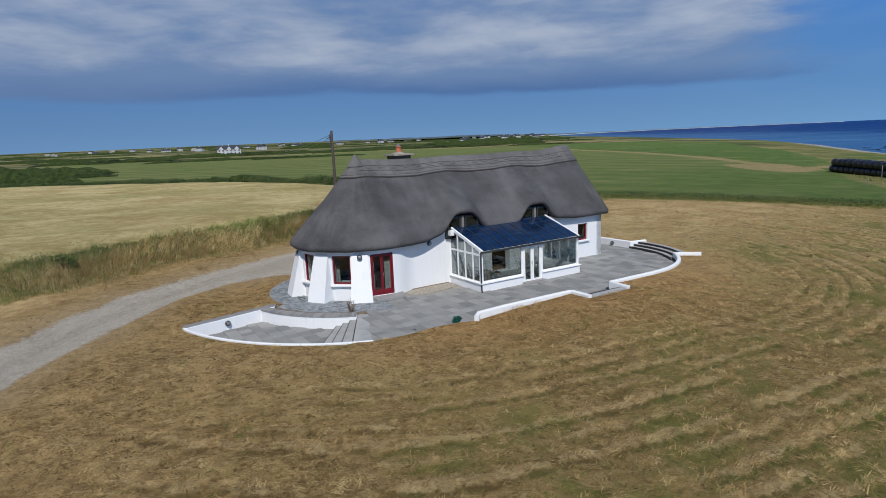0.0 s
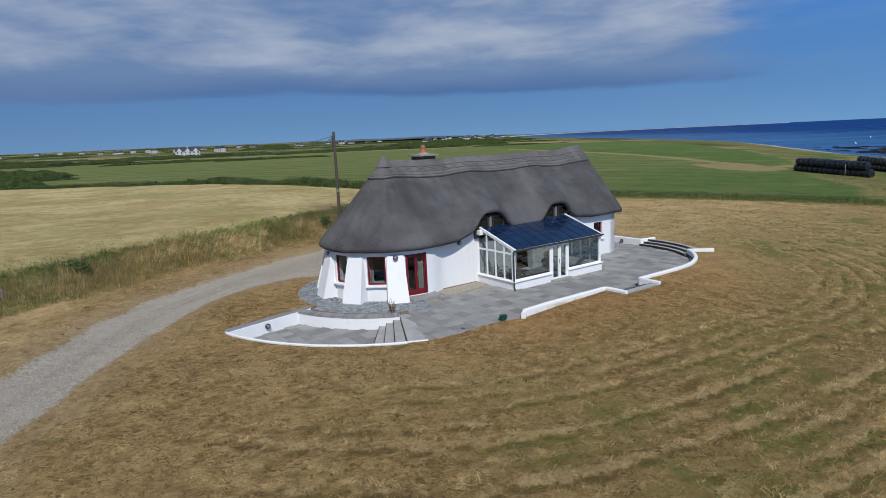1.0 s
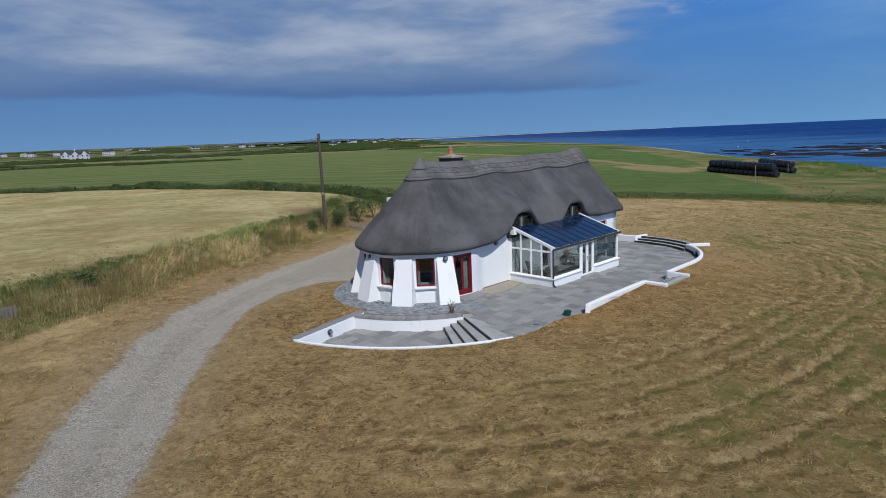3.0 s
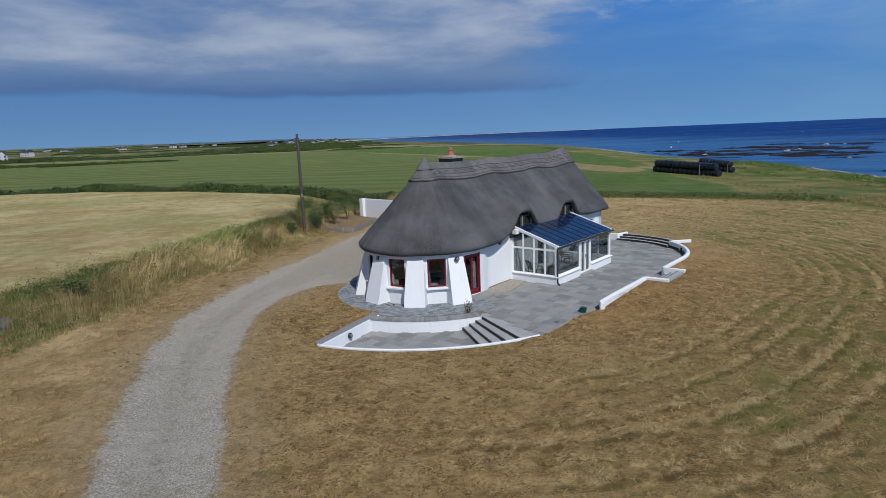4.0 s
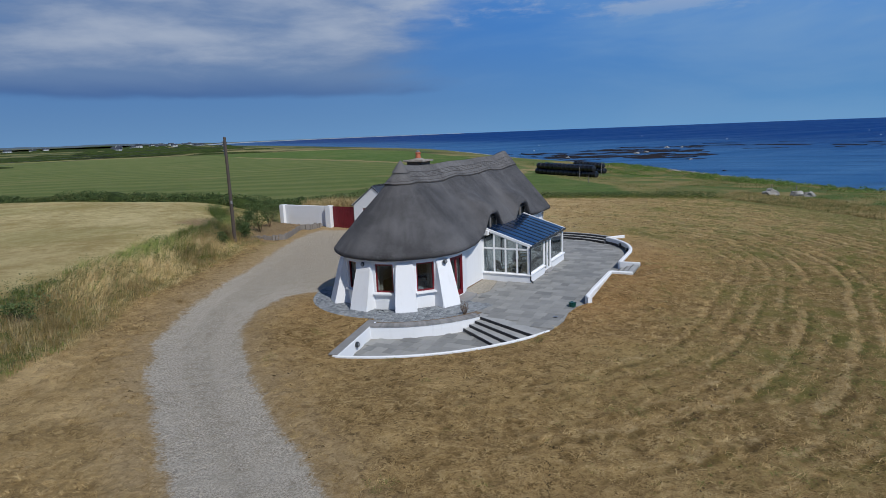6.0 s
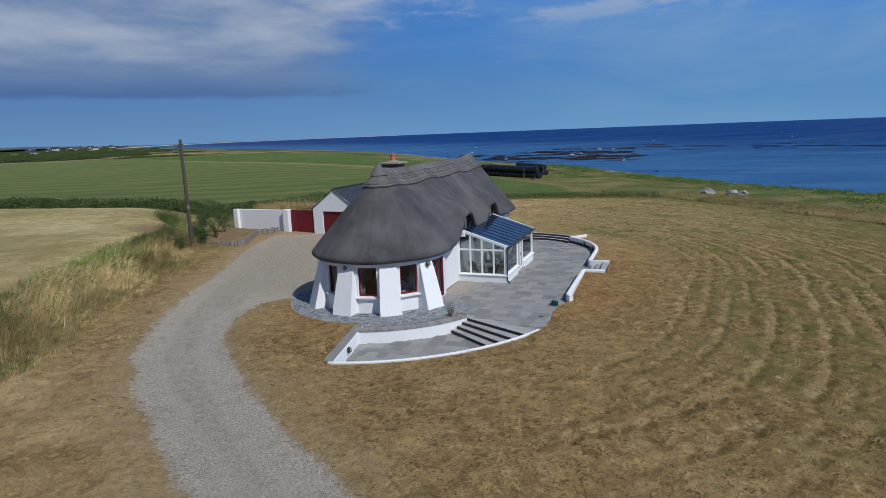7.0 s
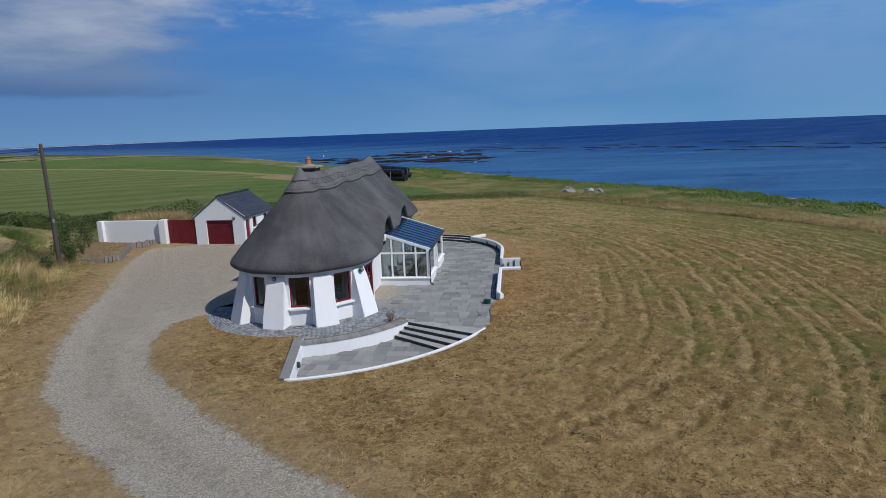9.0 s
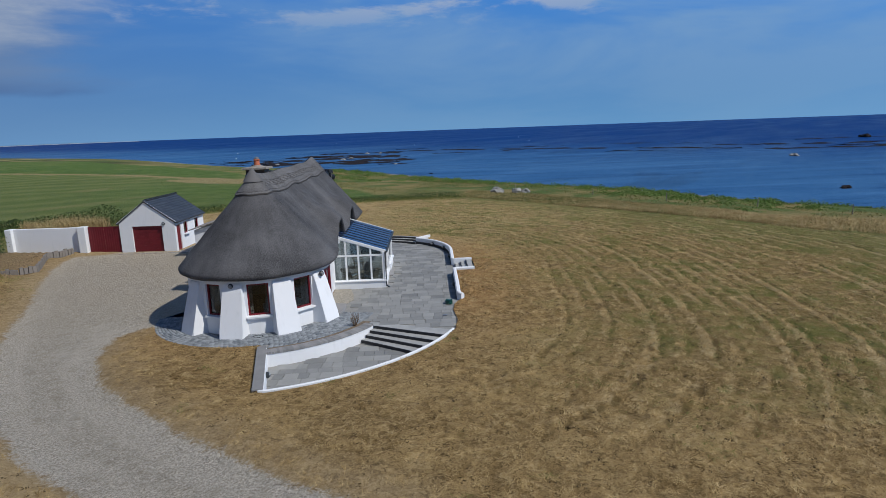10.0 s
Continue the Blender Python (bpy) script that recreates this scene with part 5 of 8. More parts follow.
for U in (C0 + 0.06, C1 - 0.04):
    n_l = 4
    for k in range(n_l):
        va, vb = CV + (CB - CV) * k / n_l, CV + (CB - CV) * (k + 1) / n_l
        glazed((U, va), (U, vb), SILL, MID, cons, None, (), 0.05)
        slope = lambda v: EAVE + (HEAD - EAVE) * (v - CV) / (CB + 0.1 - CV)
        glazed((U, va), (U, vb), MID, slope(va) + 0.02, cons, slope(vb) + 0.02, (), 0.05)
for U in (C0 + 0.06, C1 - 0.04):
    part("corner_post", box(U - 0.07, U + 0.07, CV - 0.07, CV + 0.07, SILL, EAVE + 0.02, 0.01), UPVC, cons)
    part("end_rafter", beam((U, CV - 0.16, EAVE + 0.02), (U, CB, HEAD + 0.06), 0.11, 0.13), UPVC, cons, "white bargeboard")
part("eave_beam", box(C0, C1, CV - 0.05, CV + 0.06, EAVE - 0.06, EAVE + 0.04, 0.01), UPVC, cons)
part("gutter", beam((C0 - 0.06, CV - 0.2, EAVE), (C1 + 0.1, CV - 0.2, EAVE), 0.11, 0.09), DARK, cons, "dark gutter")
down = part("downpipe", beam((C0 - 0.03, CV - 0.13, 0.12), (C0 - 0.03, CV - 0.13, EAVE - 0.02), 0.06, 0.06), DARK, cons, "dark downpipe")
part("shoe", beam((C0 - 0.03, CV - 0.13, 0.14), (C0 - 0.1, CV - 0.3, 0.02), 0.06, 0.06), DARK, down)
NP = 9
tilt = math.atan2(HEAD - EAVE, CB - CV + 0.16)
for k in range(NP):
    x0, x1 = C0 + 0.1 + (C1 - C0 - 0.2) * k / NP, C0 + 0.1 + (C1 - C0 - 0.2) * (k + 1) / NP
    bm = bmesh.new()
    ln = math.hypot(HEAD - EAVE, CB - CV + 0.16)
    box(x0 + 0.012, x1 - 0.012, 0, ln, 0, 0.024, 0.0, bm)
    part("roof_pane", bm, ROOF_GLASS, cons, "blue tinted roof glass", False, pose(0, CV - 0.16, EAVE + 0.06, math.degrees(tilt), 0, 0)).visible_shadow = False
for k in range(1, NP):
    x = C0 + 0.1 + (C1 - C0 - 0.2) * k / NP
    bm = box(x - 0.017, x + 0.017, 0, ln, 0.02, 0.05, 0.005)
    part("roof_bar", bm, DARK, cons, "", False, pose(0, CV - 0.16, EAVE + 0.06, math.degrees(tilt), 0, 0))
part("flashing", beam((C0, CB - 0.06, HEAD + 0.07), (C1, CB - 0.06, HEAD + 0.07), 0.16, 0.06), DARK, cons)


def lounge_chair(m):
    ch = thing("cane_chair", "pale cane armchair with a light cushion in the conservatory", "chair", m, "chairs in the conservatory")
    for x in (-0.3, 0.3):
        for y in (-0.28, 0.28):
            part("leg", beam((x, y, 0), (x * 0.95, y * 0.95, 0.4), 0.05, 0.05), WICKER, ch)
    part("seat", box(-0.34, 0.34, -0.32, 0.32, 0.36, 0.42, 0.02), WICKER, ch)
    part("cushion", box(-0.31, 0.31, -0.3, 0.26, 0.42, 0.55, 0.05), CUSHION, ch, "pale cushion")
    back = bmesh.new()
    for i in range(9):
        f = -1 + i / 4
        beam((f * 0.3, 0.3, 0.42), (f * 0.33, 0.46, 0.98 - 0.09 * f * f), 0.05, 0.03, back)
    beam((-0.33, 0.45, 0.88), (0.33, 0.45, 0.88), 0.05, 0.04, back)
    part("backrest", back, WICKER, ch)
    for s in (-1, 1):
        part("arm", beam((s * 0.34, -0.3, 0.62), (s * 0.34, 0.38, 0.64), 0.06, 0.04, beam((s * 0.34, -0.28, 0.4), (s * 0.34, -0.28, 0.62), 0.04, 0.04)), WICKER, ch)
    return ch


ch = lounge_chair(HOME @ pose(4.9, -5.0, 0.06, 0, 0, 150))
copy_thing(ch, HOME @ pose(5.3, -3.75, 0.06, 0, 0, 60))
copy_thing(ch, HOME @ pose(9.2, -3.8, 0.06, 0, 0, 10))
tb = thing("side_table", "small round cane table in the conservatory", "table", HOME @ pose(5.9, -4.6, 0.06))
part("tabletop", lathe([(0.36, 0.44), (0.38, 0.46), (0.38, 0.48), (0.36, 0.5)], 24), WICKER, tb, "", True)
for k in range(3):
    a = 2 * math.pi * k / 3
    part("leg", beam((0.28 * math.cos(a), 0.28 * math.sin(a), 0), (0.1 * math.cos(a), 0.1 * math.sin(a), 0.45), 0.04, 0.04), WICKER, tb)

# ---- terrace, walls and steps ----
LOWER = -0.5
INNER_R, KERB_R = 6.54, 10.3


def structure(name, bm, mat, label, smooth=False, category="wall"):
    return solo(name, bm, mat, label, category, HOME, "", "structure", smooth)


structure("wall_kerb", ribbon(arc(0, 0, KERB_R, 194.2, 247.3, 44), 0.12, LOWER - 0.2, 0.06, 0.025), WHITE, "low white painted kerb wall round the sunken terrace", True)
structure("wall_terrace_side", ribbon([(-10.05, -2.45), (-8.6, -2.12), (-7.3, -1.82), (-6.0, -1.52), (-5.6, -1.43)], 0.22, LOWER - 0.2, 0.07, 0.02), WHITE, "white retaining wall beside the sunken terrace", True)
structure("trim_wall_cap", ribbon([(-10.0, -2.33), (-8.6, -2.01), (-7.3, -1.71), (-6.0, -1.41), (-5.5, -1.3)], 0.4, 0.055, 0.11, 0.015), COPING, "grey flat cap on the terrace's side wall", True)
structure("wall_terrace_round", ribbon(arc(0, 0, INNER_R - 0.08, 193.5, 242.6, 40), 0.16, LOWER - 0.2, 0.08, 0.02), WHITE, "curved white retaining wall under the round paving", True)
WALL_Z = 0.47
structure("wall_patio_front", ribbon([(0.7, -10.2), (0.95, -10.0), (2.5, -10.0), (4.6, -10.0), (6.38, -10.0), (6.48, -10.1), (6.5, -11.25)], 0.22, -0.3, lambda s: WALL_Z - 0.1 + 0.1 * float(smooth01(s, 0, 0.3)), 0.04), WHITE, "low white painted patio wall with a rounded end", True)
structure("wall_patio_curve", ribbon([(9.15, -11.25), (9.13, -10.1), (9.22, -10.0), (11.0, -10.0), *arc(12.5, -3.6, 6.4, -90, -37, 18)], 0.22, -0.3, WALL_Z, 0.04), WHITE, "curved white painted patio wall", True)
structure("wall_patio_end", ribbon([(18.75, -0.2), (18.78, -1.6), (18.82, -3.0), (19.3, -3.1), (20.0, -3.25)], 0.22, -0.3, WALL_Z, 0.04), WHITE, "low white wall at the end of the patio", True)
structure("wall_step_wing", ribbon([(17.6, -7.45), (18.2, -8.0), (18.75, -8.5)], 0.16, -0.3, WALL_Z, 0.03), WHITE, "short white wing wall at the curved steps", True)

# Thin black strips deepen the walls' shade where they meet the patio.
structure("trim_patio_front", ribbon([(0.98, -9.875), (2.5, -9.875), (4.6, -9.875), (6.36, -9.875)], 0.024, -0.1, 0.17, 0.004), RISER, "black band along the foot of the patio wall, standing in for its shade", category="trim")
structure("trim_patio_curve", ribbon([(9.26, -9.875), (11.0, -9.875), *arc(12.5, -3.6, 6.275, -90, -37, 18)], 0.024, -0.1, 0.17, 0.004), RISER, "black band along the foot of the curved wall, standing in for its shade", category="trim")

for a, z, x, y in ((283.0, -0.17, -8.05, -2.11),):
    copy_thing(first_lamp, face_out(x, y, z, a))
for x, y, a in ((11.2, -9.89, 90), (3.4, -9.89, 90), (18.67, -1.5, 180)):
    copy_thing(first_lamp, face_out(x, y, 0.2, a))
for k in (-72, -55):
    copy_thing(first_lamp, face_out(12.5 + 6.29 * math.cos(radians(k)), -3.6 + 6.29 * math.sin(radians(k)), 0.2, k + 180))


def wedge(a0, a1, r0, r1, z0, z1, cx=0.0, cy=0.0, n=6, bev=0.0):
    return prism(arc(cx, cy, r1, a0, a1, n) + arc(cx, cy, r0, a1, a0, n), z0, z1, bev)


terrace_steps = thing("terrace_steps", "four wedge shaped grey steps with black risers down to the terrace", "steps", HOME, kind="structure")
RISE = -LOWER / 4
for k in range(4):
    a1 = 243.6 - 2.85 * k
    a0 = a1 - 2.85 if k < 3 else a1 - 0.25
    top = 0.004 - RISE * k
    if k < 3:
        part("tread", wedge(a1 - 0.9 - 2.85, a1 - 1.15, INNER_R + 0.02, KERB_R - 0.1, LOWER - 0.1, top - RISE - 0.004, 0, 0, 4), TREAD, terrace_steps)
    part("riser", wedge(a1 - 1.15, a1 - 0.9, INNER_R + 0.03, KERB_R - 0.12, LOWER, top, 0, 0, 4), RISER, terrace_steps, "black painted riser")

part("landing", wedge(242.72, 247.0, INNER_R - 0.4, KERB_R - 0.08, LOWER, -0.002, 0, 0, 4), TREAD, terrace_steps, "grey slab at the head of the steps")
curved_steps = thing("curved_steps", "three curved grey steps with black risers up to the field", "steps", HOME, kind="structure")
for k in range(3):
    r = 6.15 + 0.33 * k
    part("riser", wedge(-37, 5.5, r, r + 0.05, -0.1, 0.13 * (k + 1), 12.5, -3.6, 18), RISER, curved_steps, "black painted riser")
    part("tread", wedge(-37, 5.5, r + 0.05, r + 0.33, -0.1, 0.13 * (k + 1) - 0.004, 12.5, -3.6, 18), TREAD, curved_steps)
side_steps = thing("side_steps", "narrow steps with black risers between short white walls", "steps", HOME, kind="structure")
for k in range(3):
    y = -10.12 - 0.36 * k
    part("riser", box(6.62, 9.02, y - 0.05, y, -0.1, 0.12 * (k + 1)), RISER, side_steps, "black painted riser")
    part("tread", box(6.62, 9.02, y - 0.36, y - 0.05, -0.1, 0.12 * (k + 1) - 0.004), TREAD, side_steps)

# bed of the paving
bm = prism([(-2.95, -5.8), (-4.5, -9.0), (-4.1, -9.58), (-2.6, -9.9), (-1.2, -9.8), (0.2, -9.9), (0.9, -10.05), (12.5, -10.05), *arc(12.5, -3.6, 6.45, -88, 5, 16), (18.8, -0.2), (16.3, -0.2), (15.7, -2.7), (0.5, -2.7), (0.0, -5.0)], -0.3, -0.035)
structure("pavement_bed", bm, MORTAR, "grey mortar bed under the patio slabs", category="pavement")
structure("terrace_bed", wedge(193.8, 243.2, INNER_R - 0.1, KERB_R, LOWER - 0.3, LOWER - 0.035, 0, 0, 40), MORTAR, "grey mortar bed under the terrace slabs", category="pavement")
structure("round_bed", wedge(92, 288, 3.2, 6.0, -0.3, -0.037, 0, 0, 44), MORTAR, "grey bed under the round paving", category="pavement")
structure("gravel_strip", prism([(0.85, -3.2), (0.9, -4.0), (1.6, -4.35), (2.8, -4.2), (3.95, -3.9), (3.95, -2.9), (1.0, -2.9)], -0.2, 0.012), PEA, "strip of pea gravel beside the white wall", category="gravel")
structure("soil_strip", wedge(196, 247, 5.72, 6.12, -0.2, 0.015, 0, 0, 30), speckled("dry_soil", (0.1, 0.075, 0.05), (0.22, 0.16, 0.1), 4.0, 40.0, (0.8, 0.03)), "dry planting strip along the curved wall", category="soil")

# ---- outbuildings and yard ----
YARD = pose(4.5, 53.45, 1.0, 0, 0, 29.7)                # garage frame: x into its depth, y along its front
garage = thing("garage", "small white garage with a slate roof and dark red doors", "garage", YARD)
GW, GL, GE, GP = 4.43, 5.6, 2.42, 4.05


def gable_front(x0, x1, gap=None):
    bm = bmesh.new()
    if gap is None:
        polys = [[(0, -0.3), (GW, -0.3), (GW, GE), (GW / 2, GP), (0, GE)]]
    else:
        y0, y1, z1 = gap
        polys = [[(0, -0.3), (y0, -0.3), (y0, z1), (0, z1)], [(y1, -0.3), (GW, -0.3), (GW, z1), (y1, z1)], [(0, z1), (y0, z1), (y1, z1), (GW, z1), (GW, GE), (GW / 2, GP), (0, GE)]]
    for p in polys:
        a, b = [bm.verts.new((x0, y, z)) for y, z in p], [bm.verts.new((x1, y, z)) for y, z in p]
        bm.faces.new(list(reversed(a))), bm.faces.new(b)
        for i in range(len(p)):
            j = (i + 1) % len(p)
            bm.faces.new((a[i], a[j], b[j], b[i]))
    bmesh.ops.remove_doubles(bm, verts=bm.verts, dist=0.001)
    bmesh.ops.recalc_face_normals(bm, faces=bm.faces)
    return bm


part("front_wall", gable_front(0, 0.28, (1.03, 3.43, 2.14)), WHITE, garage)
part("back_wall", gable_front(GL - 0.28, GL), WHITE, garage)
side = build_wall([(0.28, 0.0), (GL - 0.28, 0.0)], [(0.42, 0.74, 0.02, 2.1), (1.7, 0.72, 1.22, 2.16), (3.85, 0.72, 1.22, 2.16)], 0.26, GE - 0.02)
part("side_wall", side, WHITE, garage)
part("side_wall", box(0.28, GL - 0.28, GW - 0.26, GW, -0.3, GE - 0.02), WHITE, garage)
gdoor = part("garage_door", box(0.15, 0.18, 1.03, 3.43, 0.02, 2.14), DARK_RED, garage, "dark red ribbed up-and-over door, shut")
for k in range(8):
    part("panel", box(0.125, 0.15, 1.04, 3.42, 0.03 + k * 0.264, 0.03 + (k + 1) * 0.264 - 0.012, 0.006), DARK_RED, gdoor)
part("concrete_apron", box(-0.35, 0.1, 0.9, 3.55, -0.2, 0.025), TREAD, garage)
sd = part("side_door", box(0.36, 1.06, 0.08, 0.13, 0.03, 2.08, 0.008), RED, garage, "red boarded side door")
part("handle", beam((0.95, 0.05, 1.0), (0.95, 0.05, 1.14), 0.03, 0.03), GALV, sd)
for x in (1.98, 4.13):
    casement("window", pose(x, 0.1, 1.23, 0, 0, 0), 0.7, 0.92, 0, None, RED, garage)
rise = math.atan2(GP - GE, GW / 2)
hip = math.hypot(GP - GE, GW / 2) + 0.22
for s in (0, 1):
    m = pose(0, GW / 2, GP + 0.1, 0, 0, 0) @ pose(0, 0, 0, -math.degrees(rise) if s else 180 + math.degrees(rise), 0, 0)
    m = pose(0, GW / 2, GP + 0.1) @ (pose(0, 0, 0, -math.degrees(rise), 0, 0) if s else pose(0, 0, 0, math.degrees(rise), 0, 0))
    y0, y1 = (0, hip) if s else (-hip, 0)
    roof = part("roof", box(-0.06, GL + 0.1, y0, y1, -0.1, -0.02), DARK, garage, "blue slate roof", False, m)
    verts, faces = [], []
    rows_n, cols_n = 11, 19
    for r in range(rows_n):
        for c in range(-1, cols_n):
            w = (GL + 0.16) / cols_n
            xa, xb = -0.06 + (c + 0.5 * (r % 2)) * w + 0.004, -0.06 + (c + 1 + 0.5 * (r % 2)) * w - 0.004
            xa, xb = max(xa, -0.06), min(xb, GL + 0.1)
            if xb - xa < 0.05:
                continue
            h = hip / rows_n
            ya, yb = r * h, (r + 1) * h + 0.05
            ya, yb = (ya, yb) if s else (-ya, -yb)
            base = len(verts)
            t = 0.004 * ((r * 7 + c * 3) % 3)
            verts += [(xa, ya, -0.016), (xb, ya, -0.016), (xb, yb, 0.012 + t), (xa, yb, 0.012 + t), (xb, yb, -0.006), (xa, yb, -0.006)]
            faces += [(base, base + 1, base + 2, base + 3), (base + 3, base + 2, base + 4, base + 5)]
    ob = new("slate", from_arrays("slate", verts, faces, SLATE))
    ob.parent = roof
    ob["kind"] = "stuff"
bm = bmesh.new()
for k in range(14):
    x = -0.05 + k * (GL + 0.14) / 14
    box(x, x + 0.39, GW / 2 - 0.1, GW / 2 + 0.1, GP + 0.07, GP + 0.15, 0.03, bm)
    box(x + 0.34, x + 0.4, GW / 2 - 0.12, GW / 2 + 0.12, GP + 0.07, GP + 0.2, 0.02, bm)
part("ridge_tiles", bm, DARK, garage, "dark crested ridge tiles")
for y, sgn in ((-0.17, -1), (GW + 0.17, 1)):
    part("gutter", beam((-0.05, y, GE - 0.06), (GL + 0.08, y, GE - 0.06), 0.1, 0.09), DARK, garage)
part("barge", beam((-0.03, -0.15, GE - 0.04), (-0.03, GW / 2, GP + 0.02), 0.03, 0.12, beam((-0.03, GW + 0.15, GE - 0.04), (-0.03, GW / 2, GP + 0.02), 0.03, 0.12)), WHITE, garage)
lamp_m = YARD @ pose(0, 0.85, 2.3) @ Matrix.Rotation(radians(180), 4, "Z") @ Matrix.Rotation(radians(90), 4, "Y")
copy_thing(first_lamp, lamp_m)

gate = thing("yard_gate", "pair of plain dark red sheeted yard gates, shut", "gate", YARD)
for y0, y1 in ((4.5, 5.75), (5.765, 7.03)):
    bm = bmesh.new()
    n = 7
    for k in range(n):
        box(0.1, 0.135, y0 + (y1 - y0) * k / n, y0 + (y1 - y0) * (k + 1) / n - 0.006, 0.05, 2.2, 0.004, bm)
    leaf = part("gate_leaf", bm, DARK_RED, gate)
    part("ledge", box(0.135, 0.18, y0 + 0.02, y1 - 0.02, 0.4, 0.52), DARK_RED, leaf)
    part("ledge", box(0.135, 0.18, y0 + 0.02, y1 - 0.02, 1.7, 1.82), DARK_RED, leaf)
solo("wall_yard_pillar", box(-0.32, 0.3, 7.06, 7.66, -0.3, 2.26, 0.02), WHITE, "white rendered gate pillar", "pillar", YARD, "", "structure")
solo("wall_yard", box(0.0, 0.28, 7.66, 13.1, -0.3, 2.2, 0.03), WHITE, "long white rendered yard wall", "wall", YARD, "", "structure")
solo("wall_yard_end", box(-0.3, 0.36, 13.0, 13.5, -0.3, 2.22, 0.04), WHITE, "white rendered pier ending the yard wall", "pillar", YARD, "", "structure")

# a back porch, and a small shed with old slates between cottage and garage
porch = thing("back_porch", "low white back porch with a flat felt roof", "porch", HOME @ pose(6.4, 3.0, 0))
part("porch_wall", box(0, 3.0, 0, 1.7, -0.2, 2.3), WHITE, porch)
part("porch_roof", box(-0.2, 3.2, 0.1, 1.9, 2.3, 2.45, 0.02), DARK, porch)
shed = thing("slated_shed", "small shed with a dull brown-grey slate roof", "shed", HOME @ pose(15.6, 6.6, 0))
part("shed_wall", box(0, 3.6, 0, 2.6, -0.2, 1.95), WHITE, shed)
for r in range(7):
    y0, y1 = -0.25 + r * 0.45, -0.25 + (r + 1) * 0.45 + 0.06
    zt = lambda y: 2.95 - 0.28 * (y + 0.25)
    bm = bmesh.new()
    q = [(-0.25, y0, zt(y0)), (3.85, y0, zt(y0)), (3.85, y1, zt(y1) + 0.035), (-0.25, y1, zt(y1) + 0.035)]
    a, b = [bm.verts.new(p) for p in q], [bm.verts.new((p[0], p[1], p[2] - 0.05)) for p in q]
    bm.faces.new(a), bm.faces.new(list(reversed(b)))
    for i in range(4):
        bm.faces.new((a[(i + 1) % 4], a[i], b[i], b[(i + 1) % 4]))
    part("slate_course", bm, STONE, shed)
part("shed_gable", prism([(0, 0), (3.6, 0), (3.6, 2.6), (0, 2.6)], 1.9, 2.0, 0.0, None, lambda x, y: 2.83 - 0.28 * (y + 0.25)), WHITE, shed)

# sleepers that hold up the bed by the wall
edge_pts = [(0.1, 60.3), (-2.2, 59.7), (-4.9, 55.6), (-6.0, 55.7), (-7.6, 57.0)]
edging = thing("sleeper_edging", "grey weathered upright sleepers holding a raised bed", "edging", Matrix(), kind="structure")
rng = random.Random(4)
for (ax, ay), (bx, by) in zip(edge_pts, edge_pts[1:]):
    L = math.dist((ax, ay), (bx, by))
    k = max(1, int(L / 0.25))
    for i in range(k):
        f = (i + 0.5) / k
        ang = math.degrees(math.atan2(by - ay, bx - ax))
        h = 0.66 + rng.uniform(-0.05, 0.08)
        part("sleeper", box(-0.115, 0.115, -0.07, 0.07, -0.3, h, 0.012), SLEEPER, edging, "", False, pose(ax + (bx - ax) * f, ay + (by - ay) * f, 1.0, rng.uniform(-3, 3), rng.uniform(-2, 2), ang))

# ---- the pole and its wires ----
pole = thing("electricity_pole", "weathered wooden electricity pole with a short steel bracket", "pole", Matrix.Translation((-9.3, 54.5, 2.2)))
part("shaft", lathe([(0.15, -0.6), (0.145, 0.5), (0.125, 4.5), (0.105, 7.75), (0.09, 7.82)], 14), POLE, pole, "", True)
part("bracket", beam((-0.5, -0.06, 7.1), (0.16, -0.06, 7.45), 0.05, 0.05, beam((-0.14, -0.12, 6.4), (-0.14, -0.12, 7.5), 0.07, 0.1)), DARK, pole)
for z in (6.75, 7.1, 7.4):
    part("insulator", lathe([(0.03, 0), (0.06, 0.02), (0.06, 0.07), (0.03, 0.1)], 10, None, (-0.2, -0.12, z)), GALV, pole, "", True)
part("notice", box(-0.07, 0.07, -0.16, -0.145, 2.6, 2.85), GALV, pole)


def wire(a, b, sag, r=0.014):
    cu = bpy.data.curves.new("cable", "CURVE")
    cu.dimensions, cu.bevel_depth, cu.bevel_resolution = "3D", r, 1
    sp = cu.splines.new("POLY")
    n = 24
    sp.points.add(n)
    a, b = Vector(a), Vector(b)
    for i in range(n + 1):
        f = i / n
        p = a.lerp(b, f) - Vector((0, 0, sag * 4 * f * (1 - f)))
        sp.points[i].co = (*p, 1)
    cu.materials.append(DARK)
    tagged(new("overhead_cable", cu), "thin dark overhead cable running to the pole", "cable", "overhead cables")


wire((-9.5, 54.4, 9.6), (-97, 345, 10.2), 3.0, 0.02)
wire((-9.5, 54.4, 9.3), (-97, 345, 9.9), 3.1, 0.016)
far_pole = thing("electricity_pole", "distant wooden electricity pole at a field edge", "pole", Matrix.Translation((-97, 345, height_at(-97, 345))))
part("shaft", lathe([(0.15, -0.5), (0.12, 6.0), (0.1, 7.6)], 10), POLE, far_pole, "", True)
part("bracket", beam((-0.5, 0, 7.2), (0.5, 0, 7.2), 0.08, 0.08), DARK, far_pole)

# ---- things about the terrace ----
reel = thing("hose_reel", "coiled green garden hose lying on the paving edge", "hose", HOME @ pose(0.1, -9.45, 0.0))
bm = bmesh.new()
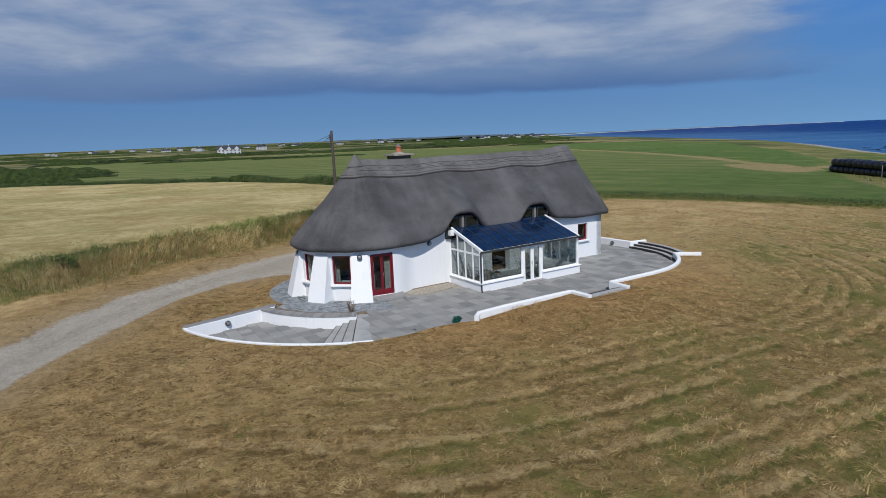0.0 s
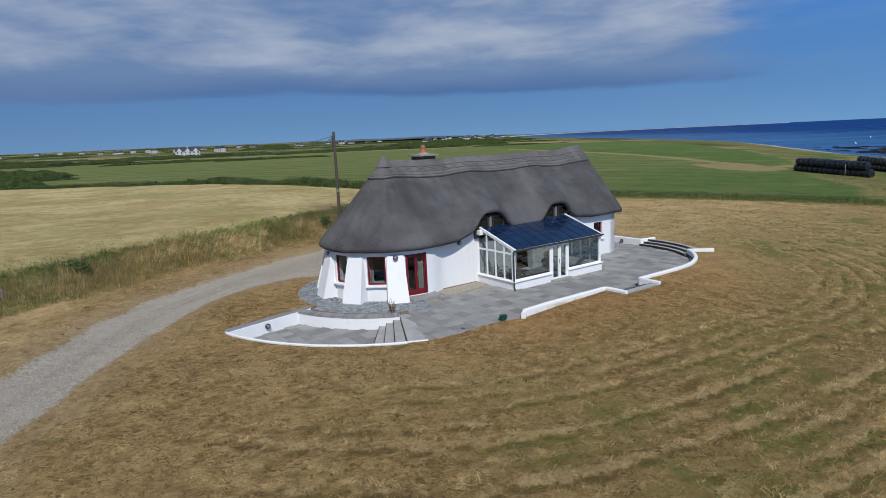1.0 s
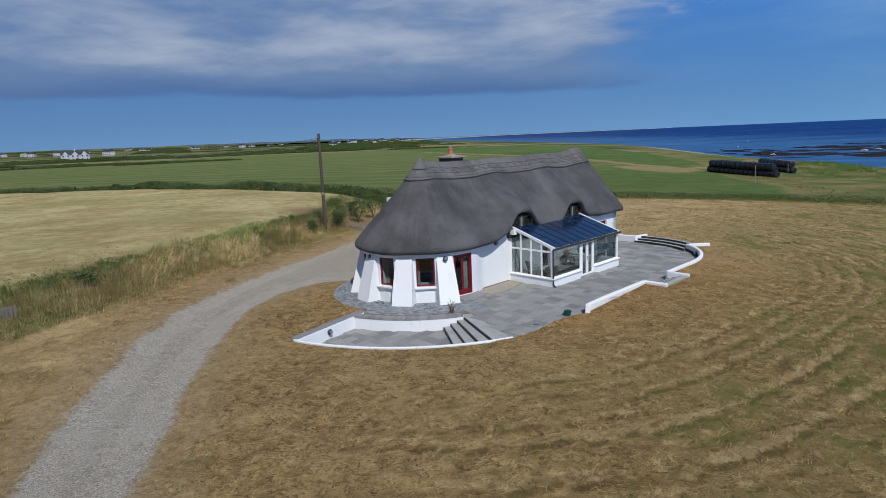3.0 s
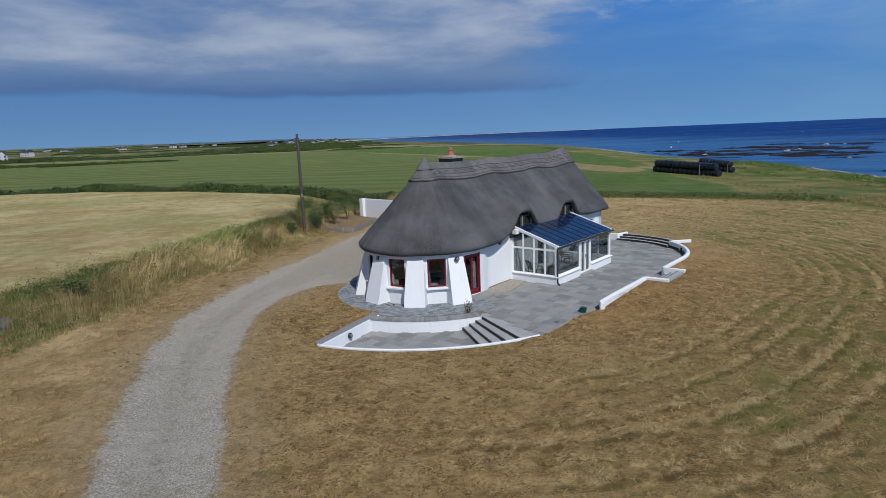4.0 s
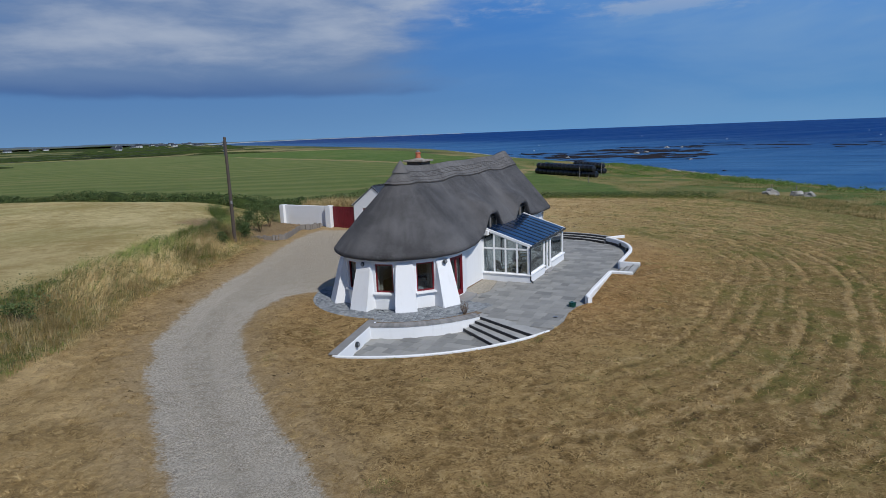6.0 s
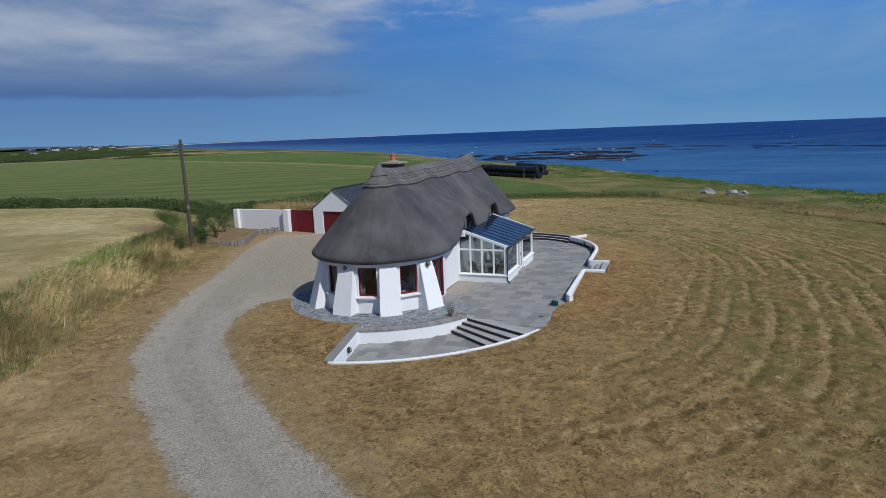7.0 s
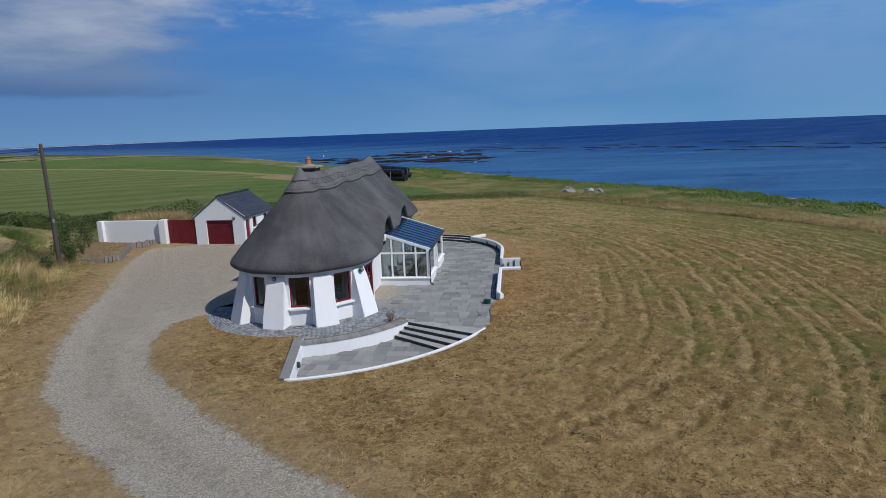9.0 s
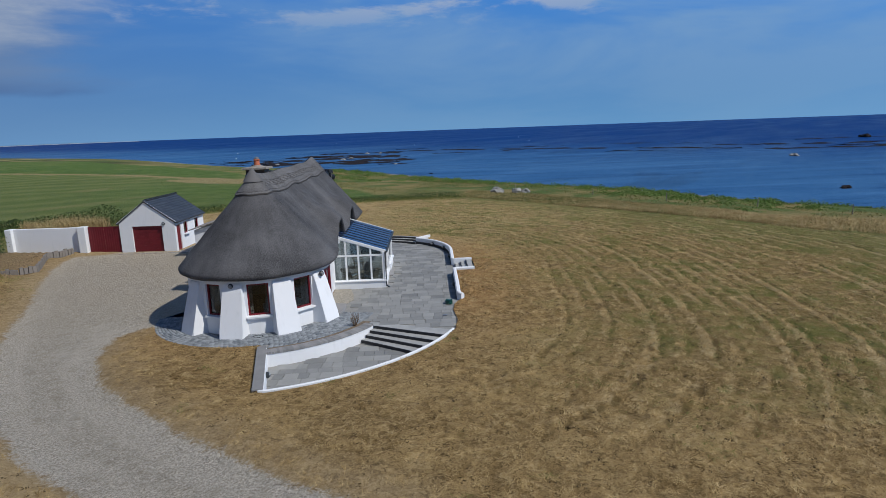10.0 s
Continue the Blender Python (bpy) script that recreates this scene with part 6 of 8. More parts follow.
for k in range(5):
    r = 0.17 - 0.025 * (k % 2)
    n = 18
    pts = [Vector((r * math.cos(2 * math.pi * i / n) + 0.02 * k, r * math.sin(2 * math.pi * i / n), 0.03 + 0.035 * k + 0.02 * math.sin(i))) for i in range(n)]
    for a, b in zip(pts, pts[1:] + pts[:1]):
        beam(a, b, 0.032, 0.032, bm)
part("hose", bm, HOSE, reel)
part("hub", lathe([(0.1, 0), (0.1, 0.2), (0.13, 0.22)], 12), HOSE, reel, "", True)
part("nozzle", beam((0.25, 0.1, 0.03), (0.45, 0.2, 0.04), 0.04, 0.04), DARK, reel)
drain = solo("drain_cover", lathe([(0.11, 0.0), (0.11, 0.008), (0.09, 0.01)], 18), GALV, "small round grey drain cover in the paving", "drain cover", HOME @ pose(-1.9, -9.2, 0.03))

shrub = thing("dead_shrub", "leafless brown shrub in the dry planting strip", "plant", HOME @ pose(-2.9, -4.95, 0.0))
rng = random.Random(9)
for k in range(16):
    a, h = rng.uniform(0, 6.28), rng.uniform(0.35, 0.75)
    bm = beam((0.05 * math.cos(a), 0.05 * math.sin(a), 0), (0.16 * math.cos(a), 0.16 * math.sin(a), h * 0.6), 0.014, 0.014)
    beam((0.16 * math.cos(a), 0.16 * math.sin(a), h * 0.6), (0.2 * math.cos(a + 0.5), 0.2 * math.sin(a + 0.5), h), 0.01, 0.01, bm)
    beam((0.13 * math.cos(a), 0.13 * math.sin(a), h * 0.45), (0.22 * math.cos(a - 0.7), 0.22 * math.sin(a - 0.7), h * 0.8), 0.009, 0.009, bm)
    part("twig", bm, TWIG, shrub)

# hose and cable ends at the wall's foot
solo("coiled_cable", ribbon([(0.04 * i * math.cos(i), 0.04 * i * math.sin(i)) for i in range(2, 9)], 0.03, 0.0, 0.03, 0.005), DARK, "loose dark cable at the foot of the white wall", "cable", HOME @ pose(-3.95, -0.75, 0.0))

# ---- shore and distance ----


def bale_row(x, y, ang, count, tiers, group):
    rng = random.Random(int(x))
    for t in range(tiers):
        for i in range(count - (t > 0)):
            prof = [(0.0, 0), (0.5, 0.0), (0.64, 0.05), (0.69, 0.16), (0.7, 0.6), (0.69, 1.08), (0.64, 1.2), (0.5, 1.25), (0.0, 1.25)]
            bm = lathe(prof[1:-1], 16)
            px = x + math.cos(radians(ang)) * (i * 1.27 + (0.5 if t else 0)) + rng.uniform(-0.05, 0.05)
            py = y + math.sin(radians(ang)) * (i * 1.27 + (0.5 if t else 0))
            for v in bm.verts:
                v.co += Vector((rng.uniform(-0.02, 0.02), rng.uniform(-0.02, 0.02), rng.uniform(-0.01, 0.01)))
            z = height_at(px, py) + 0.66 + t * 1.24
            m = Matrix.Translation((px, py, z)) @ Matrix.Rotation(radians(ang), 4, "Z") @ Matrix.Rotation(radians(90), 4, "Y")
            ob = solo("silage_bale", bm, BALE, "black plastic wrapped round silage bale in a stack", "bale", m, group, "", True)


bale_row(74.6, 117.5, -84, 14, 2, "black silage bales")
bale_row(77.2, 118.0, -84, 12, 2, "black silage bales")
bale_row(92.6, 124.0, -98, 10, 2, "black silage bales")


def stake(x, y, h, mat=SLEEPER):
    z = height_at(x, y)
    solo("fence_stake", lathe([(0.06, -0.4), (0.055, h - 0.05), (0.03, h)], 8), mat, "pale wooden fence stake in rough grass", "post", pose(x, y, z, 2, -2), "fence stakes", "", True)


for x, y, h in ((72.3, 100.7, 2.3), (86.3, 108.2, 2.2), (75.0, 113.4, 1.2), (58.5, 84, 1.3), (64.5, 54.2, 1.5), (66.8, 52.0, 1.4), (70, 40, 1.3), (66, 28, 1.3), (62, 16, 1.3), (58, 6, 1.2)):
    stake(x, y, h)


def boulder(x, y, s, seed, mat=ROCK, label="pale weathered boulder in the shore grass", group="pale boulders", z=None):
    rng = random.Random(seed)
    bm = bmesh.new()
    bmesh.ops.create_icosphere(bm, subdivisions=3, radius=1.0)
    off = Vector((rng.uniform(0, 50), rng.uniform(0, 50), 0))
    for v in bm.verts:
        k = 1 + 0.5 * noise.noise(v.co * 1.5 + off) + 0.22 * noise.noise(v.co * 3.5 + off)
        v.co = Vector((v.co.x * s[0] * k, v.co.y * s[1] * k, max(v.co.z * s[2] * k, -0.4 * s[2])))
    zz = height_at(x, y) + 0.15 * s[2] if z is None else z
    solo("boulder", bm, mat, label, "rock", pose(x, y, zz, 0, 0, rng.uniform(0, 180)), group, "", True)


for i, (x, y, s) in enumerate(((64.4, 54.2, (0.95, 0.8, 0.7)), (63.0, 53.4, (1.0, 0.75, 0.66)), (65.6, 51.2, (0.9, 0.7, 0.62)), (66.6, 50.0, (0.75, 0.6, 0.55)))):
    boulder(x, y, s, 20 + i)
for i, (x, y, s) in enumerate(((191, 233, 1.6), (198, 168, 1.2), (439, -17, 4.2), (241, 16, 2.2), (123, 4, 1.6), (232, 226, 2.0), (246, 232, 1.6), (150, 120, 0.8), (300, 262, 1.8), (305, 255, 1.5))):
    boulder(x, y, (s * 0.9, s * 0.6, s * 0.42), 40 + i, REEF if i in (2, 4, 7) else ROCK, "dark weedy rock standing in the shallow sea" if i in (2, 4, 7) else "pale rock standing in the shallow sea", "rocks in the sea", -5.05)


def reef(points, width, seed):
    """A low ragged ledge of weedy rock."""
    rng = np.random.RandomState(seed)
    verts, faces = [], []
    p = np.array(points, float)
    seg = np.linalg.norm(np.diff(p, axis=0), axis=1)
    s = np.concatenate([[0], np.cumsum(seg)])
    n = int(s[-1] / 1.6) + 2
    m = 21
    for i in range(n):
        f = s[-1] * i / (n - 1)
        x, y = np.interp(f, s, p[:, 0]), np.interp(f, s, p[:, 1])
        g = min(f + 1, s[-1])
        d = np.array([np.interp(g, s, p[:, 0]) - np.interp(g - 1, s, p[:, 0]), np.interp(g, s, p[:, 1]) - np.interp(g - 1, s, p[:, 1])])
        d /= np.linalg.norm(d) + 1e-9
        w = width * (0.35 + 0.9 * abs(noise.noise(Vector((f * 0.05, seed, 0))))) * min(1, f / 6 + 0.1) * min(1, (s[-1] - f) / 6 + 0.1)
        for j in range(m):
            q = -1 + 2 * j / (m - 1)
            h = 1.1 * noise.noise(Vector((f * 0.1, q * w * 0.25, seed * 3.1))) + 0.4 * noise.noise(Vector((f * 0.6, q * w * 0.7, seed))) + 0.12 + 0.3 - 0.6 * q * q
            verts.append((x - d[1] * q * w + 3.0 * noise.noise(Vector((f * 0.2, q, seed))), y + d[0] * q * w, -5.06 + h * 0.5))
    for i in range(n - 1):
        for j in range(m - 1):
            a = i * m + j
            faces.append((a, a + 1, a + m + 1, a + m))
    ob = new("reef", from_arrays("reef", verts, faces, REEF, True))
    tagged(ob, "low dark weed-covered rock ledge awash in the sea", "reef", "rock ledges")


for i, (pts, w) in enumerate((([(185, 245), (205, 225), (222, 200), (236, 182)], 16), ([(200, 260), (235, 250), (262, 225)], 12), ([(262, 292), (272, 250), (258, 210)], 15), ([(300, 300), (312, 270), (306, 240)], 8),
                              ([(330, 260), (345, 230), (338, 195)], 7), ([(345, 190), (342, 150), (330, 110)], 7), ([(330, 100), (322, 70), (310, 40)], 6), ([(300, 30), (305, 5), (320, -30)], 7),
                              ([(360, 60), (350, 20), (360, -20)], 6), ([(196, 175), (206, 165)], 5), ([(172, 215), (186, 205)], 6), ([(322, -12), (330, -60), (318, -100)], 9), ([(200, 205), (215, 178)], 8),
                              ([(400, 130), (410, 90)], 5), ([(420, 20), (445, -20), (450, -60)], 6))):
    reef(pts, w * 1.7, i + 1)

rr = random.Random(5)
for i in range(34):
    if i % 2:
        x, y = rr.uniform(295, 400), rr.uniform(-110, 280)
    else:
        x, y = rr.uniform(190, 300), rr.uniform(190, 285)
    L, a = rr.uniform(8, 34), rr.uniform(1.2, 2.1)
    reef([(x, y), (x + L * 0.5 * math.cos(a) + rr.uniform(-3, 3), y + L * 0.5 * math.sin(a)), (x + L * math.cos(a), y + L * math.sin(a))], rr.uniform(1.6, 5.0), 30 + i)

# floats on the water
for x, y in ((330, 420), (620, 560), (250, 330), (520, 240), (700, 330), (460, 330)):
    buoy = solo("buoy", lathe([(0.2, -0.3), (0.45, 0.0), (0.45, 0.3), (0.2, 0.55), (0.06, 0.8)], 10), UPVC, "small white float on the sea", "buoy", pose(x, y, -5.0), "white floats", "", True)


# White walls greyed and blued: distance haze put into the colour.
HAZED_WALL = speckled("hazed_house_render", (0.36, 0.38, 0.4), (0.52, 0.53, 0.54), 0.2, 3.0)


def far_house(x, y, w, d, h, ang, roof=SLATE, wings=0, label="small white gabled house among far fields"):
    z = height_at(x, y)
    ho = thing("house", label, "house", pose(x, y, z, 0, 0, ang), "far houses")

    def block(x0, x1, y0, y1, hh, rh, along_x=True):
        part("wall", box(x0, x1, y0, y1, -1.0, hh), HAZED_WALL, ho)
        bm = bmesh.new()
        if along_x:
            p = [(y0 - 0.3, hh - 0.1), (y1 + 0.3, hh - 0.1), ((y0 + y1) / 2, hh + rh)]
            a, b = [bm.verts.new((x0 - 0.15, q, zz)) for q, zz in p], [bm.verts.new((x1 + 0.15, q, zz)) for q, zz in p]
        else:
            p = [(x0 - 0.3, hh - 0.1), (x1 + 0.3, hh - 0.1), ((x0 + x1) / 2, hh + rh)]
            a, b = [bm.verts.new((q, y0 + 0.1, zz)) for q, zz in p], [bm.verts.new((q, y1 + 0.15, zz)) for q, zz in p]
        bm.faces.new(a), bm.faces.new(list(reversed(b)))
        for i in range(3):
            j = (i + 1) % 3
            bm.faces.new((a[j], a[i], b[i], b[j]))
        bmesh.ops.recalc_face_normals(bm, faces=bm.faces)
        rf = part("roof", bm, roof, ho, "dark slate roof")
        part("chimney", box((x0 + x1) / 2 - 0.4, (x0 + x1) / 2 + 0.4, (y0 + y1) / 2 - 0.4, (y0 + y1) / 2 + 0.4, hh + rh * 0.5, hh + rh + 0.9), HAZED_WALL, rf)
    block(-w / 2, w / 2, -d / 2, d / 2, h, d * 0.42)
    if wings:
        for k in range(wings):
            cx = -w / 2 + w * (k + 0.5) / wings
            ww = w / wings * 0.62
            part("gable_wall", prism([(cx - ww / 2, -d / 2 - 1.6), (cx + ww / 2, -d / 2 - 1.6), (cx + ww / 2, 0), (cx - ww / 2, 0)], -1.0, h + 0.3), HAZED_WALL, ho)
            bm = bmesh.new()
            p = [(cx - ww / 2, h + 0.3), (cx + ww / 2, h + 0.3), (cx, h + 0.3 + ww * 0.55)]
            a, b = [bm.verts.new((q, -d / 2 - 1.6, zz)) for q, zz in p], [bm.verts.new((q, 0, zz)) for q, zz in p]
            bm.faces.new(a), bm.faces.new(list(reversed(b)))
            for i in range(3):
                j = (i + 1) % 3
                bm.faces.new((a[j], a[i], b[i], b[j]))
            bmesh.ops.recalc_face_normals(bm, faces=bm.faces)
            part("gable", bm, HAZED_WALL, ho)
    n = max(2, int(w / 3))
    for k in range(n):
        x0 = -w / 2 + w * (k + 0.5) / n
        yy = -d / 2 - (1.62 if wings else 0.02)
        for zz in ([0.9] if h < 4 else [0.9, 3.3]):
            win = part("window", box(x0 - 0.5, x0 + 0.5, yy - 0.02, yy + 0.1, zz, zz + 1.3), DARK, ho, "dark window")
    return ho


far_house(-184, 543, 19.5, 8.0, 4.9, 18, wings=3, label="large white house with three gables among far hedges")
rng = random.Random(12)
for k in range(40):
    az = rng.uniform(-40, 8)
    dist = rng.uniform(850, 2100)
    x, y = dist * math.sin(radians(az)), dist * math.cos(radians(az))
    far_house(x, y, rng.uniform(9, 16), rng.uniform(6, 8), rng.choice((2.8, 2.9, 5.0)), rng.uniform(-40, 40), SLATE if rng.random() < 0.75 else STONE)
for k in range(20):                                    # the village above the strand
    az = rng.uniform(3.0, 9.5)
    dist = rng.uniform(1150, 1650)
    far_house(dist * math.sin(radians(az)), dist * math.cos(radians(az)), rng.uniform(7, 13), 7, rng.choice((2.8, 3.0, 4.8)), rng.uniform(-30, 30))


def far_shore():
    """The long low strand across the bay: sand at its foot, dunes and land behind."""
    line = np.array([(330, 1690), (380, 2100), (520, 2700), (820, 3300), (1300, 3800), (2000, 4150), (2700, 4150)], float)
    s = np.concatenate([[0], np.cumsum(np.linalg.norm(np.diff(line, axis=0), axis=1))])
    n = 160
    # Sand tones lean to pale blue-grey: haze over the bay, painted in.
    for name, base, prof, mat, label in (("strand", 0, [(0, -5.1), (40, -3.8), (70, -2.8)], speckled("hazed_sand", (0.3, 0.33, 0.36), (0.4, 0.42, 0.44), 0.01, 0.2), "sandy strand across the bay, paled and blued by painted haze"),
                                         ("dunes", 70, [(0, -2.8), (25, 2.0), (120, 4.5), (500, 6.0)], speckled("dune_grass", (0.07, 0.085, 0.05), (0.14, 0.14, 0.08), 0.004, 0.05), "low grassy dunes behind the far strand")):
        verts, faces = [], []
        for i in range(n):
            f = s[-1] * i / (n - 1)
            x, y = np.interp(f, s, line[:, 0]), np.interp(f, s, line[:, 1])
            g = min(f + 30, s[-1])
            t = np.array([np.interp(g, s, line[:, 0]) - np.interp(g - 30, s, line[:, 0]), np.interp(g, s, line[:, 1]) - np.interp(g - 30, s, line[:, 1])])
            t /= np.linalg.norm(t)
            fade = 1 - 0.75 * i / n
            for off, z in prof:
                k = base + off * (fade if base == 0 else 1)
                h = z if z < 0 else -2.9 + (z + 2.9) * max(0.0, 1 - 2.4 * i / n) * (1 + 0.7 * noise.noise(Vector((f * 0.006, off * 0.01, 2.0))))
                verts.append((x - t[1] * k, y + t[0] * k, h))
        m = len(prof)
        for i in range(n - 1):
            for j in range(m - 1):
                a = i * m + j
                faces.append((a, a + m, a + m + 1, a + 1))
        me = from_arrays(name, verts, faces, mat, True)
        tagged(new("backdrop_" + name, me), label, "shore", kind="structure")


far_shore()


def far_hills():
    """The rise that closes the view inland, blue-grey with painted haze."""
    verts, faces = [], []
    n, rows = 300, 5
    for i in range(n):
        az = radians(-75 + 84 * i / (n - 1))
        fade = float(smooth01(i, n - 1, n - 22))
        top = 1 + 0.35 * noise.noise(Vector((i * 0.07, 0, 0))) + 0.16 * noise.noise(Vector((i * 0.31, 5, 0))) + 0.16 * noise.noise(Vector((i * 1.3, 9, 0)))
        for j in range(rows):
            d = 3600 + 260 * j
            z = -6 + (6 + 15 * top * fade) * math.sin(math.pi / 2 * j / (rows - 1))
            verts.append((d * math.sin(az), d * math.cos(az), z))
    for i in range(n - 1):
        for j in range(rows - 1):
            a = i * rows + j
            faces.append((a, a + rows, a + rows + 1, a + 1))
    # Distance haze is put into these blue-grey base tones.
    mat = speckled("hazed_hills", (0.045, 0.07, 0.09), (0.085, 0.115, 0.13), 0.006, 0.03)
    tagged(new("backdrop_hills", from_arrays("hills", verts, faces, mat, True)), "low hills beyond the far fields, with blue-grey haze in their colour", "hills", kind="structure")


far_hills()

# ---- growing things ----
rs = np.random.RandomState(7)


def blade_mesh(name, pos, height, width, lean, turn, mat, bend=0.5, rise=1.0):
    """Bent tapering blades: three triangles each. pos: n x 3; lean: how far the tip goes over, as a share of the height."""
    n = len(pos)
    ca, sa = np.cos(turn), np.sin(turn)
    side = np.column_stack([-sa, ca, np.zeros(n)]) * (width / 2)[:, None]
    over = np.column_stack([ca, sa, np.zeros(n)]) * (lean * height)[:, None]
    up = np.zeros((n, 3))
    up[:, 2] = height * rise
    mid = pos + up * (0.1 + 0.5 * np.sqrt(np.maximum(0.0, 1 - np.minimum(lean, 0.99) ** 2)))[:, None] + over * (0.55 * bend)
    tip = pos + up * np.sqrt(np.maximum(0.05, 1 - np.minimum(lean, 0.97) ** 2))[:, None] + over
    v = np.stack([pos - side, pos + side, mid - side * 0.75, mid + side * 0.75, tip], 1).reshape(-1, 3)
    b = (np.arange(n) * 5)[:, None]
    f = np.concatenate([b + [0, 1, 3], b + [0, 3, 2], b + [2, 3, 4]], 1).reshape(-1, 3)
    return from_arrays(name, v, f, mat)


def sprig_mesh(name, pos, size, mat, flat=0.6):
    """Loose leaves: small four-cornered plates turned every way."""
    n = len(pos)
    a = rs.normal(size=(n, 3))
    a[:, 2] *= flat
    a /= np.linalg.norm(a, axis=1)[:, None]
    b = np.cross(a, rs.normal(size=(n, 3)))
    b /= np.linalg.norm(b, axis=1)[:, None]
    a, b = a * size[:, None], b * (size * rs.uniform(0.35, 0.7, n))[:, None]
    v = np.stack([pos - a, pos - b * 0.9, pos + a, pos + b], 1).reshape(-1, 3)
    f = (np.arange(n) * 4)[:, None] + np.array([0, 1, 2, 3])
    return from_arrays(name, v, f, mat)


def stuff(name, me, label, category):
    return tagged(new(name, me), label, category, kind="stuff")


def scatter(x0, x1, y0, y1, n, test):
    x, y = rs.uniform(x0, x1, n), rs.uniform(y0, y1, n)
    k = test(x, y)
    return x[k], y[k]


def patchy(x, y, scale, seed):
    return np.array([noise.noise(Vector((a * scale, b * scale, seed))) for a, b in zip(x, y)])


def clumps(x, y, per, spread):
    k = len(x)
    return np.repeat(np.arange(k), per), np.repeat(x, per) + rs.normal(0, spread, k * per), np.repeat(y, per) + rs.normal(0, spread, k * per)


def verge_test(x, y):
    m, s, d = signed(MOWN, x, y), signed(STRAW, x, y), signed(DRIVE, x, y)
    return (m < 0.2) & (s < 0.0) & (d < -0.6) & (y < 75 - 0.3 * x) & (x < -3) & (signed(np.array([(0.5, 60), (-6.2, 54.6), (-7.5, 60), (-3.0, 66.5)]), x, y) < 0)


# tall grass on the bank between drive and ripe field
cx, cy = scatter(-56, -3, 2, 72, 74000, verge_test)
who, x, y = clumps(cx, cy, 12, 0.13)
g = drift(cx * 0.4, cy * 0.4, 80)
from_drive, from_top = -signed(MOWN, cx, cy), -signed(STRAW, cx, cy)
hc = (0.4 + 0.7 * rs.uniform(0, 1, len(cx))) * (1 + 0.45 * g) * (0.4 + 0.6 * smooth01(from_drive, 0.0, 1.8)) * (0.7 + 0.3 * smooth01(from_top, 0.2, 1.5))
turn0 = -0.9 + 1.6 * drift(cx * 0.25, cy * 0.25, 81) + rs.normal(0, 0.5, len(cx))
lean0 = rs.uniform(0.5, 0.97, len(cx))
lush = rs.uniform(0, 1, len(cx)) < 0.05 + 0.75 * smooth01(from_top - 1.0 * drift(cx * 0.18, cy * 0.18, 82), 2.0, 0.5) + 0.3 * smooth01(drift(cx * 0.22, cy * 0.22, 83), 0.0, 0.7)
n = len(x)
hgt, wid = hc[who] * rs.uniform(0.6, 1.15, n), rs.uniform(0.01, 0.026, n)
lean, turn = np.clip(lean0[who] + rs.normal(0, 0.14, n), 0, 0.95), turn0[who] + rs.normal(0, 0.35, n)
pos = np.column_stack([x, y, land(x, y, False) - 0.02])
for pick, mat, name, label in ((~lush[who], TALL, "verge_grass", "tall straw-coloured grass leaning over on the bank"), (lush[who], VERDANT, "green_verge_grass", "rank green grass along the top of the bank")):
    stuff(name, blade_mesh(name, pos[pick], hgt[pick], wid[pick], lean[pick], turn[pick], mat), label, "grass")
# dead pale stalks standing along the top of the bank
sx, sy = scatter(-50, -8, 8, 58, 26000, lambda a, b: verge_test(a, b) & (signed(STRAW, a, b) > -1.6))
k = patchy(sx, sy, 0.2, 31.0) + 0.4 * rs.uniform(-1, 1, len(sx)) > 0.42
who, x, y = clumps(sx[k], sy[k], 5, 0.1)
n = len(x)
stuff("dead_stalks", blade_mesh("dead_stalks", np.column_stack([x, y, land(x, y, False)]), rs.uniform(0.4, 0.8, n), rs.uniform(0.008, 0.015, n), rs.uniform(0.1, 0.6, n), rs.uniform(0, 6.28, n), STALK), "grey dead stalks along the top of the bank", "weeds")
# nettles, docks and ferns along the top of the bank
wx, wy = scatter(-62, -3, -2, 74, 17000, lambda a, b: verge_test(a, b) & (signed(STRAW, a, b) > -3.2))
k = patchy(wx, wy, 0.22, 9.0) + 0.35 * smooth01(signed(STRAW, wx, wy), -2.4, -0.6) > 0.06
wx, wy = wx[k], wy[k]
who, x, y = clumps(wx, wy, 26, 0.2)
hh = rs.uniform(0.35, 0.95, len(wx))
z = land(x, y, False) + hh[who] * rs.uniform(0.1, 1.0, len(x))
stuff("verge_weeds", sprig_mesh("verge_weeds", np.column_stack([x, y, z]), rs.uniform(0.025, 0.065, len(x)), NETTLE), "dark green nettles and docks along the bank", "weeds")


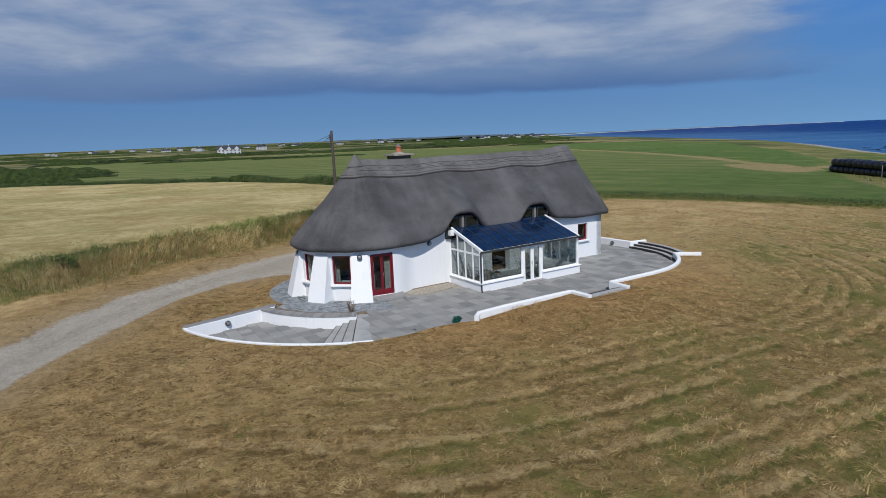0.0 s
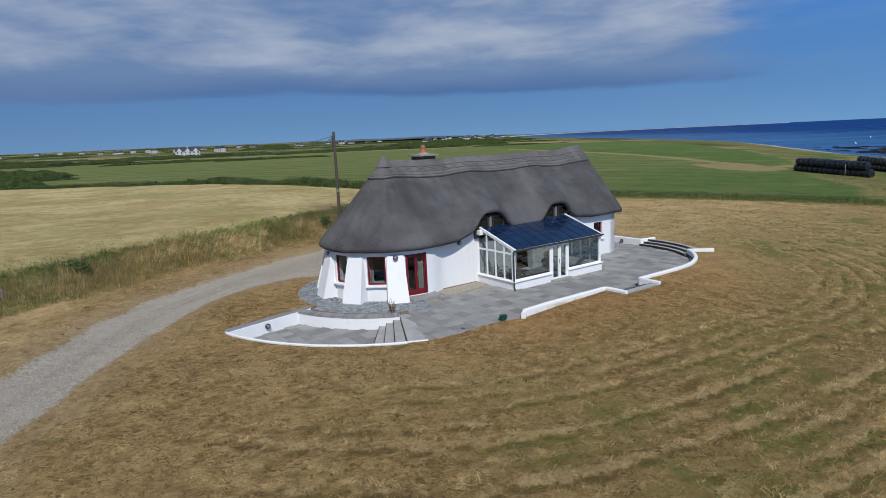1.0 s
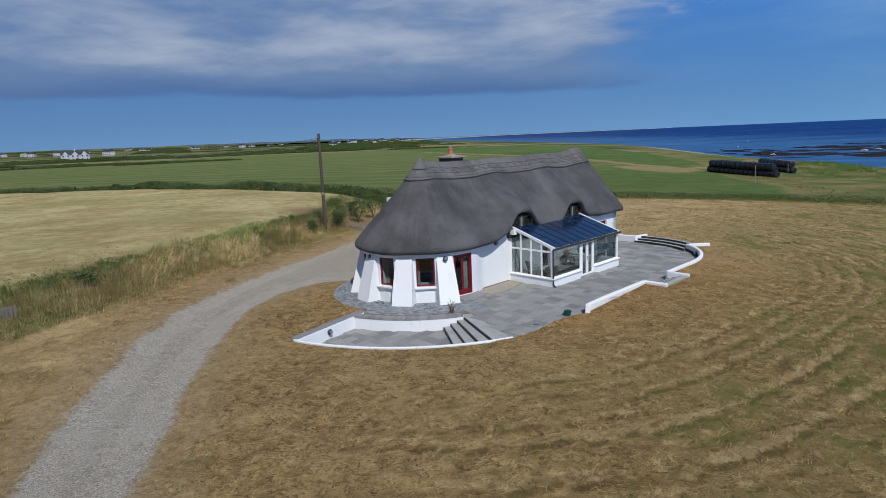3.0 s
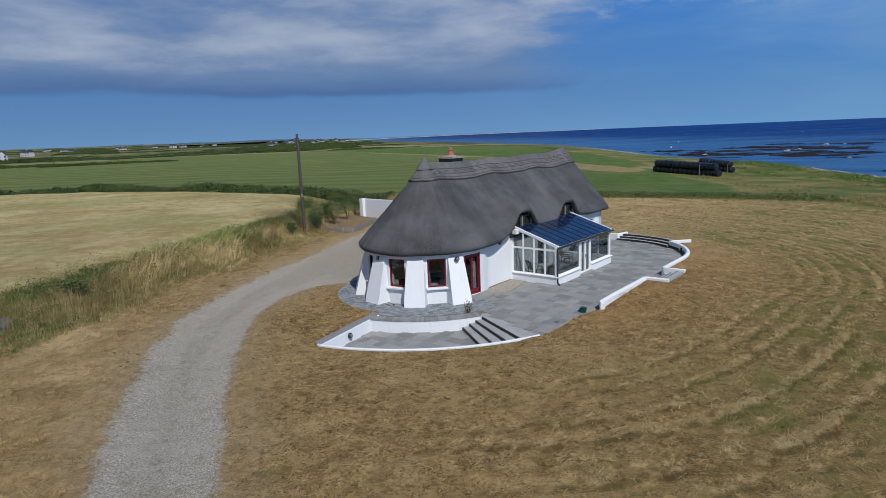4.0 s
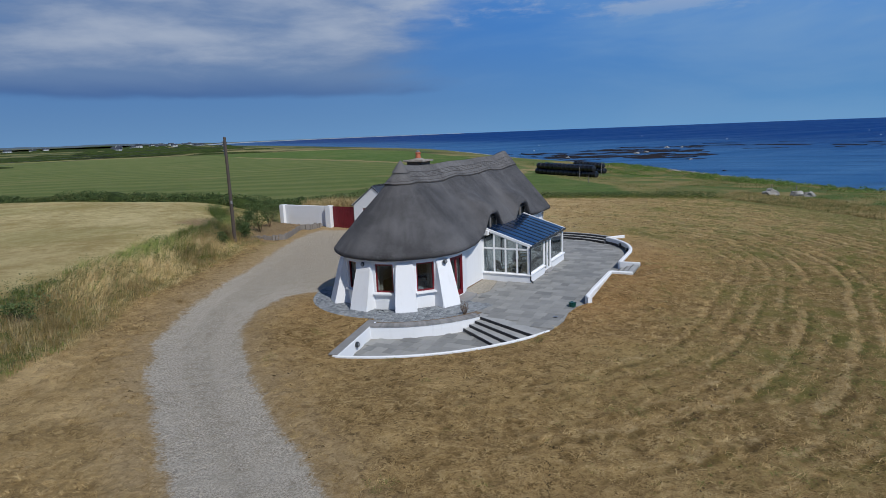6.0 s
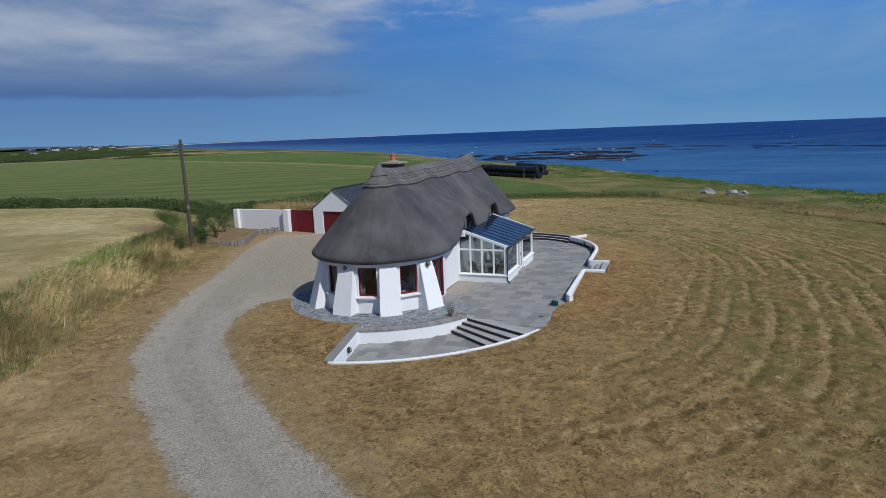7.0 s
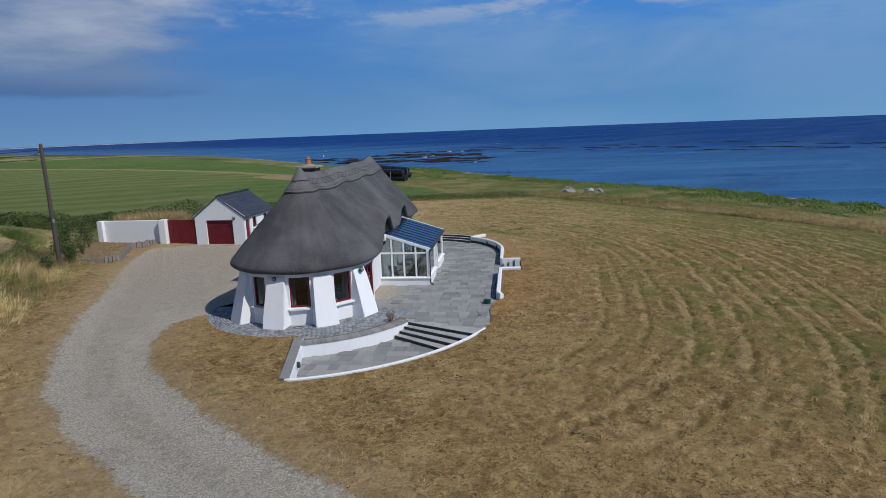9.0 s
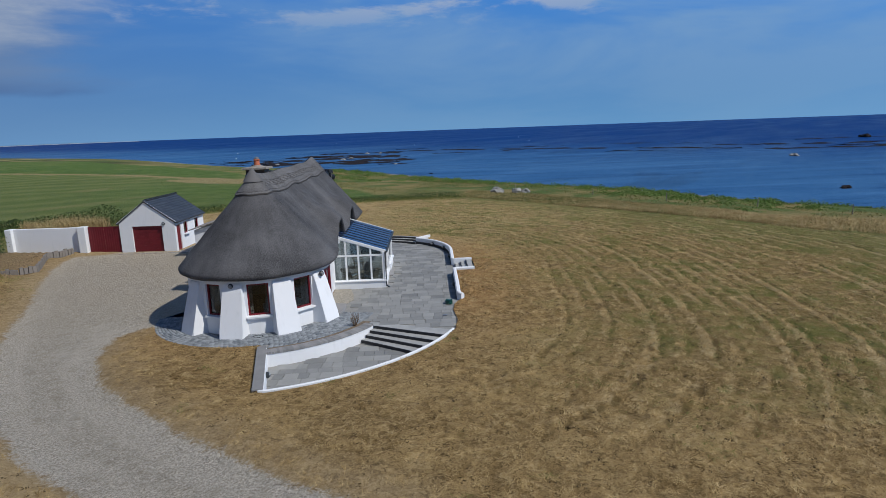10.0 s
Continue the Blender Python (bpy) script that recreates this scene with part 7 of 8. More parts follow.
def bush(x, y, r, h, label, leafs=1100, size=0.075):
    b = thing("shrub", label, "shrub", Matrix.Translation((x, y, height_at(x, y))))
    bm = bmesh.new()
    rr = random.Random(int(x * 7 + y))
    tips = []
    for k in range(7):
        a, e = rr.uniform(0, 6.28), rr.uniform(0.5, 1.0)
        tip = Vector((math.cos(a) * r * 0.7 * e, math.sin(a) * r * 0.7 * e, h * rr.uniform(0.55, 0.95)))
        beam((0, 0, -0.1), tip * 0.5 + Vector((0, 0, 0.1)), 0.05, 0.05, bm)
        beam(tip * 0.5 + Vector((0, 0, 0.1)), tip, 0.03, 0.03, bm)
        tips.append(tip)
    part("stems", bm, TWIG, b)
    t = np.array(tips)[rs.randint(0, len(tips), leafs)]
    p = t + rs.normal(0, 1, (leafs, 3)) * np.array([r * 0.33, r * 0.33, h * 0.22])
    p[:, 2] = np.clip(p[:, 2], 0.05, h * 1.15)
    ob = new("foliage", sprig_mesh("foliage", p, rs.uniform(0.5, 1.2, leafs) * size, LEAF))
    ob.parent = b
    ob["kind"] = "stuff"


for x, y, r, h in ((-8.2, 55.8, 0.55, 1.2), (-7.9, 58.0, 0.6, 1.3), (-6.6, 61.2, 0.6, 1.2), (-5.0, 65.0, 0.9, 1.7), (-2.6, 67.6, 1.1, 1.7), (-10.4, 53.4, 0.4, 0.9)):
    bush(x, y, r, h, "leafy dark green shrub on the bank by the pole")

for x, y, r, h in ((-22.8, 36.2, 0.6, 0.8), (-6.0, 59.2, 0.7, 1.3), (-4.2, 62.6, 0.8, 1.5)):
    bush(x, y, r, h, "dark green elder bush at the top of the bank", 900, 0.07)
pallet = thing("pallet", "weathered pale wooden pallet leaning in the bank grass", "pallet", pose(-24.7, 31.9, height_at(-24.7, 31.9) - 0.1, 14, 0, 38))
for k in range(4):
    part("slat", box(-0.3 + 0.17 * k, -0.2 + 0.17 * k, -0.02, 0.0, 0.0, 0.75, 0.004), SLEEPER, pallet)
for z in (0.1, 0.35, 0.6):
    part("bearer", box(-0.32, 0.33, 0.0, 0.07, z, z + 0.07, 0.004), SLEEPER, pallet)
tx, ty = scatter(2, 12, 68, 79, 900, lambda a, b: np.hypot((a - 7) / 3.4, (b - 73.5) / 4.6) + 0.3 * drift(a * 0.6, b * 0.6, 90) < 0.9)
who, x, y = clumps(tx, ty, 22, 0.2)
n = len(x)
stuff("tan_grass_clump", blade_mesh("tan_grass_clump", np.column_stack([x, y, land(x, y, False)]), rs.uniform(0.9, 1.7, n), rs.uniform(0.015, 0.035, n), rs.uniform(0.2, 0.8, n), rs.uniform(0, 6.28, n), TAN), "tall tan grass and dead stems behind the yard wall", "grass")

# the field hedge and the rough bank that goes on from it
s = np.concatenate([[0], np.cumsum(np.linalg.norm(np.diff(HEDGE, axis=0), axis=1))])


def on_hedge(f):
    return np.interp(f, s, HEDGE[:, 0]), np.interp(f, s, HEDGE[:, 1])


def hedge_leaves(f0, f1, n, width, height, size, seed):
    f = rs.uniform(f0, f1, n)
    x, y = on_hedge(f)
    x2, y2 = on_hedge(f + 0.5)
    tx, ty = x2 - x, y2 - y
    ln = np.hypot(tx, ty) + 1e-9
    q = rs.uniform(-1, 1, n)
    lump = np.array([0.6 * noise.noise(Vector((a * 0.11, seed, 0))) + 0.6 * noise.noise(Vector((a * 0.45, seed, 5))) for a in f])
    hgt = height * (1 + 0.55 * lump) * np.sqrt(np.maximum(0.02, 1 - q * q))
    w = width * (1 + 0.3 * lump)
    x, y = x - ty / ln * q * w, y + tx / ln * q * w
    z = land(x, y, False) + hgt * rs.uniform(0.0, 1.0, n) ** 0.6
    return np.column_stack([x, y, z]), rs.uniform(0.5, 1.2, n) * size


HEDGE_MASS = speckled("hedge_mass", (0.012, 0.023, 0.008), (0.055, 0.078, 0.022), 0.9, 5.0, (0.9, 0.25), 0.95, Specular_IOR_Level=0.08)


def hedge_body(line, width, height, seed, pace=1.5):
    """The dense lumpy inside of a hedge along a line: corners and faces."""
    line = np.asarray(line, float)
    d = np.concatenate([[0], np.cumsum(np.linalg.norm(np.diff(line, axis=0), axis=1))])
    m, k = max(4, int(d[-1] / pace)), 9
    f = np.linspace(0, d[-1], m)
    x, y = np.interp(f, d, line[:, 0]), np.interp(f, d, line[:, 1])
    tx, ty = np.gradient(x), np.gradient(y)
    ln = np.hypot(tx, ty) + 1e-9
    a = np.linspace(0, math.pi, k)
    F, A = np.meshgrid(f / pace, a, indexing="ij")
    ends = np.clip(np.minimum(F, F[::-1]) / 3.0, 0.05, 1) ** 0.5
    swell = (1 + 0.5 * drift(F * 0.12, A * 0, seed) + 0.35 * drift(F * 0.45, A * 0.6, seed + 1) + 0.25 * drift(F * 0.97, A * 2.2, seed + 2)) * ends
    q, h = np.cos(A) * width * swell, np.sin(A) * height * swell
    X, Y = x[:, None] - (ty / ln)[:, None] * q, y[:, None] + (tx / ln)[:, None] * q
    Z = land(X.ravel(), Y.ravel(), False).reshape(X.shape) - 0.15 + h
    i = np.arange(m * k).reshape(m, k)
    faces = np.stack([i[:-1, :-1], i[1:, :-1], i[1:, 1:], i[:-1, 1:]], -1).reshape(-1, 4)
    return np.column_stack([X.ravel(), Y.ravel(), Z.ravel()]), faces


def joined(bodies):
    verts, faces, base = [], [], 0
    for v, f in bodies:
        verts.append(v), faces.append(f + base)
        base += len(v)
    return np.vstack(verts), np.vstack(faces)


total = s[-1]
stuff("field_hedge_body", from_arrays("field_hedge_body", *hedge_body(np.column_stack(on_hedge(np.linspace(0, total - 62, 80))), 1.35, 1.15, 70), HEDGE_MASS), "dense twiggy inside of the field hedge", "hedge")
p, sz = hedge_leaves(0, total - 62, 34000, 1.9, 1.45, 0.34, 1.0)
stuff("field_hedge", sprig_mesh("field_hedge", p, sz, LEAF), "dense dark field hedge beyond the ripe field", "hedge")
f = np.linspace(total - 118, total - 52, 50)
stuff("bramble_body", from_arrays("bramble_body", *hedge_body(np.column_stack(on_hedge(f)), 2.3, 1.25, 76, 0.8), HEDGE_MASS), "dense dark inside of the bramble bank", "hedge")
p, sz = hedge_leaves(total - 165, total - 45, 52000, 3.2, 1.6, 0.12, 2.0)
stuff("bramble_bank", sprig_mesh("bramble_bank", p, sz, LEAF), "brambles and bushes on the bank behind the yard", "hedge")
p, sz = hedge_leaves(total - 66, total + 0.0, 16000, 1.5, 0.7, 0.09, 3.0)
stuff("bank_weeds", sprig_mesh("bank_weeds", p, sz, LEAF), "low dark green growth on the bank behind the mown field", "weeds")
f = rs.uniform(total - 130, total, 3800)
x, y = on_hedge(f)
who, x, y = clumps(x + rs.normal(0, 1.6, len(f)), y + rs.normal(0, 1.6, len(f)), 8, 0.25)
n = len(x)
stuff("bank_grass", blade_mesh("bank_grass", np.column_stack([x, y, land(x, y, False)]), rs.uniform(0.2, 0.45, n), rs.uniform(0.02, 0.04, n), rs.uniform(0.6, 0.97, n), rs.uniform(0, 6.28, n), GREEN_BLADE), "rank grass on the field bank", "grass")

# rough grass seaward of the mown field
EDGE = np.array([(52, 54.5), (51.5, 50), (51, 44), (48, 31), (44, 18.7), (38.5, 9), (37, -5)], float)
es = np.concatenate([[0], np.cumsum(np.linalg.norm(np.diff(EDGE, axis=0), axis=1))])
f = rs.uniform(0, es[-1], 15000)
off = rs.uniform(0, 1, len(f)) ** 1.2 * 13.0
x, y = np.interp(f, es, EDGE[:, 0]) + off * 0.93, np.interp(f, es, EDGE[:, 1]) + off * 0.35
k = rs.uniform(0, 1, len(x)) < 0.75 + 0.5 * drift(x * 0.15, y * 0.15, 71)
x, y = x[k], y[k]
tall = 0.75 + 0.45 * drift(x * 0.2, y * 0.2, 72) + 0.3 * smooth01(y, 42, 24)
who, x, y = clumps(x, y, 8, 0.3)
n = len(x)
dry = rs.uniform(0, 1, n) < 0.18 + 0.6 * smooth01(y, 44, 24) + 0.3 * drift(x * 0.12, y * 0.12, 73)
hgt, wid, lean, turn = tall[who] * rs.uniform(0.18, 0.48, n), rs.uniform(0.02, 0.045, n), rs.uniform(0.4, 0.95, n), rs.uniform(0, 6.28, n)
z = land(x, y, False)
for pick, mat, name, label in ((dry, TAN, "tan_shore_grass", "tall tan seeding grass between mown field and shore"), (~dry, ROUGH, "shore_grass", "rough green grass between mown field and shore")):
    stuff(name, blade_mesh(name, np.column_stack([x, y, z])[pick], hgt[pick], wid[pick], lean[pick], turn[pick], mat), label, "grass")
# mounds of bracken above the shingle
bx, by = scatter(38, 150, -40, 150, 5200, lambda a, b: (signed(SHORE, a, b) > 12) & (signed(SHORE, a, b) < 40) & (signed(MOWN, a, b) < -7))
k = drift(bx * 0.06, by * 0.06, 74) + 0.6 * drift(bx * 0.22, by * 0.22, 75) + 0.7 * smooth01(signed(SHORE, bx, by), 36, 20) > 0.55
bx, by = bx[k][:330], by[k][:330]
who, x, y = clumps(bx, by, 110, 0.85)
wide = np.hypot(x - bx[who], y - by[who])
z = land(x, y, False) + rs.uniform(0.3, 1.0, len(x)) * 0.75 * np.exp(-(wide / 1.2) ** 2) * rs.uniform(0.5, 1.3, len(bx))[who]
BRACKEN = blades("bracken", [(0.06, 0.12, 0.02), (0.1, 0.18, 0.032), (0.15, 0.225, 0.05), (0.2, 0.235, 0.07)])
stuff("shore_bracken", sprig_mesh("shore_bracken", np.column_stack([x, y, z]), rs.uniform(0.08, 0.19, len(x)), BRACKEN), "bright green bracken in mounds above the shingle", "bracken")
x, y = scatter(36, 150, -30, 150, 90000, lambda a, b: (signed(SHORE, a, b) > 14) & (signed(MOWN, a, b) < -3) & (signed(GREEN, a, b) < -1))
k = (patchy(x, y, 0.05, 24.0) + 0.6 * patchy(x, y, 0.2, 28.0) > -0.12)
x, y = x[k][:42000], y[k][:42000]
stuff("coast_tussocks", sprig_mesh("coast_tussocks", np.column_stack([x, y, land(x, y, False) + rs.uniform(0, 0.18, len(x))]), rs.uniform(0.06, 0.15, len(x)), ROUGH), "lumpy green and straw tussocks above the shore", "grass")
x, y = scatter(60, 180, -60, 200, 40000, lambda a, b: (signed(SHORE, a, b) > 1) & (signed(SHORE, a, b) < 15))
k = patchy(x, y, 0.12, 14.0) > -0.05
x, y = x[k][:7000], y[k][:7000]
stuff("shore_stones", sprig_mesh("shore_stones", np.column_stack([x, y, land(x, y, False) + 0.1]), rs.uniform(0.12, 0.38, len(x)), piecewise("shore_stone", (0.2, 0.19, 0.17), (0.6, 0.58, 0.54), 1.0, 9.0, island=True), 0.5), "pale stones strewn along the shore", "stones")

# far hedgerows and thickets
pos, size, bodies = [], [], []
for k in range(170):
    az, dist = rs.uniform(-44, 12), 300 * (3000 / 300) ** rs.uniform(0, 1)
    x0, y0 = dist * math.sin(radians(az)), dist * math.cos(radians(az))
    if signed(SHORE, np.array([x0]), np.array([y0]))[0] < 60 or signed(GREEN, np.array([x0]), np.array([y0]))[0] > -8:
        continue
    L, a = rs.uniform(14, 75) * (0.6 + dist / 900), rs.normal(0.1, 0.35)
    hmax = rs.uniform(0.7, 1.5) if rs.uniform() < 0.85 or dist < 620 else rs.uniform(1.8, 3.6)
    bodies.append(hedge_body([(x0 + q * L * math.cos(a), y0 + q * L * math.sin(a) + 4 * math.sin(q * 5 + k)) for q in (-0.5, -0.25, 0, 0.25, 0.5)], 1.4 + hmax * 0.5, hmax, 100 + k, 1.6 + dist / 260))
    m = int(L / 1.3)
    q = rs.uniform(-0.5, 0.5, m)
    x, y = x0 + q * L * math.cos(a) + rs.normal(0, 0.8, m), y0 + q * L * math.sin(a) + 4 * np.sin(q * 5 + k) + rs.normal(0, 0.8, m)
    pos.append(np.column_stack([x, y, land(x, y, False) + hmax * rs.uniform(0.3, 1.15, m)])), size.append(rs.uniform(0.4, 0.9, m) * (0.5 + dist / 1800))
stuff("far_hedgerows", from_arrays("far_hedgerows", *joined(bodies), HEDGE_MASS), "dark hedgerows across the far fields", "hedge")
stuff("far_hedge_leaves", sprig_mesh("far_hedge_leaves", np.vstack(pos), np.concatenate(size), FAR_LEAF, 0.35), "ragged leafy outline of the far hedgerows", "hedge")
pos, size, bodies = [], [], []
for k, (x0, y0, L, hmax, wd) in enumerate(((-118, 140, 52, 3.4, 6), (-86, 136, 16, 2.4, 3), (-150, 215, 70, 3.0, 7), (-120, 190, 40, 2.2, 4), (-150, 470, 110, 2.4, 4), (40, 500, 90, 2.6, 5), (60, 640, 150, 3.6, 7), (-215, 400, 90, 2.6, 8),
                                              (-70, 330, 60, 1.2, 2), (-120, 345, 90, 1.4, 2.5), (-10, 455, 120, 1.5, 3))):
    bodies.append(hedge_body([(x0 + q * L, y0 + q * L * 0.08) for q in (-0.5, 0, 0.5)], wd * 0.6, hmax, 300 + 5 * k, 1.2 + y0 / 300))
    m = int(L * wd * 4)
    q, r = rs.uniform(-0.5, 0.5, m) * L, rs.uniform(-0.6, 0.6, m) * wd
    x, y = x0 + q, y0 + q * 0.08 + r
    z = land(x, y, False) + hmax * (0.75 + 0.35 * drift(q * 0.2, r * 0.3, 300 + k)) * np.sqrt(np.maximum(0, 1 - (2 * q / L) ** 2)) * np.sqrt(np.maximum(0, 1 - (r / wd / 0.65) ** 2)) * rs.uniform(0.6, 1.1, m)
    pos.append(np.column_stack([x, y, z])), size.append(rs.uniform(0.14, 0.32, m) * (0.6 + y0 / 300))
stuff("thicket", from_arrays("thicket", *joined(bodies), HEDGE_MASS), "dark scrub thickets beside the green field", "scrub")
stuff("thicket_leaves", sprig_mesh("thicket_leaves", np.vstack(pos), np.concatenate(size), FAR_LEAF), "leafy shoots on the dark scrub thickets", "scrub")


# cut hay lying on the mown field
def hay_test(x, y):
    u, v = plan(x, y)
    return (signed(MOWN, x, y) > -0.3) & (signed(DRIVE, x, y) < -0.15) & (signed(HOLE, u, v) < -0.03)


def hay(n, x0, x1, y0, y1, size, width, per, name, near=0.0):
    """Wisps of cut hay, each wisp combed one way."""
    cx, cy = scatter(x0, x1, y0, y1, n, hay_test)
    u, v = plan(cx, cy)
    rd = ring_distance(u, v)
    crest, furrow = hay_rows_at(u, v)
    dens = 0.42 + 0.75 * crest - 0.6 * furrow + 0.35 * drift(cx * 0.5, cy * 0.5, 1) + 0.3 * drift(cx * 1.9, cy * 1.9, 6)
    dens = dens * (1 - 0.45 * sward_at(u, v)) * (1 - 0.75 * turf_at(cx, cy)) * (0.6 + 0.4 * smooth01(rd, 7.0, 11.0))
    k = rs.uniform(0, 1, len(cx)) < dens
    cx, cy = cx[k], cy[k]
    u, v = plan(cx, cy)
    e = 0.3
    gu = ring_distance(u + e, v) - ring_distance(u - e, v)
    gv = ring_distance(u, v + e) - ring_distance(u, v - e)
    turn0 = np.arctan2(gu, -gv) + radians(AXIS) + rs.normal(0, 0.9, len(cx)) + math.pi * rs.randint(0, 2, len(cx))
    big = rs.uniform(0.6, 1.35, len(cx)) * size
    who, x, y = clumps(cx, cy, per, 0.12)
    k = hay_test(x, y)
    who, x, y = who[k], x[k], y[k]
    m = len(x)
    stuff(name, blade_mesh(name, np.column_stack([x, y, land(x, y) - 0.01]), big[who] * rs.uniform(0.6, 1.2, m), rs.uniform(0.6, 1.3, m) * width, rs.uniform(0.72, 0.99, m), turn0[who] + rs.normal(0, 0.45, m), DRY, 0.9, 0.36), "cut dry hay and stubble lying in wisps", "hay")


hay(64000, -32, 26, 8, 40, 0.3, 0.014, 10, "cut_hay")
hay(19000, 8, 52, 8, 70, 0.36, 0.03, 7, "cut_hay_far")
hay(10000, -26, -8, 14, 52, 0.24, 0.013, 8, "cut_hay_drive")

# hay heaped along the rows, and dark crumbs of old cuttings
hx, hy = scatter(-20, 52, 6, 66, 70000, hay_test)
u, v = plan(hx, hy)
crest, furrow = hay_rows_at(u, v)
k = rs.uniform(0, 1, len(hx)) < 0.6 * smooth01(crest, 0.12, 0.7) * (1 - 0.6 * turf_at(hx, hy))
turn0 = np.arctan2(hy - 30, hx - 2) + math.pi / 2 + rs.normal(0, 0.5, len(hx))
who, x, y = clumps(hx[k], hy[k], 7, 0.1)
n = len(x)
stuff("hay_rows", blade_mesh("hay_rows", np.column_stack([x, y, land(x, y) - 0.01]), rs.uniform(0.16, 0.34, n), rs.uniform(0.012, 0.024, n), rs.uniform(0.6, 0.95, n), turn0[k][who] + rs.normal(0, 0.6, n), DRY, 0.8, 0.6), "dry hay heaped in low rows by the mower", "hay")
k = rs.uniform(0, 1, len(hx)) < 0.02 + 0.22 * np.maximum(0, drift(hx * 0.9, hy * 0.9, 61)) + 0.8 * smooth01(furrow, 0.1, 0.5)
who, x, y = clumps(hx[k], hy[k], 6, 0.09)
stuff("hay_crumbs", sprig_mesh("hay_crumbs", np.column_stack([x, y, land(x, y) + 0.012]), rs.uniform(0.02, 0.055, len(x)), CRUMB, 0.4), "dark crumbs of old cuttings on the mown field", "hay")

# green regrowth between the rows
gx, gy = scatter(-16, 50, 6, 60, 64000, hay_test)
u, v = plan(gx, gy)
rd = ring_distance(u, v)
sward = np.maximum(sward_at(u, v), turf_at(gx, gy))
crest, furrow = hay_rows_at(u, v)
k = rs.uniform(0, 1, len(gx)) < sward * (0.12 + 0.9 * furrow - 0.5 * crest + 0.9 * np.maximum(0, drift(gx * 0.33, gy * 0.33, 12)) + 0.4 * np.maximum(0, drift(gx * 1.2, gy * 1.2, 2)) + 0.3 * turf_at(gx, gy))
k |= (rs.uniform(0, 1, len(gx)) < 0.9) & (patchy(gx, gy, 0.45, 17.0) > 0.42) & (rd > 8)
who, x, y = clumps(gx[k], gy[k], 8, 0.09)
n = len(x)
stuff("green_regrowth", blade_mesh("green_regrowth", np.column_stack([x, y, land(x, y) - 0.01]), rs.uniform(0.08, 0.2, n), rs.uniform(0.01, 0.02, n), rs.uniform(0.6, 0.97, n), rs.uniform(0, 6.28, n), GREEN_BLADE, 0.7, 0.6), "short green regrowth among the cut hay", "grass")

# ---- paving, piece by piece ----
rng = random.Random(21)
patio = thing("patio_paving", "grey sandstone slabs laid in rows of mixed lengths", "paving", HOME, kind="structure")
SIZES = [(0.58, 0.43), (0.58, 0.58), (0.58, 0.72), (0.58, 0.88), (0.44, 0.44), (0.44, 0.58), (0.44, 0.72)]


def slab_mesh(w, l):
    bm = bmesh.new()
    a, b, i = w / 2 - 0.006, l / 2 - 0.006, 0.008
    low = [bm.verts.new(p) for p in ((-a, -b, -0.05), (a, -b, -0.05), (a, b, -0.05), (-a, b, -0.05))]
    mid = [bm.verts.new(p) for p in ((-a, -b, -0.008), (a, -b, -0.008), (a, b, -0.008), (-a, b, -0.008))]
    top = [bm.verts.new(p) for p in ((-a + i, -b + i, 0), (a - i, -b + i, 0), (a - i, b - i, 0), (-a + i, b - i, 0))]
    for p, q in ((low, mid), (mid, top)):
        for k in range(4):
            bm.faces.new((p[k], p[(k + 1) % 4], q[(k + 1) % 4], q[k]))
    bm.faces.new(top)
    return mesh_of("slab", bm, SLAB)


MESHES = {s_: slab_mesh(*s_) for s_ in SIZES}
PAVED = np.array([(-3.05, -5.85), (-4.6, -9.25), (-4.1, -9.75), (-2.6, -9.95), (0.2, -10.0), (6.6, -10.0), (6.6, -10.15), (9.0, -10.15), (9.0, -10.0), (12.5, -10.0), *arc(12.5, -3.6, 6.25, -88, 5, 14), (18.75, -0.25), (16.0, -0.25), (15.85, -2.9), (11.2, -2.9), (11.2, -5.9),
                  (4.0, -5.9), (3.95, -3.95), (2.8, -4.25), (1.6, -4.4), (0.8, -4.05), (-0.9, -4.2), (-2.4, -5.3)])


def inside(poly, x, y):
    return float(signed(poly, np.array([x]), np.array([y]))[0])


def lay(poly, name, parent, z, u0, u1, v0, v1, shy):
    u = u0
    while u < u1:
        w = rng.choice((0.58, 0.58, 0.44))
        v = v0 + rng.uniform(0, 0.5)
        while v < v1:
            size = rng.choice([q for q in SIZES if q[0] == w])
            cu, cv = u + w / 2, v + size[1] / 2
            ins = inside(poly, cu, cv)
            corners = [inside(poly, cu + a * w / 2, cv + b * size[1] / 2) for a in (-1, 1) for b in (-1, 1)]
            if ins > 0 and min(corners) > -shy(cu, cv):
                ob = new(name, MESHES[size])
                ob.parent = parent
                ob.matrix_basis = pose(cu, cv, z + rng.uniform(-0.003, 0.003), rng.uniform(-0.25, 0.25), rng.uniform(-0.25, 0.25), 180 * rng.randint(0, 1))
            v += size[1]
        u += w


lay(PAVED, "slab", patio, 0.0, -4.7, 19.0, -10.3, -0.2, lambda u, v: 0.0 if u < -2.2 else (0.3 if v < -9.3 or u > 12.5 else 0.1))
terrace = thing("terrace_paving", "grey sandstone slabs on the sunken terrace", "paving", HOME, kind="structure")
LOW = np.array(arc(0, 0, KERB_R, 194.2, 236, 26) + arc(0, 0, INNER_R, 236, 194.2, 20))
lay(LOW, "slab", terrace, LOWER, -10.5, -3.0, -9.5, -1.5, lambda u, v: 0.35)

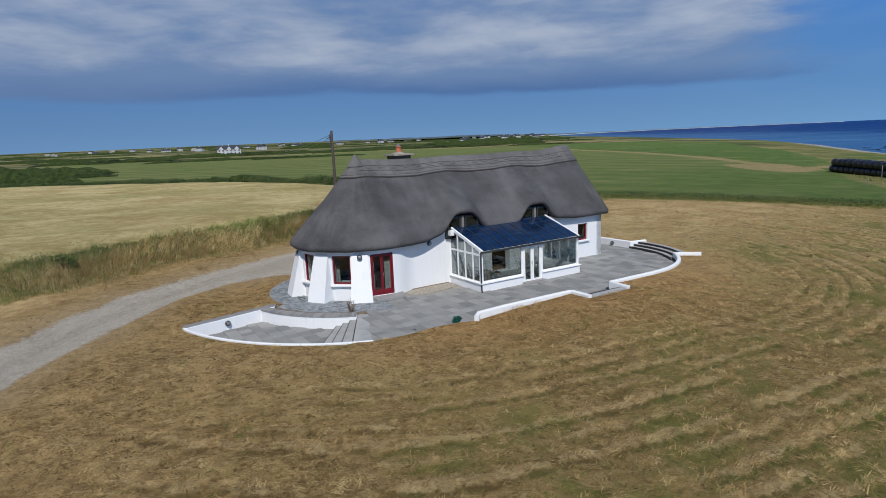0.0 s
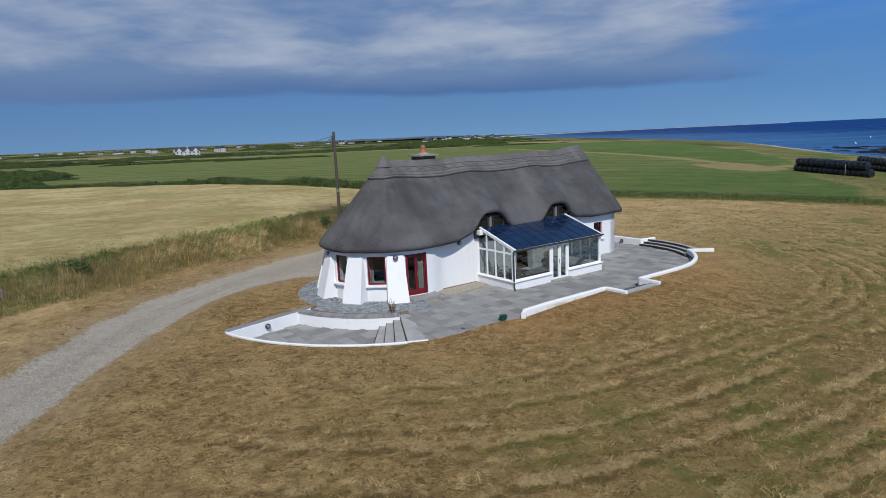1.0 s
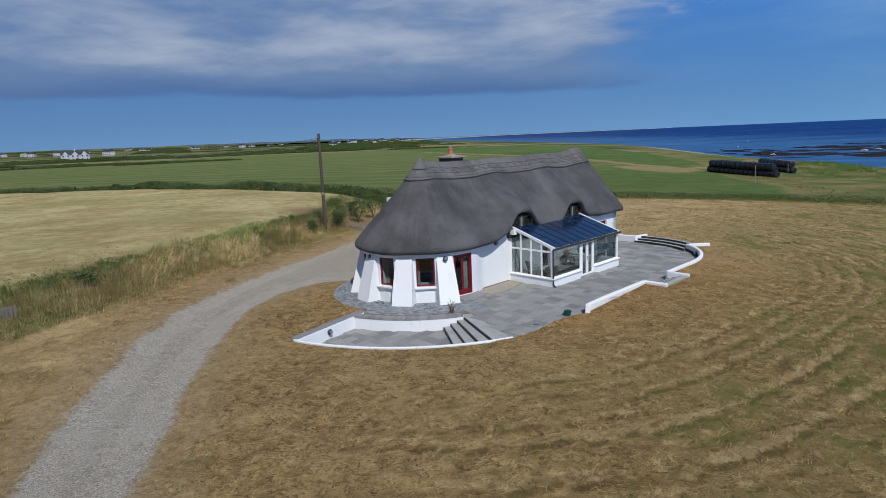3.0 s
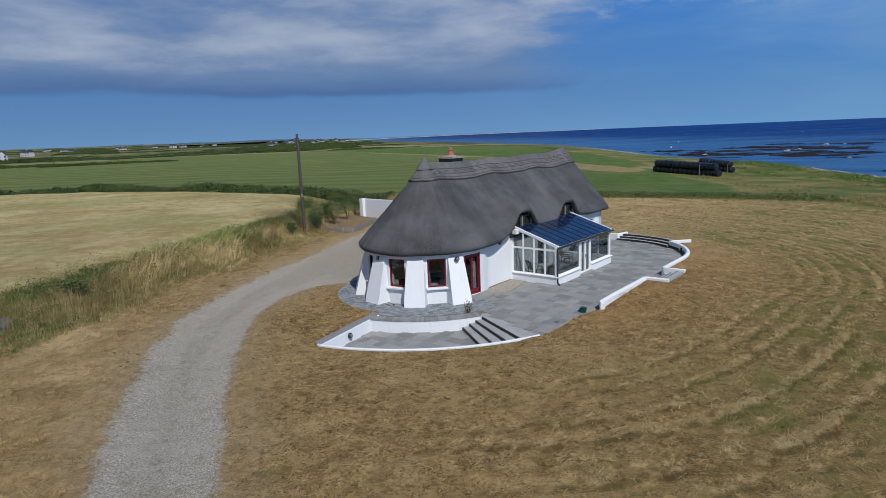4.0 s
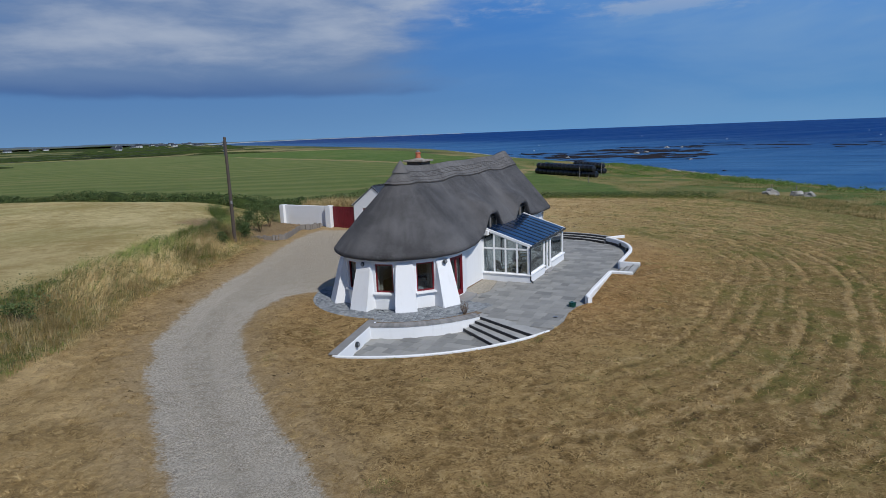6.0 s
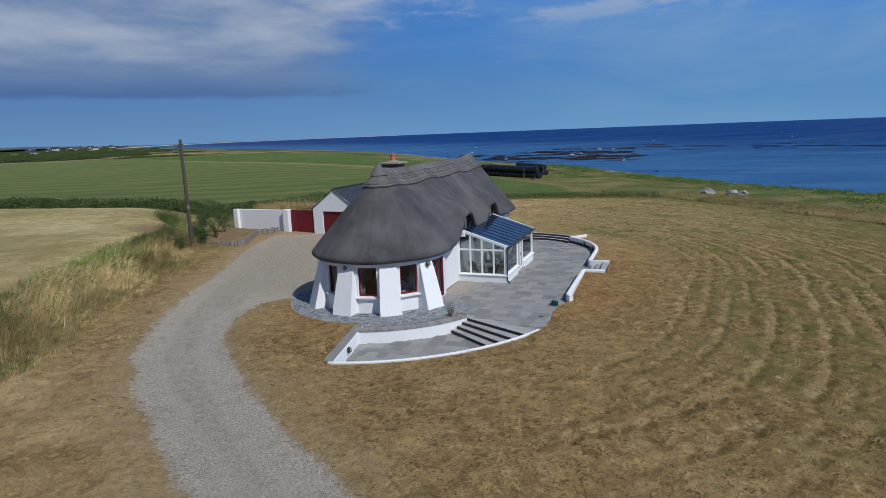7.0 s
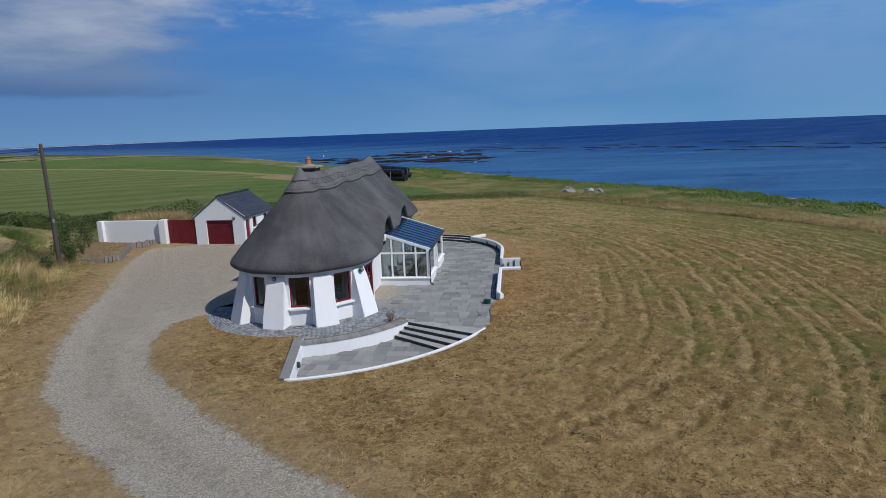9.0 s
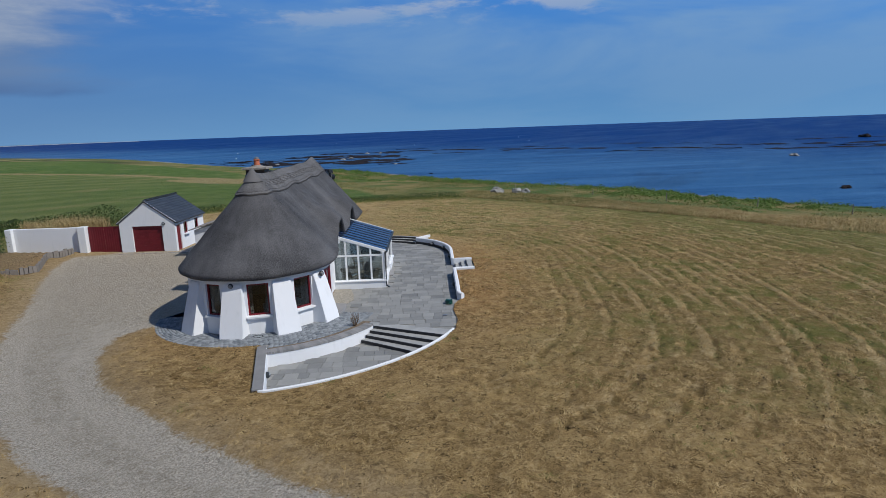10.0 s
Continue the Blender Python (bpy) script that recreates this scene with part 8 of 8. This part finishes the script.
# setts in rings round the round end, joined
verts, faces = [], []
r = 3.55
while r < 5.66:
    w = 0.135
    k = int(math.radians(168) * r / 0.21)
    limit = 5.1
    for i in range(k):
        a0 = radians(94) + radians(168) * (i + 0.5 * (int(r * 100) % 2)) / k
        a1 = a0 + radians(168) / k
        mid = math.degrees((a0 + a1) / 2)
        if (r > limit and mid < 196) or mid > 261:
            continue
        g = 0.012
        dz = rng.uniform(-0.006, 0.006)
        b0, b1 = a0 + g / r / 2, a1 - g / r / 2
        base = len(verts)
        for zz, ins in ((-0.03, 0.0), (0.0 + dz, 0.0), (0.01 + dz, 0.012)):
            for rr_, aa in ((r + g / 2 + ins, b0 + ins / r), (r + w - g / 2 - ins, b0 + ins / r), (r + w - g / 2 - ins, b1 - ins / r), (r + g / 2 + ins, b1 - ins / r)):
                verts.append((rr_ * math.cos(aa), rr_ * math.sin(aa), zz))
        for lv in (0, 4):
            for j in range(4):
                faces.append((base + lv + j, base + lv + (j + 1) % 4, base + lv + 4 + (j + 1) % 4, base + lv + 4 + j))
        faces.append((base + 8, base + 9, base + 10, base + 11))
    r += w
setts = new("round_paving", from_arrays("round_paving", verts, faces, SETT))
setts.matrix_basis = HOME
tagged(setts, "small grey setts laid in rings round the cottage's end", "paving", kind="stuff")

# soldier course on the curved wall
coping = thing("wall_coping", "soldier course of grey blocks on the curved terrace wall", "coping", HOME, kind="structure")
block = prism([(6.13, -0.052), (6.56, -0.056), (6.56, 0.056), (6.13, 0.052)], 0.02, 0.115)
block_me = mesh_of("block", block, COPING)
for i in range(48):
    a = 193.8 + 48.6 * (i + 0.5) / 48
    ob = new("coping_block", block_me)
    ob.parent = coping
    ob.matrix_basis = pose(0, 0, rng.uniform(-0.004, 0.004), 0, 0, a)

# flat stones before the garage
apron = thing("yard_cobbles", "row of rough flat stones along the garage front", "paving", YARD, kind="structure")
for i in range(30):
    y = -1.2 + i * 0.3
    bm = prism([(-0.45 + rng.uniform(-0.1, 0.05), y + 0.01), (0.0, y + 0.01), (0.0, y + 0.28), (-0.45 + rng.uniform(-0.1, 0.05), y + 0.28)], -0.1, 0.02 + rng.uniform(-0.005, 0.02))
    part("cobble", bm, COPING, apron)
side_paving = thing("side_paving", "pale slabs beside the garage wall", "paving", YARD, kind="structure")
for i in range(9):
    for j in range(2):
        ob = new("slab", MESHES[(0.58, 0.72)])
        ob.parent = side_paving
        ob.matrix_basis = pose(0.4 + i * 0.6, -0.5 - 0.74 * j, 0.035)
